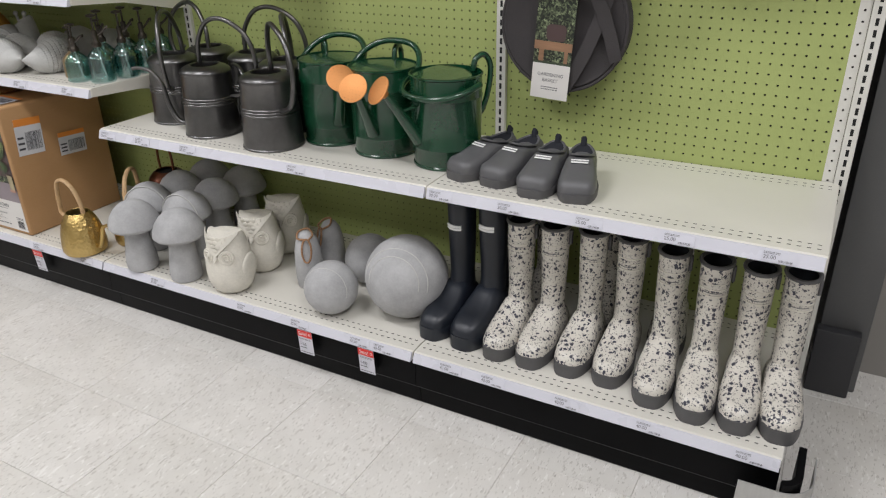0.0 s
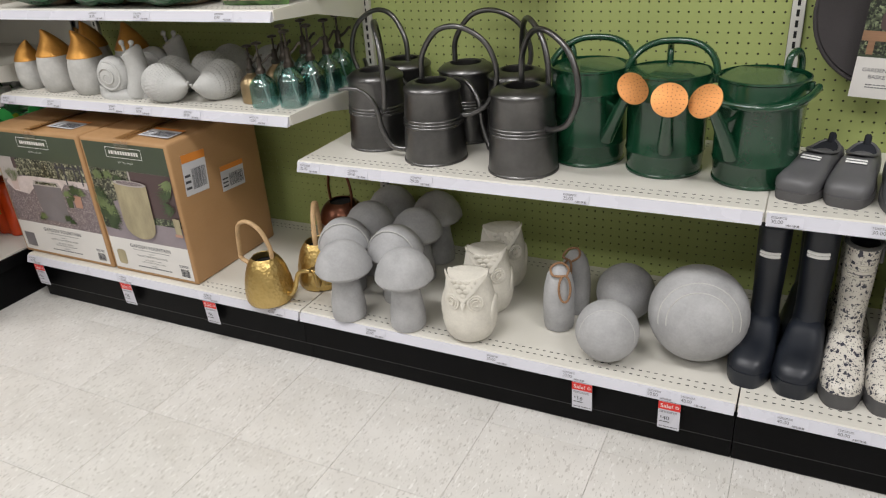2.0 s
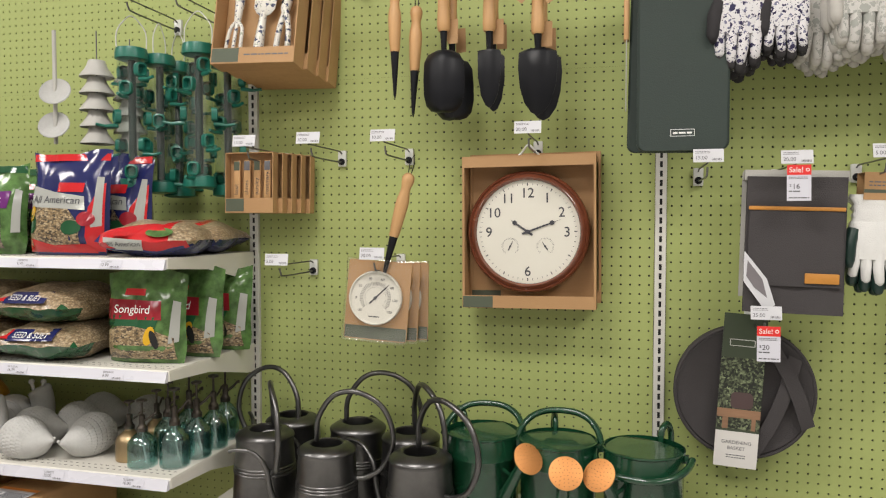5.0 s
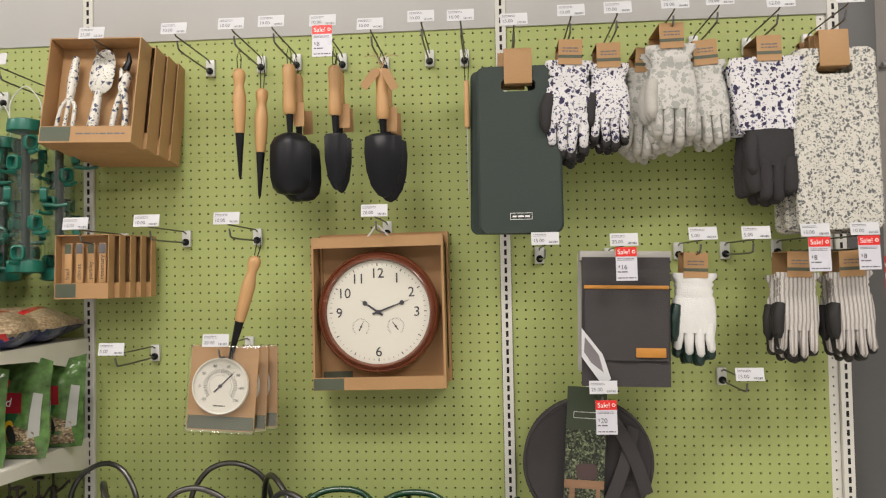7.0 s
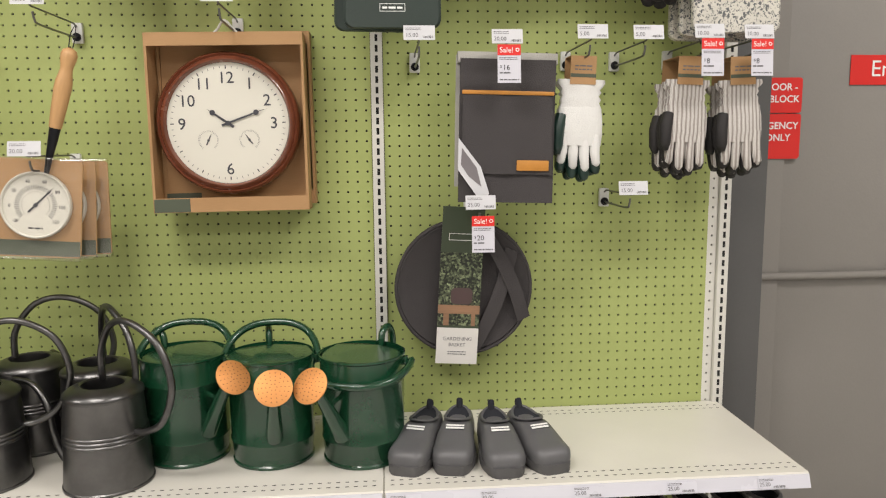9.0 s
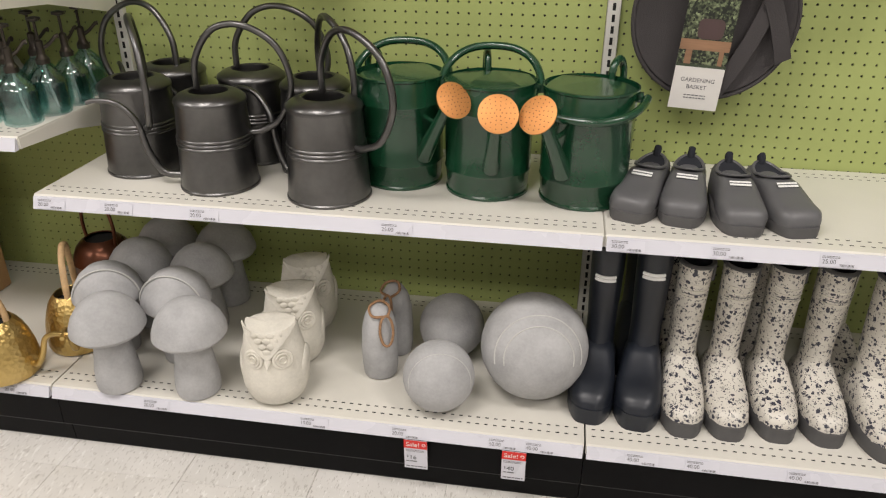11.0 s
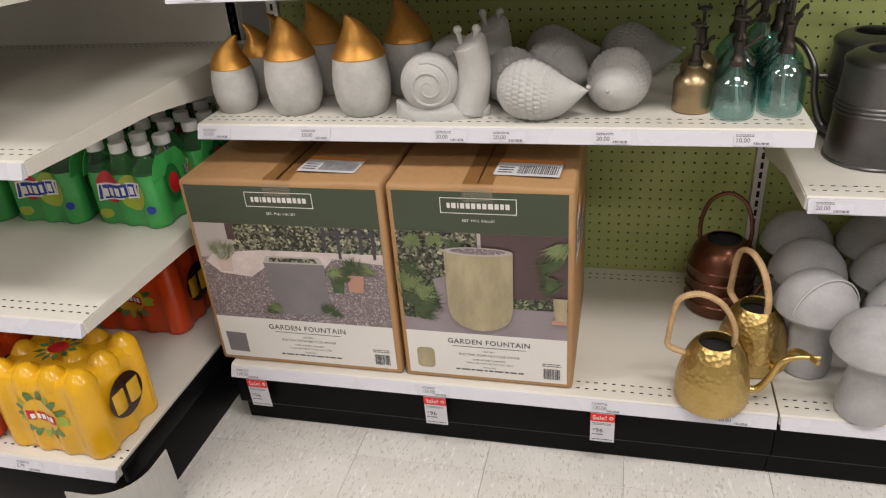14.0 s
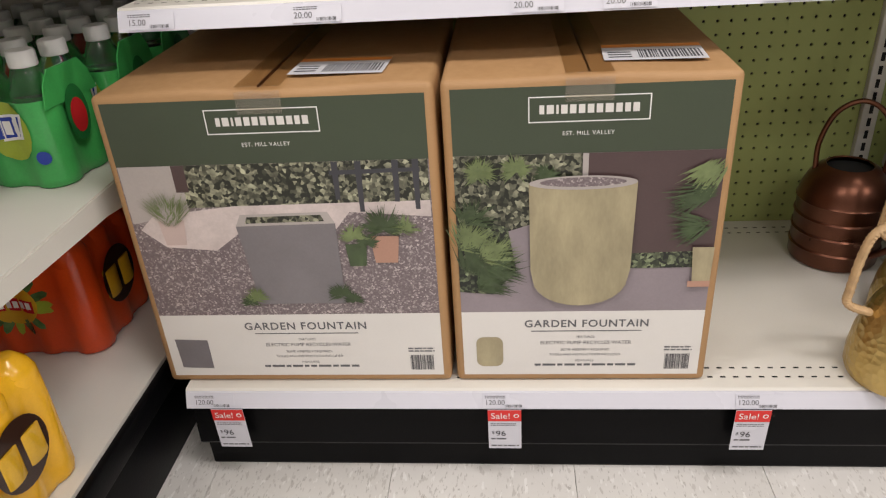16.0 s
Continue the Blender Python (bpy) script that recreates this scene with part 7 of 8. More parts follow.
# ---- round gardening basket ----
gb = thing("gardening_basket", "collapsed round charcoal canvas gardening basket with a printed card sleeve", "basket", "", pose(1.426, -0.070, 0.976))
bm = bmesh.new()
R = 0.172
out = [(R * math.cos(radians(a)), R * math.sin(radians(a))) for a in range(0, 360, 6)]
loft(bm, [[(x * k, y, z * k * (1.0 if z > 0 else 0.98)) for x, z in out] for y, k in ((0.045, 0.99), (0.012, 1.0), (0.0, 0.985), (-0.006, 0.95), (-0.002, 0.90), (0.004, 0.4))])
part("body", bm, M["canvas"], gb)
bm = bmesh.new()
tube(bm, [(R * 0.985 * math.cos(radians(a)), -0.002, R * 0.985 * math.sin(radians(a))) for a in range(0, 360, 6)], 0.0045, 8, True)
part("rim_piping", bm, M["canvas"], gb)
for s, (p, q) in enumerate((((0.120, 0.095), (0.005, -0.180)), ((0.035, 0.165), (0.150, -0.080)))):
    bm = bmesh.new()
    a, b = Vector((p[0], -0.010, p[1])), Vector((q[0], -0.016 - 0.003 * s, q[1]))
    d = (b - a).normalized()
    sd = Vector((-d.z, 0, d.x)) * 0.017
    rows = []
    for k in range(7):
        c = a.lerp(b, k / 6) + Vector((0.015 * math.sin(k / 6 * math.pi), -0.006 * math.sin(k / 6 * math.pi), 0))
        rows.append([c - sd, c + sd, c + sd + Vector((0, 0.003, 0)), c - sd + Vector((0, 0.003, 0))])
    loft(bm, rows)
    part("strap", bm, M["canvas"], gb, "charcoal webbing strap")
bm = bmesh.new()
sheet(bm, rect(-0.064, -0.190, 0.040, 0.205), 0.0015)
moved(bm, pose(0, -0.026, 0, 0, 3.5, 0))
sl = part("card_sleeve", bm, M["packgreen"], gb, "printed card sleeve", smooth=False)
S = pose(0, -0.026, 0, 0, 3.5, 0)
for nm, pts, dy, mt in (("print_photo", rect(-0.064, -0.092, 0.040, 0.092), 0.0006, M["shrub"]), ("print_table", rect(-0.064, -0.062, 0.040, -0.040), 0.0010, M["tableprint"]), ("print_bag", round_rect(-0.034, -0.038, 0.020, 0.004, 0.012), 0.0013, M["maroon"]), ("print_panel", rect(-0.064, -0.190, 0.040, -0.098), 0.0006, M["packwhite"]),
                        ("print_leg", rect(-0.050, -0.092, -0.036, -0.062), 0.0010, M["tableprint"]), ("print_leg", rect(0.020, -0.092, 0.030, -0.062), 0.0010, M["tableprint"])):
    d0 = decal(nm, pts, -dy, mt, sl)
    d0.matrix_basis = S
writing("GARDENING", 0.0125, M["greyink"], sl, S @ front(-0.012, -0.0012, -0.130))
writing("BASKET", 0.0125, M["greyink"], sl, S @ front(-0.012, -0.0012, -0.145))
for i, z in enumerate((-0.160, -0.166)):
    l0 = lines("small_print", -0.035, 0.011, [z], 0.0022, -0.0012, M["greyink"], sl, 3 + i)
    l0.matrix_basis = S
for a in (rect(-0.046, 0.122, 0.014, 0.1232), rect(-0.046, 0.138, 0.014, 0.1392), rect(-0.046, 0.122, -0.0448, 0.1392), rect(0.0128, 0.122, 0.014, 0.1392)):
    d0 = decal("mark_line", a, -0.0008, M["whiteink"], sl)
    d0.matrix_basis = S

# ---- printed film bags ----
def film_surface(name, rgb, rough=0.13, var=0.1, wrinkle=0.9, scale=8):
    m = surface(name, rgb, rough, var=var, scale=scale)
    nt = m.node_tree
    b = nt.nodes["Principled BSDF"]
    crease = nt.nodes.new("ShaderNodeTexNoise")
    crease.noise_type = "RIDGED_MULTIFRACTAL"
    crease.inputs["Scale"].default_value, crease.inputs["Detail"].default_value, crease.inputs["Distortion"].default_value = 13, 3, 0.6
    nt.links.new(coords(nt, (1, 1, 0.55), random_shift=True), crease.inputs["Vector"])
    bump(nt, b, crease.outputs["Fac"], wrinkle, 0.013)
    return m


def seed_material(name, lo, mid, hi, scale=150):
    m = bpy.data.materials.new(name)
    nt, nd, ln, b = nodes_of(m)
    vo = nt.nodes.new("ShaderNodeTexVoronoi")
    vo.inputs["Scale"].default_value = scale
    ln.new(coords(nt, (1, 1, 1.6), random_shift=True), vo.inputs["Vector"])
    sep = nt.nodes.new("ShaderNodeSeparateColor")
    ln.new(vo.outputs["Color"], sep.inputs[0])
    col = ramp(nt, sep.outputs[0], [(0.1, lo), (0.5, mid), (0.9, hi)])
    edge = ramp(nt, vo.outputs["Distance"], [(0.2, (1, 1, 1)), (0.7, (0.55, 0.55, 0.55))])
    ln.new(mix(nt, 1.0, col, edge, "MULTIPLY"), b.inputs["Base Color"])
    b.inputs["Roughness"].default_value = 0.28
    bump(nt, b, noise_tex(nt, coords(nt), 26, 4, 0.6), 0.4, 0.006)
    return m


M["f_green"] = film_surface("green_leaf_print_film", (0.085, 0.175, 0.05), var=0.7, scale=30)
M["f_dgreen"] = film_surface("dark_green_film", (0.018, 0.085, 0.035), var=0.3)
M["f_navy"] = film_surface("navy_film", (0.018, 0.022, 0.10), var=0.15)
M["f_red"] = film_surface("red_film", (0.50, 0.018, 0.022), var=0.15)
M["f_maroon"] = film_surface("crimson_film", (0.30, 0.02, 0.03), var=0.15)
M["f_purple"] = film_surface("purple_film", (0.15, 0.03, 0.17), var=0.15)
M["f_white"] = film_surface("white_film", (0.40, 0.41, 0.38), var=0.05)
M["f_yellow"] = film_surface("yellow_print", (0.62, 0.36, 0.02), var=0.2)
M["f_black"] = film_surface("black_print", (0.02, 0.02, 0.02), var=0.2)
M["f_sky"] = film_surface("pale_print", (0.45, 0.48, 0.40), var=0.2)
M["seed"] = seed_material("mixed_seed", (0.06, 0.045, 0.03), (0.36, 0.25, 0.13), (0.55, 0.44, 0.28))
M["seedpale"] = seed_material("pale_seed", (0.26, 0.18, 0.10), (0.40, 0.29, 0.17), (0.53, 0.42, 0.28))
M["seeddark"] = seed_material("dark_seed", (0.02, 0.018, 0.016), (0.12, 0.09, 0.07), (0.42, 0.35, 0.26), 110)


def mapped(name, pts, fn, material, parent, lift=0.0012, step=0.02, label=""):
    """A print that follows a curved front: fn(x, z) gives its y."""
    bm = bmesh.new()
    bm.faces.new([bm.verts.new((x, 0, z)) for x, z in pts])
    for ax, k in ((Vector((1, 0, 0)), 0), (Vector((0, 0, 1)), 1)):
        lo, hi = min(p[k] for p in pts), max(p[k] for p in pts)
        c = lo + step
        while c < hi - 1e-4:
            bmesh.ops.bisect_plane(bm, geom=bm.verts[:] + bm.edges[:] + bm.faces[:], plane_co=ax * c, plane_no=ax)
            c += step
    for v in bm.verts:
        v.co.y = fn(v.co.x, v.co.z) - lift
    return part(name, bm, material, parent, label)


def mapped_text(txt, size, material, parent, cx, cz, fn, lift=0.0022, ry=0.0):
    me = text_mesh(txt, size, material).copy()
    rot = Matrix.Rotation(radians(ry), 3, "Y")
    for v in me.vertices:
        p = rot @ Vector((v.co.x, 0, v.co.y))
        x, z = cx + p.x, cz + p.z
        v.co = (x, fn(x, z) - lift, z)
    return shared("writing", me, parent)


def pouch(w, h, t, flat_top=0.9, seed=1):
    """A standing filled bag: fat below, pinched to a seal above. Returns its mesh and its front."""
    r = random.Random(seed)
    ph = [r.uniform(0, 6) for _ in range(4)]

    def half(x, z):
        u, v = min(1, abs(2 * x / w)), max(0, min(1, z / h))
        body = t / 2 * (1 - u ** 3.2) ** 0.8 * (1 - v ** 2.6) ** 0.9 * (0.35 + 0.65 * min(1, v * 6))
        return body + 0.0034 * math.sin(38 * x + ph[0]) * math.sin(29 * z + ph[1]) * (1 - v) + 0.0034 * v * math.sin(60 * x + 14 * z + ph[2]) + 0.0055 * (abs(math.sin(21 * x + 13 * z + ph[3])) - 0.5) * (1 - u ** 4)

    bm = bmesh.new()
    nx, nz = 20, 22
    grid = {}
    for s in (-1, 1):
        for i in range(nx + 1):
            for j in range(nz + 1):
                x, z = -w / 2 + w * i / nx, h * j / nz
                if s == 1 and (i in (0, nx)):
                    grid[(s, i, j)] = grid[(-1, i, j)]
                    continue
                edge = (1 - 0.05 * math.sin(math.pi * j / nz)) * (0.91 + 0.09 * min(1, 6 * j / nz)) + 0.012 * math.sin(9 * j / nz + ph[0])
                zz = z + 0.011 * math.sin(24 * x + ph[3]) * (j / nz) ** 6
                grid[(s, i, j)] = bm.verts.new((x * edge, s * max(0.0008, half(x, z)), zz))
    for s in (-1, 1):
        for i in range(nx):
            for j in range(nz):
                q = [grid[(s, i, j)], grid[(s, i + 1, j)], grid[(s, i + 1, j + 1)], grid[(s, i, j + 1)]]
                bm.faces.new(q if s == -1 else q[::-1])
    return bm, lambda x, z: -max(0.0008, half(x, z))


def bag_thing(label, m, group):
    return thing("seed_bag", label, "seed bag", group, m)


def ellipse(cx, cz, rx, rz, n=20, a=0.0):
    c, s = math.cos(radians(a)), math.sin(radians(a))
    return [(cx + rx * math.cos(2 * math.pi * i / n) * c - rz * math.sin(2 * math.pi * i / n) * s, cz + rx * math.cos(2 * math.pi * i / n) * s + rz * math.sin(2 * math.pi * i / n) * c) for i in range(n)]


def songbird(m, seed):
    ob = bag_thing("green film bag of mixed bird seed with a red banner", m, "green seed bags")
    w, h, t = 0.240, 0.250, 0.110
    bm, fn = pouch(w, h, t, seed=seed)
    part("film", bm, M["f_green"], ob)
    mapped("seed_window", [(-0.100, 0.012), (0.100, 0.012), (0.096, 0.070), (0.03, 0.098), (-0.05, 0.102), (-0.096, 0.088)], fn, M["seed"], ob)
    mapped("print_field", [(-0.096, 0.100), (-0.01, 0.100), (0.05, 0.090), (0.06, 0.125), (-0.096, 0.130)], fn, M["f_dgreen"], ob, 0.0016)
    mapped("banner", [(-0.100, 0.118), (0.066, 0.118), (0.060, 0.168), (-0.104, 0.172)], fn, M["f_maroon"], ob, 0.0020, label="crimson banner")
    mapped("small_banner", rect(-0.052, 0.182, 0.014, 0.200), fn, M["f_red"], ob, 0.0020)
    mapped_text("Songbird", 0.031, M["whiteink"], ob, -0.020, 0.135, fn, 0.0034)
    mapped("print_bird", ellipse(0.036, 0.076, 0.014, 0.026, a=-18), fn, M["f_yellow"], ob, 0.0030)
    mapped("print_wing", ellipse(0.050, 0.066, 0.010, 0.026, a=20), fn, M["f_black"], ob, 0.0036)
    mapped("side_panel", [(0.084, 0.055), (0.106, 0.06), (0.108, 0.165), (0.090, 0.17)], fn, M["f_white"], ob, 0.0020)
    return ob


Z2, Z3 = SHELF_A[1], SHELF_A[2]
songbird(pose(-0.135, -0.345, Z2, -3, 0, 3), 1)
songbird(pose(-0.085, -0.225, Z2, -3, 0, -8), 2)
songbird(pose(-0.070, -0.115, Z2, -3, 0, 5), 3)


def pillow(m, seed, kind, label):
    """A filled bag lying on its back: long along x, its printed side up and forward."""
    ob = bag_thing(label, m, "flat seed bags")
    r = random.Random(seed)
    L, D, T = (0.275, 0.30, 0.112) if kind == "suet" else (0.262, 0.24, 0.100)
    ph = [r.uniform(0, 6) for _ in range(3)]

    def height(x, y):
        u, v = min(1, abs(2 * x / L)), min(1, abs(2 * y / D))
        return T / 2 * (1 - u ** 2.6) ** 0.62 * (1 - v ** 2.6) ** 0.55 + 0.0042 * math.sin(45 * x + ph[0]) * math.sin(30 * y + ph[1]) + 0.0050 * (abs(math.sin(26 * x + 17 * y + ph[2])) - 0.5)

    bm = bmesh.new()
    nx, ny = 22, 18
    grid = {}
    for s in (-1, 1):
        for i in range(nx + 1):
            for j in range(ny + 1):
                x, y = -L / 2 + L * i / nx, -D / 2 + D * j / ny
                if s == 1 and (i in (0, nx) or j in (0, ny)):
                    grid[(s, i, j)] = grid[(-1, i, j)]
                    continue
                hz = max(0.0008, height(x, y))
                z = T * 0.46 + (hz if s == 1 else -min(hz, T * 0.455))
                grid[(s, i, j)] = bm.verts.new((x, y, z))
    for s in (-1, 1):
        for i in range(nx):
            for j in range(ny):
                q = [grid[(s, i, j)], grid[(s, i + 1, j)], grid[(s, i + 1, j + 1)], grid[(s, i, j + 1)]]
                bm.faces.new(q if s == 1 else q[::-1])
    for f in bm.faces:
        c = f.calc_center_median()
        # printed ends and front band in the film's own colours
        if kind == "suet":
            f.material_index = 1 if (c.y < -D * 0.30 + 0.018 * math.sin(34 * c.x + seed) and c.z < T * 0.50) else 0
        else:
            f.material_index = 0 if c.x > L * 0.24 and c.z > T * 0.4 else (2 if c.z < T * 0.28 or c.x < -L * 0.44 or c.x > L * 0.42 else (1 if (c.y < -D * 0.36 and c.z < T * 0.9) or abs(c.x - L * 0.2) < 0.02 else 0))
    part("film", bm, [M["seedpale"], M["f_dgreen"]] if kind == "suet" else [M["seedpale"], M["f_red"], M["f_navy"]], ob)

    def fr(x, z):
        """The bag's forward face at height z."""
        u = min(0.999, abs(2 * x / L))
        k = max(0.02, min(1.0, abs(z - T * 0.46) / (T / 2 * (1 - u ** 2.6) ** 0.62 + 1e-6)))
        v = max(0.0, 1 - min(1, k) ** (1 / 0.55)) ** (1 / 2.6)
        return -D / 2 * v

    if kind == "suet":
        mapped("banner", [(-0.075, 0.060), (0.070, 0.064), (0.066, 0.092), (-0.070, 0.088)], fr, M["f_navy"], ob, 0.004, 0.012, "navy banner")
        mapped("small_banner", rect(-0.105, 0.066, -0.070, 0.086), fr, M["f_red"], ob, 0.004, 0.012)
        mapped_text("SEED & SUET", 0.019, M["whiteink"], ob, -0.002, 0.070, fr, 0.0062)
    else:
        mapped("banner", [(-0.105, 0.022), (-0.010, 0.018), (-0.006, 0.046), (-0.108, 0.054)], fr, M["f_white"], ob, 0.004, 0.012, "white banner")
        mapped_text("All American", 0.017, M["ink"], ob, -0.056, 0.030, fr, 0.0062)
        mapped("small_banner", rect(-0.085, 0.056, -0.045, 0.068), fr, M["f_red"], ob, 0.004, 0.012)
        mapped("print_leaf", ellipse(0.035, 0.066, 0.035, 0.012), fr, M["f_green"], ob, 0.004, 0.012)
    return ob


for k, (x, y, z, rz) in enumerate(((-0.425, -0.305, Z2, 2), (-0.430, -0.300, Z2 + 0.100, -4), (-0.690, -0.300, Z2, -3), (-0.685, -0.295, Z2 + 0.100, 5), (-0.960, -0.300, Z2, 3), (-0.955, -0.290, Z2 + 0.100, -2))):
    pillow(pose(x, y, z, 0, 0, rz), 10 + k, "suet", "film bag of pale seed with a navy banner lying flat")
pillow(pose(-0.105, -0.315, Z3, 0, 0, 14), 30, "blend", "red and navy film bag of bird seed lying flat")
pillow(pose(-0.115, -0.150, Z3, 0, 0, 6), 31, "blend", "red and navy film bag of bird seed lying flat")


def blend_bag(m, seed):
    ob = bag_thing("navy and red film bag of bird seed with a white banner", m, "navy seed bags")
    w, h, t = 0.250, 0.285, 0.115
    bm, fn = pouch(w, h, t, seed=seed)
    part("film", bm, M["f_navy"], ob)
    mapped("print_seal", rect(-0.120, 0.262, 0.120, 0.283), fn, M["f_red"], ob, 0.0016)
    mapped("print_side", [(0.078, 0.010), (0.116, 0.010), (0.116, 0.200), (0.104, 0.190), (0.080, 0.13)], fn, M["f_red"], ob, 0.0014)
    mapped("side_panel", [(0.090, 0.075), (0.112, 0.080), (0.112, 0.215), (0.096, 0.215)], fn, M["f_white"], ob, 0.0024)
    mapped("seed_window", [(-0.112, 0.020), (0.060, 0.014), (0.066, 0.080), (0.02, 0.135), (-0.06, 0.140), (-0.112, 0.110)], fn, M["seed"], ob, 0.0016)
    mapped("print_swoosh", [(-0.116, 0.008), (0.100, 0.006), (0.080, 0.030), (-0.02, 0.026), (-0.116, 0.050)], fn, M["f_red"], ob, 0.0024)
    mapped("banner", [(-0.108, 0.132), (0.074, 0.122), (0.066, 0.160), (-0.02, 0.172), (-0.100, 0.192)], fn, M["f_white"], ob, 0.0024, label="white banner")
    mapped_text("All American", 0.029, M["ink"], ob, -0.016, 0.141, fn, 0.0040, 2)
    mapped("small_banner", rect(-0.010, 0.172, 0.062, 0.198), fn, M["f_red"], ob, 0.0024)
    mapped("print_leaf", ellipse(0.040, 0.074, 0.030, 0.020), fn, M["f_dgreen"], ob, 0.0030)
    mapped("print_leaf", ellipse(-0.090, 0.084, 0.020, 0.026), fn, M["f_dgreen"], ob, 0.0030)
    mapped("print_bird", ellipse(-0.090, 0.112, 0.013, 0.022, a=-15), fn, M["f_yellow"], ob, 0.0036)
    mapped("print_flower", ellipse(0.078, 0.098, 0.022, 0.020), fn, M["f_maroon"], ob, 0.0036)
    return ob


blend_bag(pose(-0.375, -0.345, Z3, -4, 0, 2), 5)
blend_bag(pose(-0.325, -0.215, Z3, -4, 0, -6), 6)


def fruit_bag(m, seed):
    ob = bag_thing("green film bag of nut bird food with a purple banner", m, "nut and fruit bags")
    w, h, t = 0.230, 0.255, 0.110
    bm, fn = pouch(w, h, t, seed=seed)
    part("film", bm, M["f_green"], ob)
    mapped("seed_window", [(-0.102, 0.016), (0.064, 0.016), (0.060, 0.105), (-0.03, 0.115), (-0.102, 0.105)], fn, M["seeddark"], ob)
    mapped("print_seal", rect(-0.108, 0.232, 0.108, 0.253), fn, M["f_dgreen"], ob, 0.0016)
    mapped("banner", [(-0.105, 0.128), (0.076, 0.128), (0.082, 0.178), (-0.100, 0.168)], fn, M["f_purple"], ob, 0.0022, label="purple banner")
    mapped("small_banner", rect(-0.025, 0.186, 0.035, 0.204), fn, M["f_maroon"], ob, 0.0022)
    mapped_text("Nut & Fruit", 0.030, M["whiteink"], ob, -0.012, 0.144, fn, 0.0036)
    mapped("print_bird", ellipse(0.030, 0.095, 0.017, 0.036, a=-10), fn, M["f_black"], ob, 0.0030)
    mapped("side_panel", [(0.086, 0.060), (0.104, 0.062), (0.104, 0.180), (0.090, 0.185)], fn, M["f_white"], ob, 0.0022)
    return ob


fruit_bag(pose(-0.640, -0.345, Z3, -4, 0, 3), 8)
fruit_bag(pose(-0.620, -0.225, Z3, -4, 0, -5), 9)
fruit_bag(pose(-0.905, -0.345, Z3, -4, 0, -3), 12)


# ---- bird feeders on long hooks ----
M["feedergreen"] = surface("teal_green_plastic", (0.008, 0.135, 0.095), 0.35, var=0.1, scale=12)
M["feedertube"] = clear_film("clear_feeder_tube", (0.88, 0.92, 0.90), 0.14, 0.06)


def tube_feeder(m):
    ob = thing("bird_feeder", "clear tube bird feeder with green plastic perches", "bird feeder", "tube bird feeders", m)
    H, R = 0.41, 0.040
    bm = bmesh.new()
    lathe(bm, [(R, 0.02), (R, H - 0.02)], 28, cap0=False, cap1=False)
    t = part("tube", bm, M["feedertube"], ob, "clear plastic tube")
    t.visible_shadow = False
    for nm, z in (("base", 0.0), ("cap", H - 0.03)):
        bm = bmesh.new()
        lathe(bm, [(R * 0.8, z), (R + 0.006, z + 0.004), (R + 0.006, z + 0.020), (R + 0.003, z + 0.034), (R * 0.5, z + 0.040)], 28)
        part(nm, bm, M["feedergreen"], ob)
    bm = bmesh.new()
    lathe(bm, [(0.011, 0.03), (0.011, H - 0.03)], 12)
    part("inner_core", bm, M["greenlatex"], ob, "dark green inner core")
    for k, z in enumerate((0.055, 0.135, 0.215, 0.295, 0.350)):
        for s in (0, 180):
            a = k * 55 + s
            bm = bmesh.new()
            n = len(bm.verts)
            loft(bm, [[(x * q, yy, zz * q) for x, zz in round_rect(-0.017, -0.020, 0.017, 0.020, 0.012)] for yy, q in ((-R + 0.006, 1.0), (-R - 0.010, 1.0), (-R - 0.012, 0.75), (-R + 0.004, 0.6))], cap0=False)
            tube(bm, [(0, -R, -0.026), (0, -R - 0.035, -0.030), (0, -R - 0.060, -0.026)], [0.007, 0.0045, 0.0045], 8)
            moved(bm, pose(0, 0, z, 0, 0, a))
            part("perch_port", bm, M["feedergreen"], ob)
    bm = bmesh.new()
    tube(bm, spline([(-R, 0, H - 0.01), (-R, 0, H + 0.05), (-0.02, 0, H + 0.085), (0, 0, H + 0.10), (0.02, 0, H + 0.085), (R, 0, H + 0.05), (R, 0, H - 0.01)], 5), 0.0018, 8)
    part("bail_wire", bm, M["clear"], ob, "thin wire bail")
    return ob


tf = tube_feeder(pose(-0.076, -0.175, 1.511, 0, 0, 10))
repeat(tf, [pose(-0.036, -0.085, 1.489, 0, 0, 70), pose(-0.280, -0.200, 1.504, 0, 0, 30), pose(-0.243, -0.120, 1.499, 0, 0, 100), pose(-0.223, -0.055, 1.489, 0, 0, 150)])

M["greyplastic"] = surface("pale_grey_plastic", (0.45, 0.44, 0.41), 0.5, var=0.06)


def pagoda(m):
    ob = thing("hanging_baffle", "hanging column of stacked pale grey plastic cones", "bird feeder", "stacked cone hangers", m)
    for k in range(5):
        bm = bmesh.new()
        z = 0.05 * k
        lathe(bm, [(0.050, z), (0.049, z + 0.004), (0.030, z + 0.030), (0.024, z + 0.050), (0.021, z + 0.050), (0.046, z)], 24, cap0=False, cap1=False)
        part("cone", bm, M["greyplastic"], ob)
    bm = bmesh.new()
    tube(bm, [(0, 0, 0.0), (0, 0, 0.34)], 0.002, 6)
    part("wire", bm, M["zinc"], ob)
    return ob


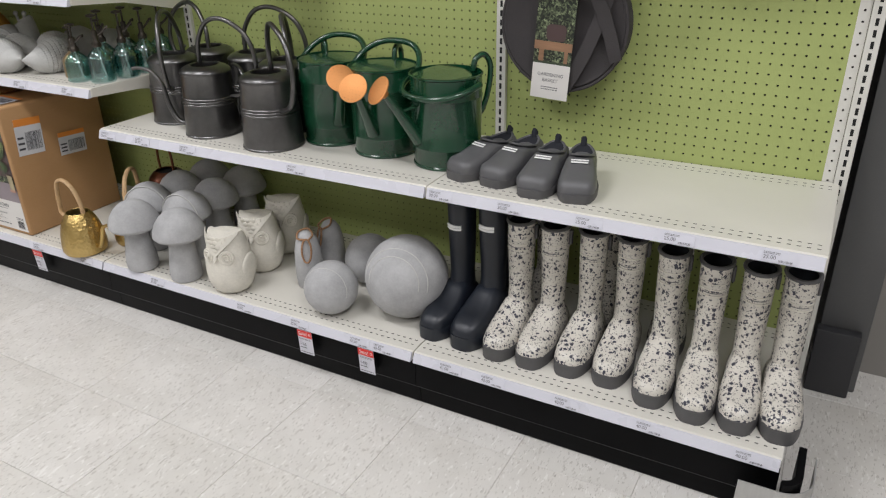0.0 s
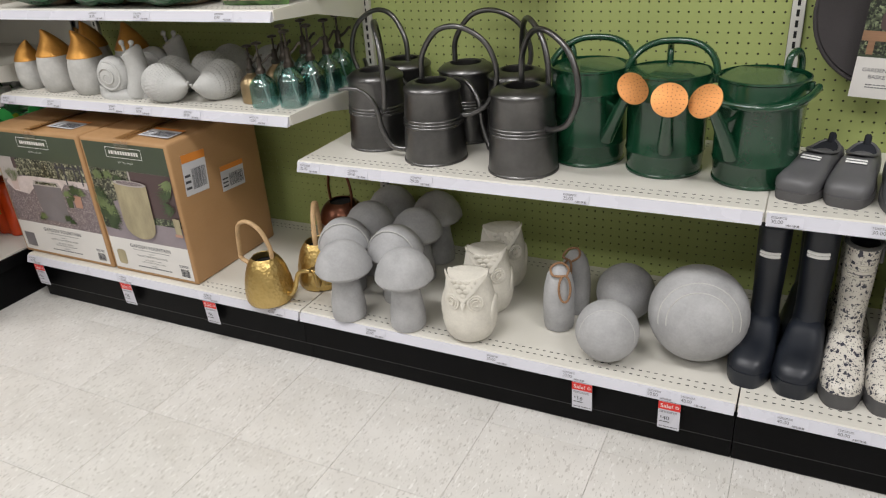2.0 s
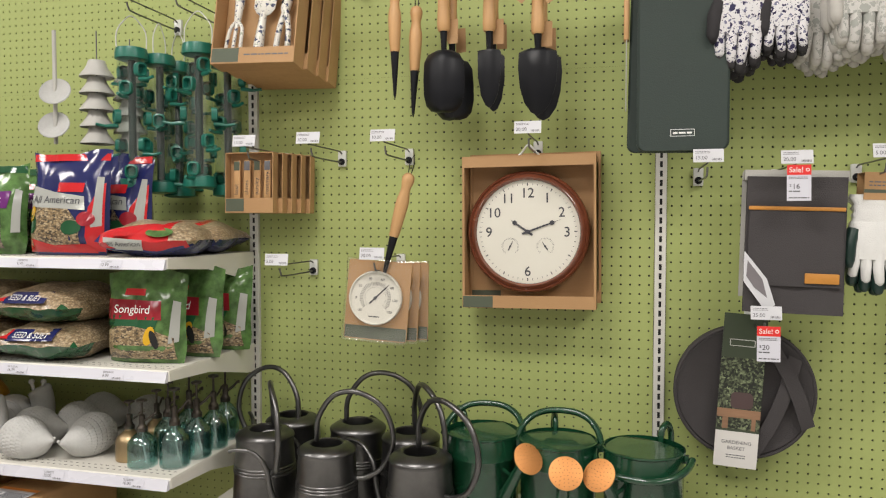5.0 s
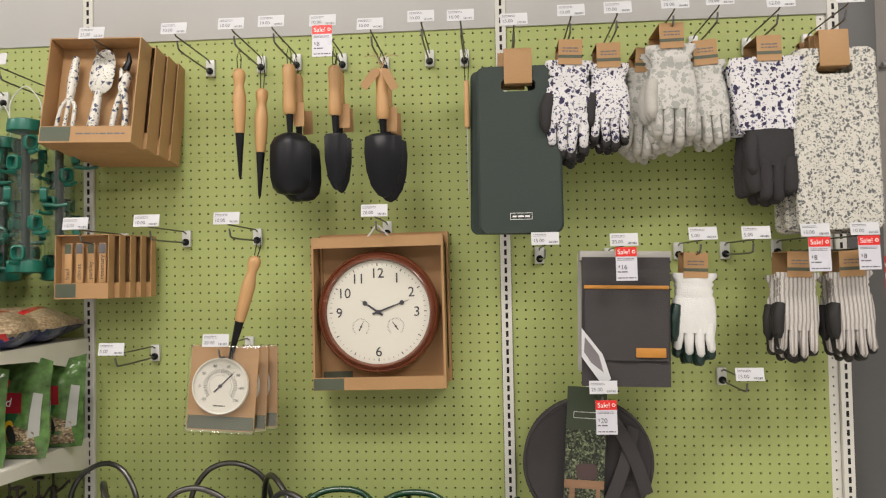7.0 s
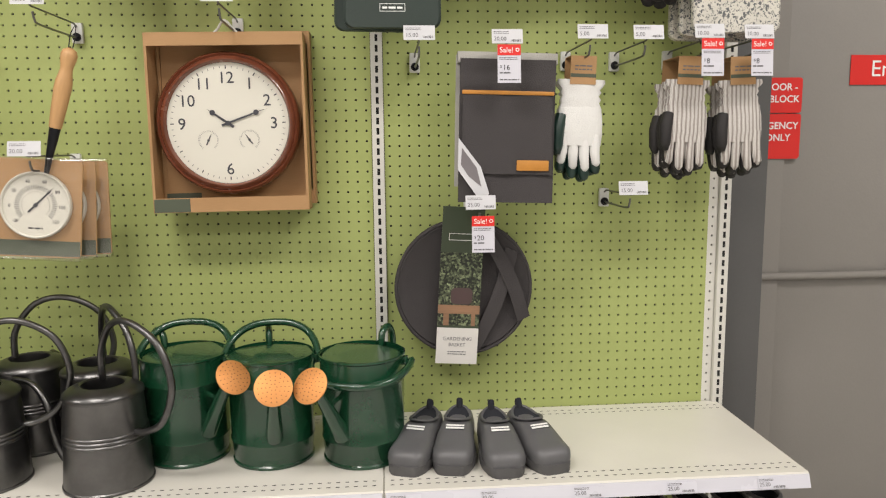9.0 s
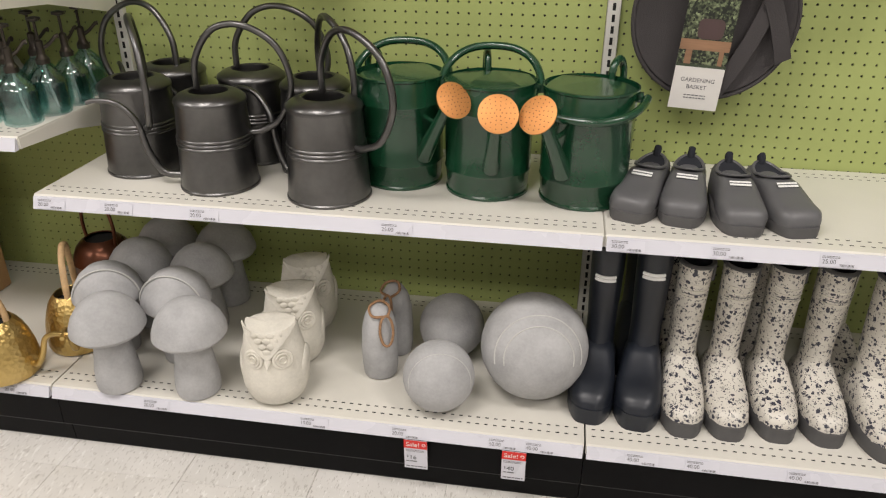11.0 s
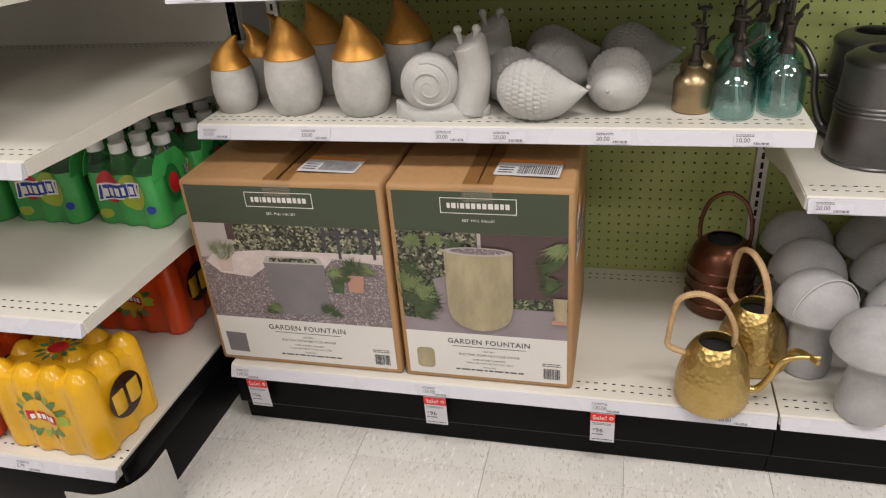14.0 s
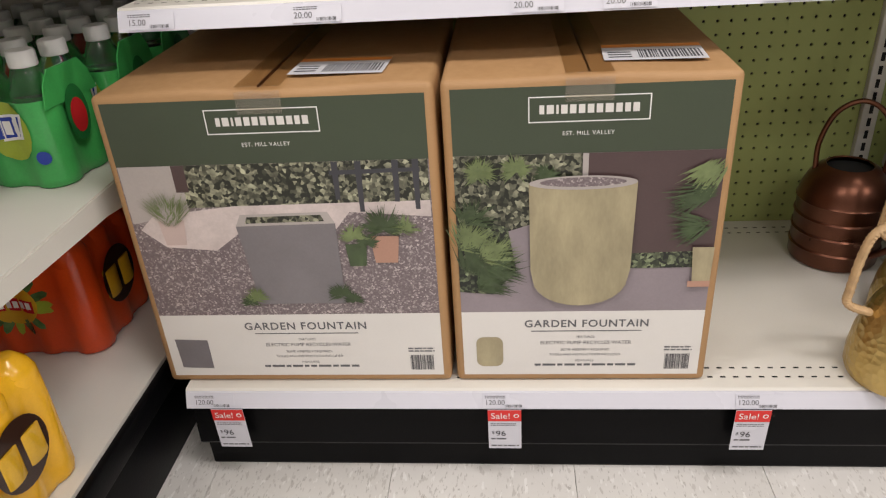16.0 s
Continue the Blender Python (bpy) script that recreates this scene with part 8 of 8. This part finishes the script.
pg = pagoda(pose(-0.428, -0.165, 1.649))
copy_thing(pg, pose(-0.373, -0.085, 1.639))
dk = thing("disc_hanger", "pair of hanging white plastic dish feeders", "bird feeder", "", pose(-0.548, -0.200, 1.649))
for k, z in enumerate((0.05, 0.15)):
    bm = bmesh.new()
    n = len(bm.verts)
    lathe(bm, [(0.002, 0), (0.036, 0.004), (0.046, 0.014), (0.044, 0.016), (0.034, 0.008), (0.002, 0.005)], 26)
    moved(bm, pose(0.006 * k, 0, z, 65, 0, 20), n)
    part("dish", bm, M["palestone"], dk)
bm = bmesh.new()
tube(bm, [(0, 0, 0.0), (0, 0, 0.34)], 0.006, 8)
part("rod", bm, M["greyplastic"], dk)
jg = thing("jug_feeder", "brown glazed hanging jug with a pale band", "bird feeder", "", pose(-0.848, -0.200, 1.614))
bm = bmesh.new()
lathe(bm, [(0.035, 0), (0.050, 0.01), (0.062, 0.06), (0.060, 0.10), (0.040, 0.15), (0.018, 0.18), (0.016, 0.21)], 28)
part("jug", bm, M["darkcopper"], jg)
bm = bmesh.new()
lathe(bm, [(0.0575, 0.03), (0.0625, 0.058), (0.063, 0.07), (0.060, 0.07)], 28, cap0=False, cap1=False)
part("band", bm, M["palestone"], jg, "pale band")
bm = bmesh.new()
tube(bm, [(0, 0, 0.2), (0, 0, 0.36)], 0.002, 6)
part("wire", bm, M["zinc"], jg)

# ---- drink packs ----
M["d_green"] = film_surface("green_shrink_film", (0.045, 0.36, 0.085), 0.22, 0.15, 0.5)
M["d_dgreen"] = film_surface("deep_green_film", (0.012, 0.15, 0.035), 0.22, 0.15, 0.5)
M["d_yellow"] = film_surface("yellow_shrink_film", (0.75, 0.40, 0.012), 0.2, 0.12, 0.6)
M["d_orange"] = film_surface("orange_red_shrink_film", (0.62, 0.065, 0.010), 0.2, 0.15, 0.6)
M["d_lime"] = film_surface("lime_print", (0.33, 0.42, 0.04), 0.25, 0.15, 0.3)
M["d_blue"] = film_surface("blue_print", (0.015, 0.045, 0.33), 0.25, 0.05, 0.3)
M["d_tea"] = surface("dark_tea_bottle", (0.035, 0.014, 0.008), 0.15, var=0.2)
M["d_clear"] = glass_material("clear_bottle_plastic", (0.88, 0.92, 0.90), 0.06)
M["d_cap"] = surface("white_cap_plastic", (0.74, 0.75, 0.74), 0.4, var=0.03)


def lobed(nx, ny, pitch, r):
    """The outline round a block of nx by ny round bottles; the front right bottle's centre is the origin's (-r, r) corner."""
    pts = []

    def c(i, j):
        return (-r - (nx - 1 - i) * pitch, r + j * pitch)

    sides = [([(i, 0) for i in range(nx)], -90), ([(nx - 1, j) for j in range(ny)], 0), ([(i, ny - 1) for i in range(nx - 1, -1, -1)], 90), ([(0, j) for j in range(ny - 1, -1, -1)], 180)]
    for cells, mid in sides:
        for q, (i, j) in enumerate(cells):
            cx, cy = c(i, j)
            for d in (-38, -19, 0, 19, 38):
                a = radians(mid + d)
                pts.append((cx + r * math.cos(a), cy + r * math.sin(a)))
    return pts


def drink_pack(m, nx, ny, pitch, r, h, wrap, label, group, tall=False, windows=True):
    ob = thing("drink_pack", label, "drink pack", group, m)
    out = lobed(nx, ny, pitch, r)
    cx, cy = -nx * pitch / 2, ny * pitch / 2
    levels = [(0.0, 0.94), (0.004, 0.985), (0.014, 1.0), (h * 0.62, 1.0)]
    levels += [(h * 0.78, 0.995), (h * 0.88, 0.965), (h * 0.92, 0.90)] if tall else [(h * 0.66, 0.99)]
    bm = bmesh.new()
    loft(bm, [[(cx + (x - cx) * k, cy + (y - cy) * k, z) for x, y in out] for z, k in levels])
    part("shrink_wrap", bm, wrap, ob, angle=75)

    def fr(x, z):
        best = min(range(nx), key=lambda i: abs(x + r + i * pitch))
        dx = min(r * 0.60, abs(x + r + best * pitch))
        return r - math.sqrt(r * r - dx * dx)

    return ob, fr


def bottle_top(ob, x, y, h, r, wrap, tall):
    bm = bmesh.new()
    if tall:
        lathe(bm, [(r * 0.97, h * 0.80), (r * 0.95, h * 0.87), (r * 0.80, h * 0.925), (r * 0.58, h * 0.965), (r * 0.44, h * 0.99), (r * 0.36, h), (r * 0.1, h * 1.003)], 16, x, y)
        part("bottle_top", bm, wrap, ob)
        return
    lathe(bm, [(r * 0.97, h * 0.60), (r * 0.95, h * 0.68), (r * 0.75, h * 0.80), (r * 0.55, h * 0.88), (r * 0.50, h * 0.90)], 18, x, y)
    nk = part("bottle_neck", bm, M["d_clear"], ob, "clear bottle neck")
    bm = bmesh.new()
    lathe(bm, [(r * 0.55, h * 0.885), (r * 0.58, h * 0.89), (r * 0.58, h * 0.985), (r * 0.52, h), (r * 0.1, h * 1.002)], 18, x, y)
    part("bottle_cap", bm, M["d_cap"], ob, "white bottle cap")


def juice_pack(m, dark=False):
    r, p, h = 0.0335, 0.067, 0.198
    ob, fr = drink_pack(m, 3, 2, p, r, h, M["d_dgreen"] if dark else M["d_green"], "green shrink-wrapped six-pack of juice bottles with white caps", "green juice packs")
    for i in range(3):
        for j in range(2):
            bottle_top(ob, -r - i * p, r + j * p, h, r, None, False)
    # end walls of film that rise round a window
    arch_pts = [(r * 0.2, h * 0.60), (p * 2 - r * 0.2, h * 0.60), (p * 2 - r * 0.5, h * 0.76), (p * 1.5, h * 0.86), (p * 0.5, h * 0.86), (r * 0.5, h * 0.76)]
    for x in (-0.002, -p * 3 - 0.001):
        bm = bmesh.new()
        a = [bm.verts.new((x, y, z)) for y, z in arch_pts]
        b = [bm.verts.new((x + 0.0025, y, z)) for y, z in arch_pts]
        bm.faces.new(a)
        bm.faces.new(b[::-1])
        for q in range(len(a)):
            w = (q + 1) % len(a)
            bm.faces.new((a[w], a[q], b[q], b[w]))
        part("end_film", bm, M["d_dgreen"] if dark else M["d_green"], ob, smooth=False)
    mapped("print_red", ellipse(-0.128, 0.098, 0.034, 0.040), fr, M["f_red"], ob, 0.0010, 0.012)
    mapped("print_fruit", ellipse(-0.066, 0.088, 0.036, 0.044), fr, M["d_lime"], ob, 0.0014, 0.012)
    mapped("print_fruit", ellipse(-0.158, 0.030, 0.018, 0.012), fr, M["d_lime"], ob, 0.0014, 0.012)
    mapped("mark_border", [(-0.166, 0.062), (-0.044, 0.078), (-0.036, 0.116), (-0.160, 0.106)], fr, M["whiteink"], ob, 0.0018, 0.012)
    mapped("mark_panel", [(-0.162, 0.066), (-0.048, 0.082), (-0.041, 0.112), (-0.156, 0.102)], fr, M["d_blue"], ob, 0.0024, 0.012)
    for k, (a, b) in enumerate(((-0.150, -0.136), (-0.131, -0.117), (-0.112, -0.098), (-0.092, -0.079), (-0.074, -0.061), (-0.057, -0.046))):
        z = 0.074 + (a + 0.150) * 0.13
        mapped("mark_bar", rect(a, z, b, z + 0.020), fr, M["whiteink"], ob, 0.0030, 0.012)
    mapped("print_badge", ellipse(-0.022, 0.050, 0.010, 0.010), fr, M["d_blue"], ob, 0.0024, 0.012)
    # printed window on the right-hand end
    bm = bmesh.new()
    bm.faces.new([bm.verts.new((0.0035, p + 0.024 * math.cos(radians(a)), 0.098 + 0.042 * math.sin(radians(a)))) for a in range(0, 360, 15)])
    part("end_print", bm, M["d_dgreen"], ob, smooth=False)
    bm = bmesh.new()
    bm.faces.new([bm.verts.new((0.0042, p + 0.017 * math.cos(radians(a)), 0.094 + 0.026 * math.sin(radians(a)))) for a in range(0, 360, 15)])
    part("end_print", bm, M["f_red"], ob, smooth=False)
    return ob


ZD = 0.508
jp = juice_pack(pose(-1.345, -0.478, ZD, 0, 0, -7))
for x, y in ((-1.566, -0.470), (-1.782, -0.478), (-2.000, -0.482), (-1.312, -0.318), (-1.524, -0.312), (-1.740, -0.316), (-1.306, -0.160), (-1.514, -0.158), (-1.730, -0.162)):
    copy_thing(jp, pose(x, y, ZD, 0, 0, -4 + 1.5 * ((x * 37) % 3 - 1)))


def tea_pack(m, wrap, name_colour):
    r, p, h = 0.034, 0.068, 0.215
    ob, fr = drink_pack(m, 4, 3, p, r, h, wrap, name_colour + " shrink-wrapped twelve-pack of iced tea bottles", name_colour + " iced tea packs", True)
    for i in range(4):
        for j in range(3):
            bottle_top(ob, -r - i * p, r + j * p, h, r, wrap, True)
    # round window in the end with a bottle behind it
    ym = p * 1.5
    bm = bmesh.new()
    bm.faces.new([bm.verts.new((0.0030, ym + 0.052 * math.cos(radians(a)), 0.108 + 0.052 * math.sin(radians(a)))) for a in range(0, 360, 12)])
    win = part("end_window", bm, M["d_tea"], ob, "dark bottles in the window of the wrap", smooth=False)
    bm = bmesh.new()
    for s in (-0.022, 0.024):
        k = len(bm.verts)
        lathe(bm, [(0.018, 0.078), (0.0205, 0.080), (0.0205, 0.128), (0.018, 0.130)], 14, 0.0, ym + s, sx=0.35)
    part("bottle_label", bm, M["f_yellow"], win, "yellow bottle label")
    # front print: leaves, fruit and a plain red mark
    leaf_r = random.Random(4)
    for k in range(16):
        a = 360 / 16 * k + leaf_r.uniform(-8, 8)
        c, s = math.cos(radians(a)), math.sin(radians(a))
        mapped("print_leaf", ellipse(-0.136 + 0.048 * c, 0.108 + 0.046 * s, 0.020, 0.008, 8, a), fr, M["f_green"] if k % 3 else M["d_lime"], ob, 0.0012, 0.014)
    mapped("print_fruit", ellipse(-0.136, 0.108, 0.044, 0.042), fr, M["f_yellow"], ob, 0.0020, 0.012)
    mapped("mark_panel", [(-0.172, 0.096), (-0.100, 0.090), (-0.098, 0.114), (-0.170, 0.122)], fr, M["f_red"], ob, 0.0028, 0.012)
    for k in range(5):
        mapped("mark_bar", rect(-0.162 + 0.0125 * k, 0.099, -0.153 + 0.0125 * k, 0.112), fr, M["whiteink"], ob, 0.0036, 0.012)
    # leaf print on the top
    bm = bmesh.new()
    for k in range(12):
        a = radians(30 * k)
        q = [(0.022, 0.0), (0.036, 0.007), (0.052, 0.0), (0.036, -0.007)]
        bm.faces.new([bm.verts.new((-0.136 + u * math.cos(a) - v * math.sin(a), 0.10 + u * math.sin(a) + v * math.cos(a), 0.2172)) for u, v in q])
    part("top_print", bm, M["f_green"], ob, smooth=False)
    bm = bmesh.new()
    bm.faces.new([bm.verts.new((-0.136 + 0.024 * math.cos(radians(a)), 0.10 + 0.020 * math.sin(radians(a)), 0.2168)) for a in range(0, 360, 20)])
    part("top_print", bm, M["f_red"], ob, smooth=False)
    return ob


ZT = 0.182
tea_pack(pose(-1.318, -0.878, ZT, 0, 0, -3) @ Matrix.Scale(0.95, 4), M["d_yellow"], "yellow")
to = tea_pack(pose(-1.604, -0.876, ZT, 0, 0, 1), M["d_orange"], "orange")
for x, y in ((-1.877, -0.870), (-1.640, -0.655), (-1.395, -0.445), (-1.685, -0.443), (-1.380, -0.228), (-1.670, -0.228)):
    copy_thing(to, pose(x, y, ZT))

# wrapped pack on the shelf above the juice
M["greyfilm"] = film_surface("white_grey_shrink_film", (0.50, 0.49, 0.50), 0.22, 0.2, 0.6)
wp, wfr = drink_pack(pose(-1.765, -0.60, 0.828), 3, 2, 0.075, 0.0375, 0.27, M["greyfilm"], "white and grey shrink-wrapped pack of bottles", "", True)
for i in range(3):
    for j in range(2):
        bottle_top(wp, -0.0375 - i * 0.075, 0.0375 + j * 0.075, 0.27, 0.0375, M["greyfilm"], True)
bm = bmesh.new()
bm.faces.new([bm.verts.new((0.003, 0.075 + 0.040 * math.cos(radians(a)), 0.140 + 0.050 * math.sin(radians(a)))) for a in range(0, 360, 15)])
part("end_window", bm, M["fgrey"], wp, "window in the wrap", smooth=False)
bm = bmesh.new()
bm.faces.new([bm.verts.new((0.0038, 0.068 + 0.020 * math.cos(radians(a)), 0.145 + 0.030 * math.sin(radians(a)))) for a in range(0, 360, 15)])
part("bottle_label", bm, M["f_yellow"], wp, smooth=False)

# ---- price labels on the shelf strips ----
def strip_labels(shelf_ob, y, z, items, h=0.022, w=0.066, tilt=-21):
    for x, p in items:
        bm = bmesh.new()
        box(bm, -w / 2, 0.0002, -h / 2, w / 2, 0.0008, h / 2)
        lab = part("price_label", bm, M["strip"], shelf_ob, "white paper price label", smooth=False)
        lab.matrix_basis = pose(x, y, z, tilt)
        if p:
            writing(p, 0.0112, M["greyink"], lab, front(-w * 0.46, -0.0005, -h * 0.24), "LEFT")
            lines("small_print", -w * 0.46, w * 0.02, [h * 0.24, h * 0.36], 0.0011, -0.0005, M["greyink"], lab, 3)
            bars("barcode", w * 0.0, -h * 0.42, w * 0.40, -h * 0.22, -0.0005, M["greyink"], lab, 18, 4)


zl = SHELF_B - 0.0160
strip_labels(decks[0], -0.5518, DECK - 0.0150, ((-1.170, "120.00"), (-0.712, "120.00"), (-0.338, "120.00"), (-0.085, "20.00")))
strip_labels(decks[1], -0.5518, DECK - 0.0150, ((0.264, "20.00"), (0.634, "10.00"), (0.840, "20.00"), (1.050, "50.00"), (1.128, "40.00")))
strip_labels(decks[2], -0.5518, DECK - 0.0150, ((1.335, "40.00"), (1.455, "40.00"), (1.652, "40.00"), (1.852, "40.00"), (2.070, "40.00")))
strip_labels(shelf_b[0], -0.4552, zl, ((0.047, "20.00"), (0.203, "20.00"), (0.397, "20.00"), (0.808, "25.00")))
strip_labels(shelf_b[1], -0.4552, zl, ((1.262, "30.00"), (1.450, "30.00"), (1.645, "25.00"), (1.845, "25.00"), (2.045, "25.00")))
strip_labels(shelf_a[0], -0.4552, SHELF_A[0] - 0.0160, ((-1.170, "15.00"), (-0.945, "20.00"), (-0.660, "20.00"), (-0.545, "20.00"), (-0.350, "20.00"), (-0.105, "10.00")))
strip_labels(shelf_a[1], -0.4552, SHELF_A[1] - 0.0160, ((-1.150, "15.99"), (-0.640, "16.99"), (-0.460, "16.99"), (-0.160, "8.99")))
strip_labels(shelf_a[2], -0.4552, SHELF_A[2] - 0.0160, ((-0.640, "12.99"), (-0.420, "8.99"), (-0.160, "12.99")))
strip_labels(drink_shelves[0], -0.8988, 0.1675, ((-1.50, "5.79"),))

# ---- signs by the door ----
for nm, x0, z0, x1, z1, words in (("door_sign", 2.338, 1.416, 2.442, 1.516, (("DOOR -", 2.428, 1.480), ("NOT BLOCK", 2.434, 1.446))), ("door_sign", 2.338, 1.284, 2.442, 1.413, (("EMERGENCY", 2.434, 1.370), ("USE ONLY", 2.412, 1.336)))):
    sg = thing(nm, "red door sign with white lettering on a grey wall", "sign", "red door signs", pose(0, WY, 0))
    bm = bmesh.new()
    sheet(bm, round_rect(x0, z0, x1, z1, 0.008), 0.002)
    moved(bm, pose(0, -0.0045, 0))
    part("plate", bm, M["red"], sg, smooth=False)
    for t, x, z in words:
        writing(t, 0.028, M["whiteink"], sg, front(x, -0.0056, z), "RIGHT", 0.0004)
es = thing("exit_sign", "long red emergency sign with white lettering on the door", "sign", "red door signs", pose(0, WY, 0))
bm = bmesh.new()
sheet(bm, rect(2.592, 1.496, 2.95, 1.581), 0.002)
moved(bm, pose(0, -0.0045 + 0.012, 0))
part("plate", bm, M["red"], es, smooth=False)
writing("Emergency", 0.066, M["whiteink"], es, front(2.652, 0.006, 1.520), "LEFT")
